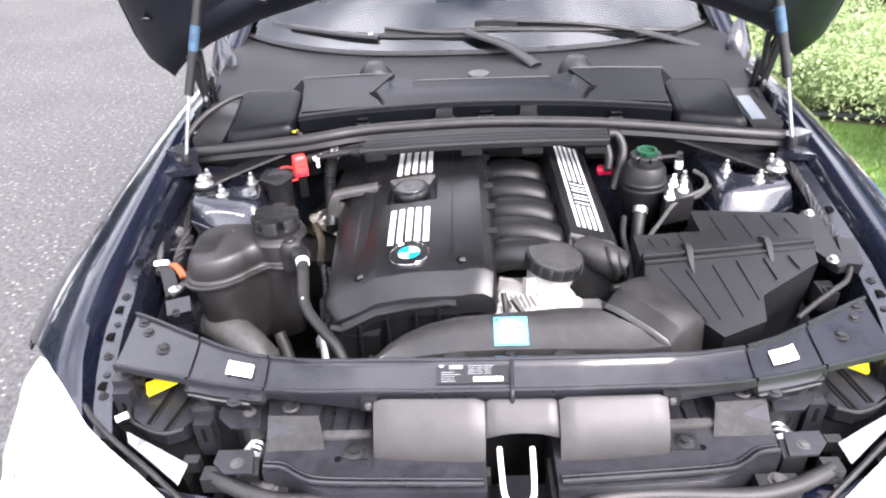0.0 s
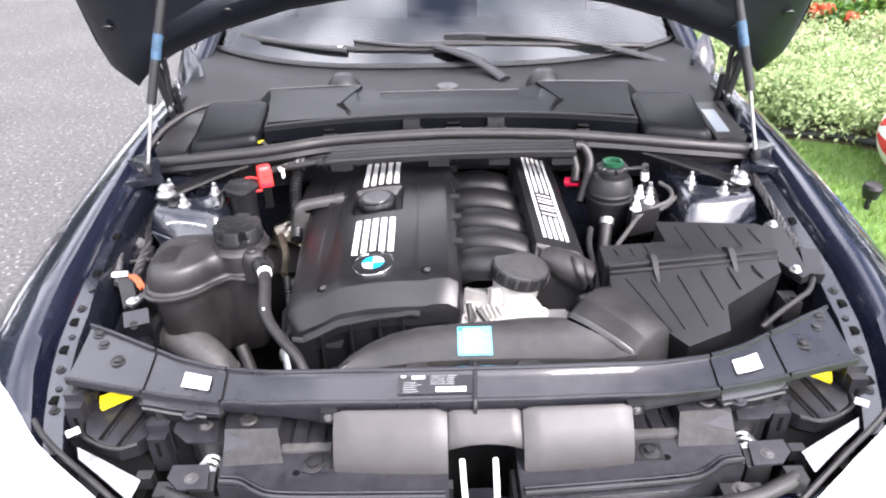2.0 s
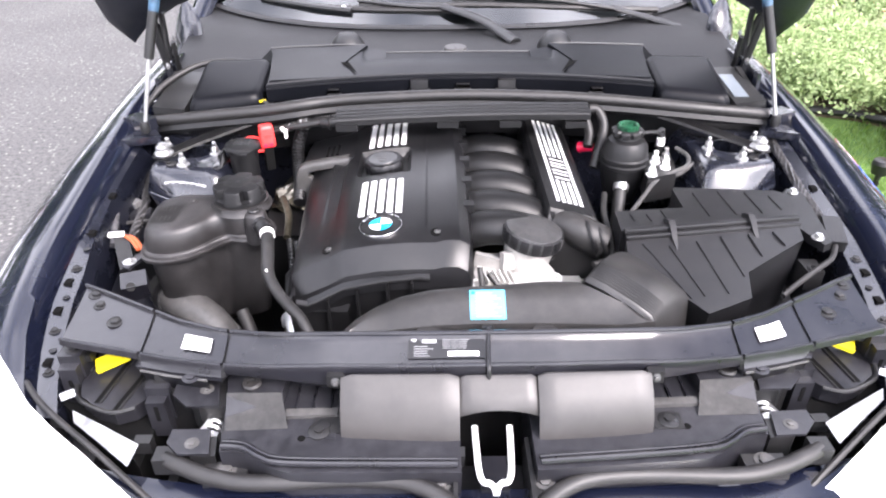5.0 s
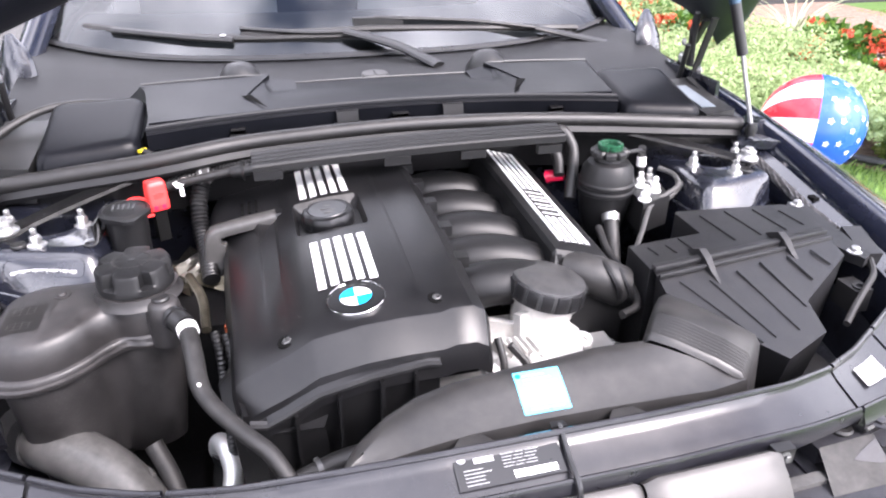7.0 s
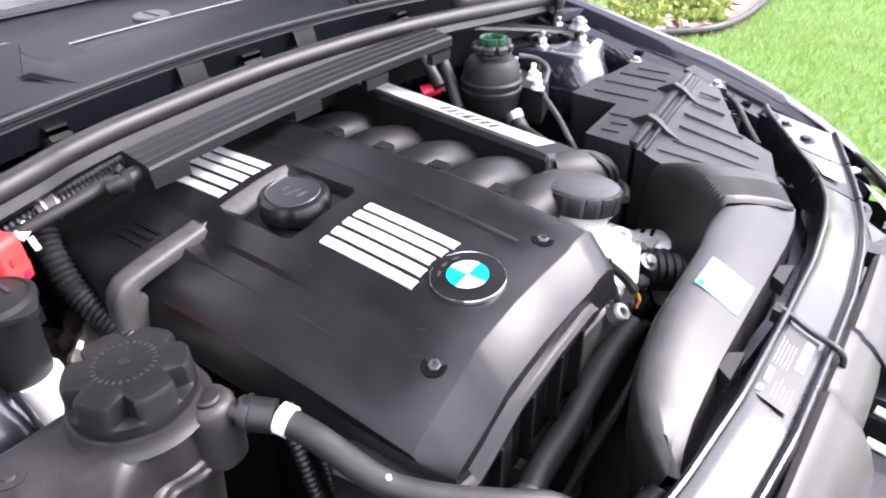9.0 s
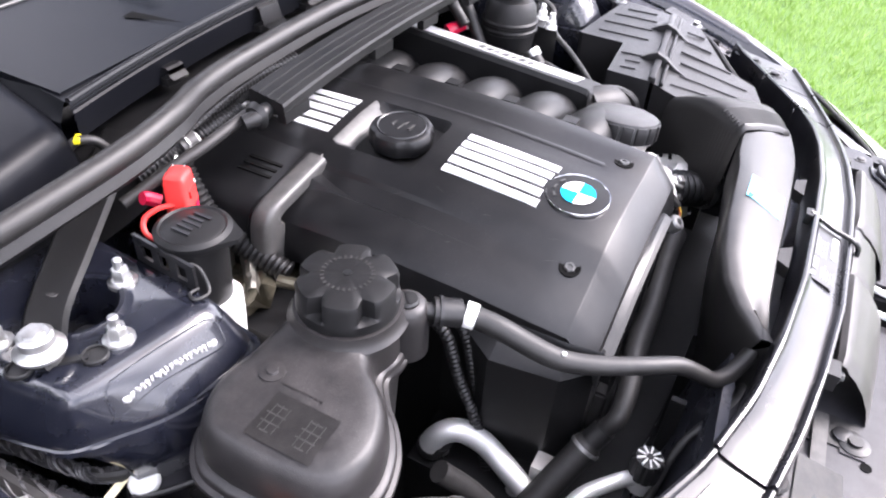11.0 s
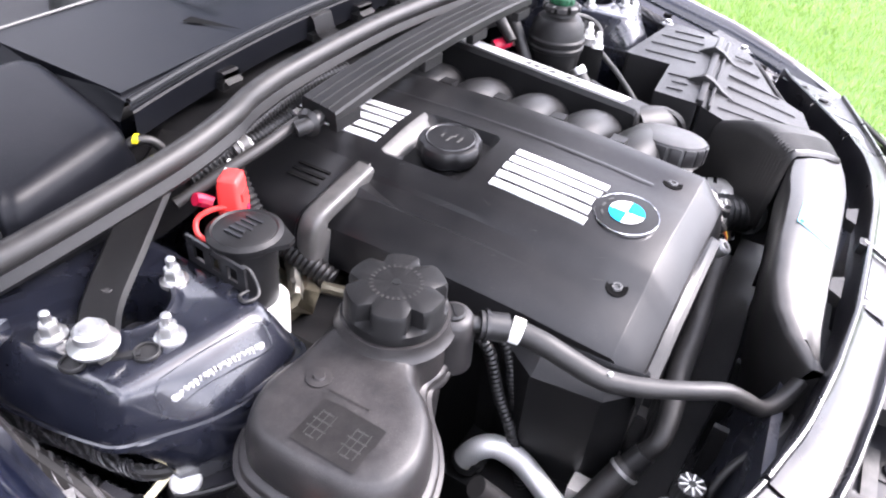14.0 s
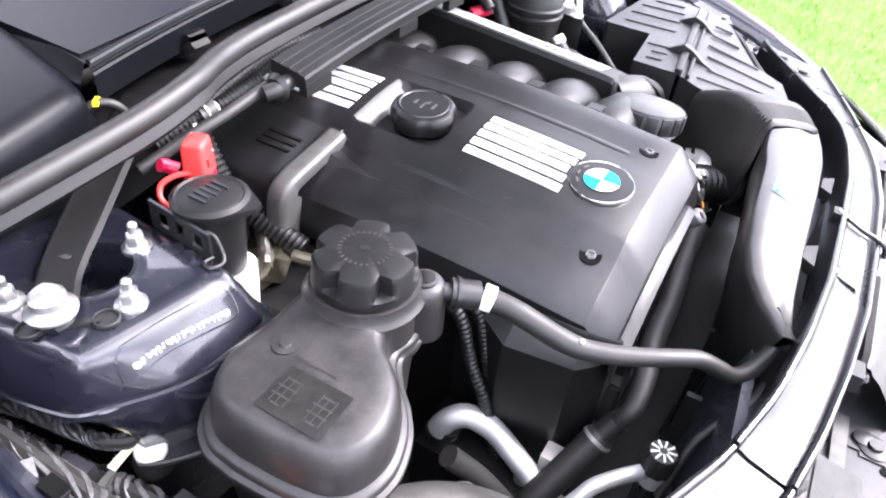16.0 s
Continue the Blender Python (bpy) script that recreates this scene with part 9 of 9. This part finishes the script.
braid("wiring_loom", [(-0.658, 1.49, 0.724), (-0.653, 1.452, 0.717), (-0.648, 1.414, 0.716), (-0.642, 1.379, 0.714), (-0.633, 1.336, 0.712), (-0.625, 1.299, 0.705), (-0.62, 1.25, 0.69)], 0.011, "thick tape-wrapped wiring loom beside the tower", 3)
braid("wiring_loom", [(-0.682, 1.47, 0.706), (-0.673, 1.43, 0.702), (-0.665, 1.397, 0.700), (-0.660, 1.365, 0.697), (-0.652, 1.32, 0.69), (-0.645, 1.25, 0.68)], 0.012, "thick black wiring loom along the inner wing", 6)
braid("wiring_loom", [(0.66, 1.52, 0.862), (0.665, 1.45, 0.84), (0.668, 1.37, 0.82), (0.67, 1.29, 0.80), (0.668, 1.22, 0.79)], 0.0085, "black wiring loom along the inner wing", 4)
run("cable", [(0.69, 1.50, 0.862), (0.695, 1.44, 0.835), (0.675, 1.38, 0.815), (0.665, 1.33, 0.81)], 0.006, RUBBER, "black cable on the inner wing", "cable")
braid("wiring_loom", [(-0.676, 1.50, 0.800), (-0.668, 1.43, 0.775), (-0.660, 1.36, 0.752), (-0.655, 1.28, 0.738), (-0.645, 1.20, 0.725)], 0.009, "black wiring loom above the inner wing flange", 5)
cr = thing("cable_connector", (0.66, 1.15, 0.77), "black cable connector beside the air box", "connector")
part("housing", bbox(-0.016, 0.016, -0.035, 0.035, -0.012, 0.012, 0.004, 2, pose(0.665, 1.165, 0.79, 12, 0, -12)), BOX, cr)
bm = bm_new()
tube(bm, [(0.655, 1.13, 0.785), (0.635, 1.10, 0.778), (0.60, 1.075, 0.774), (0.555, 1.045, 0.765), (0.52, 1.02, 0.758)], 0.005, 8, 6)
part("lead", bm, RUBBER, cr)
part("mount", bbox(0.585, 0.615, 1.075, 1.115, 0.73, 0.768, 0.004), BLACK, cr)
bm = bm_new()
lathe(bm, (0.60, 1.085, 0.768), [(0.011, 0), (0.011, 0.003), (0.006, 0.003), (0.006, 0)], 16)
part("eyelet", bm, BLACK, cr)

# parts on the left inner wing
lw = thing("wing_connector", (-0.63, 1.19, 0.70), "black connector block with a white clip and orange leads", "connector")
part("block", bbox(-0.013, 0.013, -0.030, 0.030, -0.013, 0.013, 0.005, 2, pose(-0.640, 1.195, 0.752, 20, 0, 25)), BLACK, lw)
part("plug_neck", bbox(-0.009, 0.009, -0.016, 0.016, -0.009, 0.009, 0.004, 2, pose(-0.628, 1.160, 0.744, 20, 0, 25)), LOOM, lw)
part("bracket_arm", bbox(-0.008, 0.008, -0.026, 0.026, -0.003, 0.003, 0.002, 2, pose(-0.604, 1.158, 0.755, 6, 0, -28)), TRAY, lw, "small steel arm")
part("white_clip", bbox(-0.014, 0.014, -0.005, 0.005, -0.003, 0.003, 0.002, 2, pose(-0.655, 1.212, 0.778, 0, 0, 8)), WHITE, lw, "white plastic clip")
for k in range(2):
    bm = bm_new()
    tube(bm, [(-0.64 + 0.008 * k, 1.215, 0.772), (-0.622 + 0.008 * k, 1.20, 0.771), (-0.606 + 0.008 * k, 1.18, 0.764)], 0.004, 8, 4)
    part("orange_lead", bm, ORANGE, lw)
part("bracket", bbox(-0.022, 0.022, -0.018, 0.018, -0.03, 0.008, 0.003, 2, pose(-0.598, 1.118, 0.735, 18, 0, 20)), SLAM, lw)
bm = bm_new()
lathe(bm, (-0.598, 1.102, 0.736), [(0.008, 0), (0.008, 0.003), (0.003, 0.003)], 14, tilt(70, 0, 20))
part("bracket_nut", bm, BLACK, lw)
bolt("bracket_bolt", (-0.612, 1.150, 0.757), lw, ZINC, 0.009, 0.008, False)
wc = run("wing_cable", [(-0.728, 1.485, 0.835), (-0.722, 1.455, 0.822), (-0.716, 1.407, 0.802), (-0.698, 1.332, 0.782), (-0.680, 1.265, 0.766), (-0.668, 1.215, 0.752)], 0.007, TAPE, "tape-wrapped cable down the inner wing", "cable")
bm = bm_new()
tube(bm, [(-0.722, 1.455, 0.822), (-0.703, 1.433, 0.802), (-0.688, 1.399, 0.788), (-0.682, 1.372, 0.768)], 0.0035, 8, 5)
part("branch", bm, TAPE, wc)
wb = thing("sensor_plug", (-0.68, 1.36, 0.75), "dull grey sensor plug on a dark holder", "plug")
part("plug", bbox(-0.013, 0.013, -0.009, 0.009, -0.006, 0.006, 0.003, 2, pose(-0.682, 1.366, 0.762, 8, 6, -25)), DULLSTEEL, wb)
part("holder", bbox(-0.030, 0.030, -0.014, 0.014, -0.02, 0.010, 0.004, 2, pose(-0.672, 1.345, 0.742, 0, 0, 8)), TRAY, wb)
part("strap", bbox(-0.034, 0.034, -0.003, 0.003, -0.002, 0.002, 0.001, 1, pose(-0.668, 1.318, 0.744, 0, 0, 10)), GREYEDGE, wb)
cb = thing("wing_fuse_holder", (-0.60, 1.28, 0.74), "black plastic holder on the inner wing", "holder")
part("body", bbox(-0.65, -0.605, 1.235, 1.285, 0.66, 0.715, 0.006), BLACK, cb)
part("lid", bbox(-0.645, -0.61, 1.245, 1.28, 0.715, 0.724, 0.004), SLAM, cb)
mt = thing("tank_bracket", (-0.59, 1.33, 0.70), "black tank bracket with a round white headed bolt", "bracket")
bm = bm_new()
prism(bm, [(-0.609, 1.335), (-0.596, 1.341), (-0.583, 1.329), (-0.557, 1.315), (-0.535, 1.299), (-0.548, 1.284), (-0.566, 1.282), (-0.589, 1.296), (-0.608, 1.312), (-0.614, 1.325)], 0.7225, 0.7275)
part("arm", bevel(bm, 0.0015), SLAM, mt)
bm = bm_new()
tube(bm, [(-0.614, 1.322, 0.729), (-0.606, 1.310, 0.730), (-0.589, 1.295, 0.731), (-0.566, 1.281, 0.732), (-0.548, 1.282, 0.733)], 0.0028, 8, 5)
part("arm_lip", bm, BLACK, mt)
bm = bm_new()
lathe(bm, (-0.6000, 1.3240, 0.7285), [(0.0135, 0), (0.0135, 0.005), (0.0115, 0.008), (0.004, 0.0085)], 24)
part("white_bolt", bm, WHITE, mt, "round white bolt head")
bm = bm_new()
lathe(bm, (-0.5985, 1.3265, 0.705), [(0.016, 0), (0.017, 0.012), (0.015, 0.018)], 20)
part("grommet", bm, RUBBER, mt)
pt = thing("pale_wire_tag", (-0.61, 1.35, 0.70), "pale yellow wire tag", "tag")
part("tag", bbox(-0.0035, 0.0035, -0.012, 0.012, -0.0012, 0.0012, 0.0008, 1, pose(-0.618, 1.338, 0.732, 8, 20, -82)), material("pale_yellow", (0.78, 0.72, 0.46), 0.6), pt)
lt = thing("pale_cable_tag", (-0.373, 1.472, 0.88), "pale torn tag on the cable by the red cap", "tag")
part("tag", bbox(-0.011, 0.011, -0.006, 0.006, -0.0008, 0.0008, 0.0005, 1, pose(-0.372, 1.474, 0.879, 25, -12, 30)), PAPER, lt)
part("tag_end", bbox(-0.003, 0.003, -0.007, 0.007, -0.0008, 0.0008, 0.0005, 1, pose(-0.371, 1.463, 0.868, 60, 0, 8)), PAPER, lt)
bl = thing("lower_hose", (-0.50, 1.18, 0.56), "fat black hose below the coolant tank", "hose")
bm = bm_new()
tube(bm, [(-0.60, 1.23, 0.64), (-0.55, 1.17, 0.655), (-0.48, 1.12, 0.64), (-0.43, 1.07, 0.60), (-0.40, 1.02, 0.55)], 0.034, 16, 6)
part("hose_body", bm, GREYEDGE, bl)
bm = bm_new()
tube(bm, [(-0.575, 1.195, 0.648), (-0.558, 1.178, 0.654)], 0.037, 18, 1)
part("band", bm, BLACK, bl)
run("hose", [(-0.42, 1.13, 0.66), (-0.40, 1.10, 0.62), (-0.385, 1.06, 0.57), (-0.37, 1.02, 0.53)], 0.012, RUBBER, "black hose below the coolant tank", "hose", sides=12)
wp = thing("water_pump", (-0.29, 1.10, 0.44), "dark water pump casting with small bolts", "water pump")
part("casting", bbox(-0.36, -0.24, 1.05, 1.2, 0.42, 0.56, 0.02, 3), COVER_DARK, wp)
run("vent_hose", [(-0.325, 0.935, 0.63), (-0.307, 0.930, 0.66), (-0.284, 0.922, 0.69), (-0.256, 0.904, 0.708), (-0.228, 0.890, 0.716), (-0.20, 0.884, 0.72)], 0.0045, RUBBER, "thin black vent hose along the radiator", "hose")
for x, y in ((-0.335, 1.07), (-0.30, 1.12), (-0.26, 1.07), (-0.33, 1.17)):
    bolt("bolt", (x, y, 0.56), wp, ZINC, 0.008, 0.012, False)
part("silver_fitting", bbox(-0.325, -0.30, 1.035, 1.06, 0.575, 0.60, 0.004), ALU, wp)
oh = thing("pipe_outlet", (0.17, 1.045, 0.66), "black ribbed coolant outlet with a clamp", "pipe outlet")
bm = bm_new()
tube(bm, [(0.13, 1.07, 0.72), (0.165, 1.04, 0.71), (0.20, 1.01, 0.70), (0.235, 0.985, 0.685)], 0.027, 16, 6, 0.0015, 0.012)
part("ribbed_sleeve", bm, BLACK, oh)
bm = bm_new()
tube(bm, [(0.205, 1.006, 0.699), (0.213, 1.0, 0.696)], 0.031, 18, 1)
part("clamp", bm, ZINC, oh)
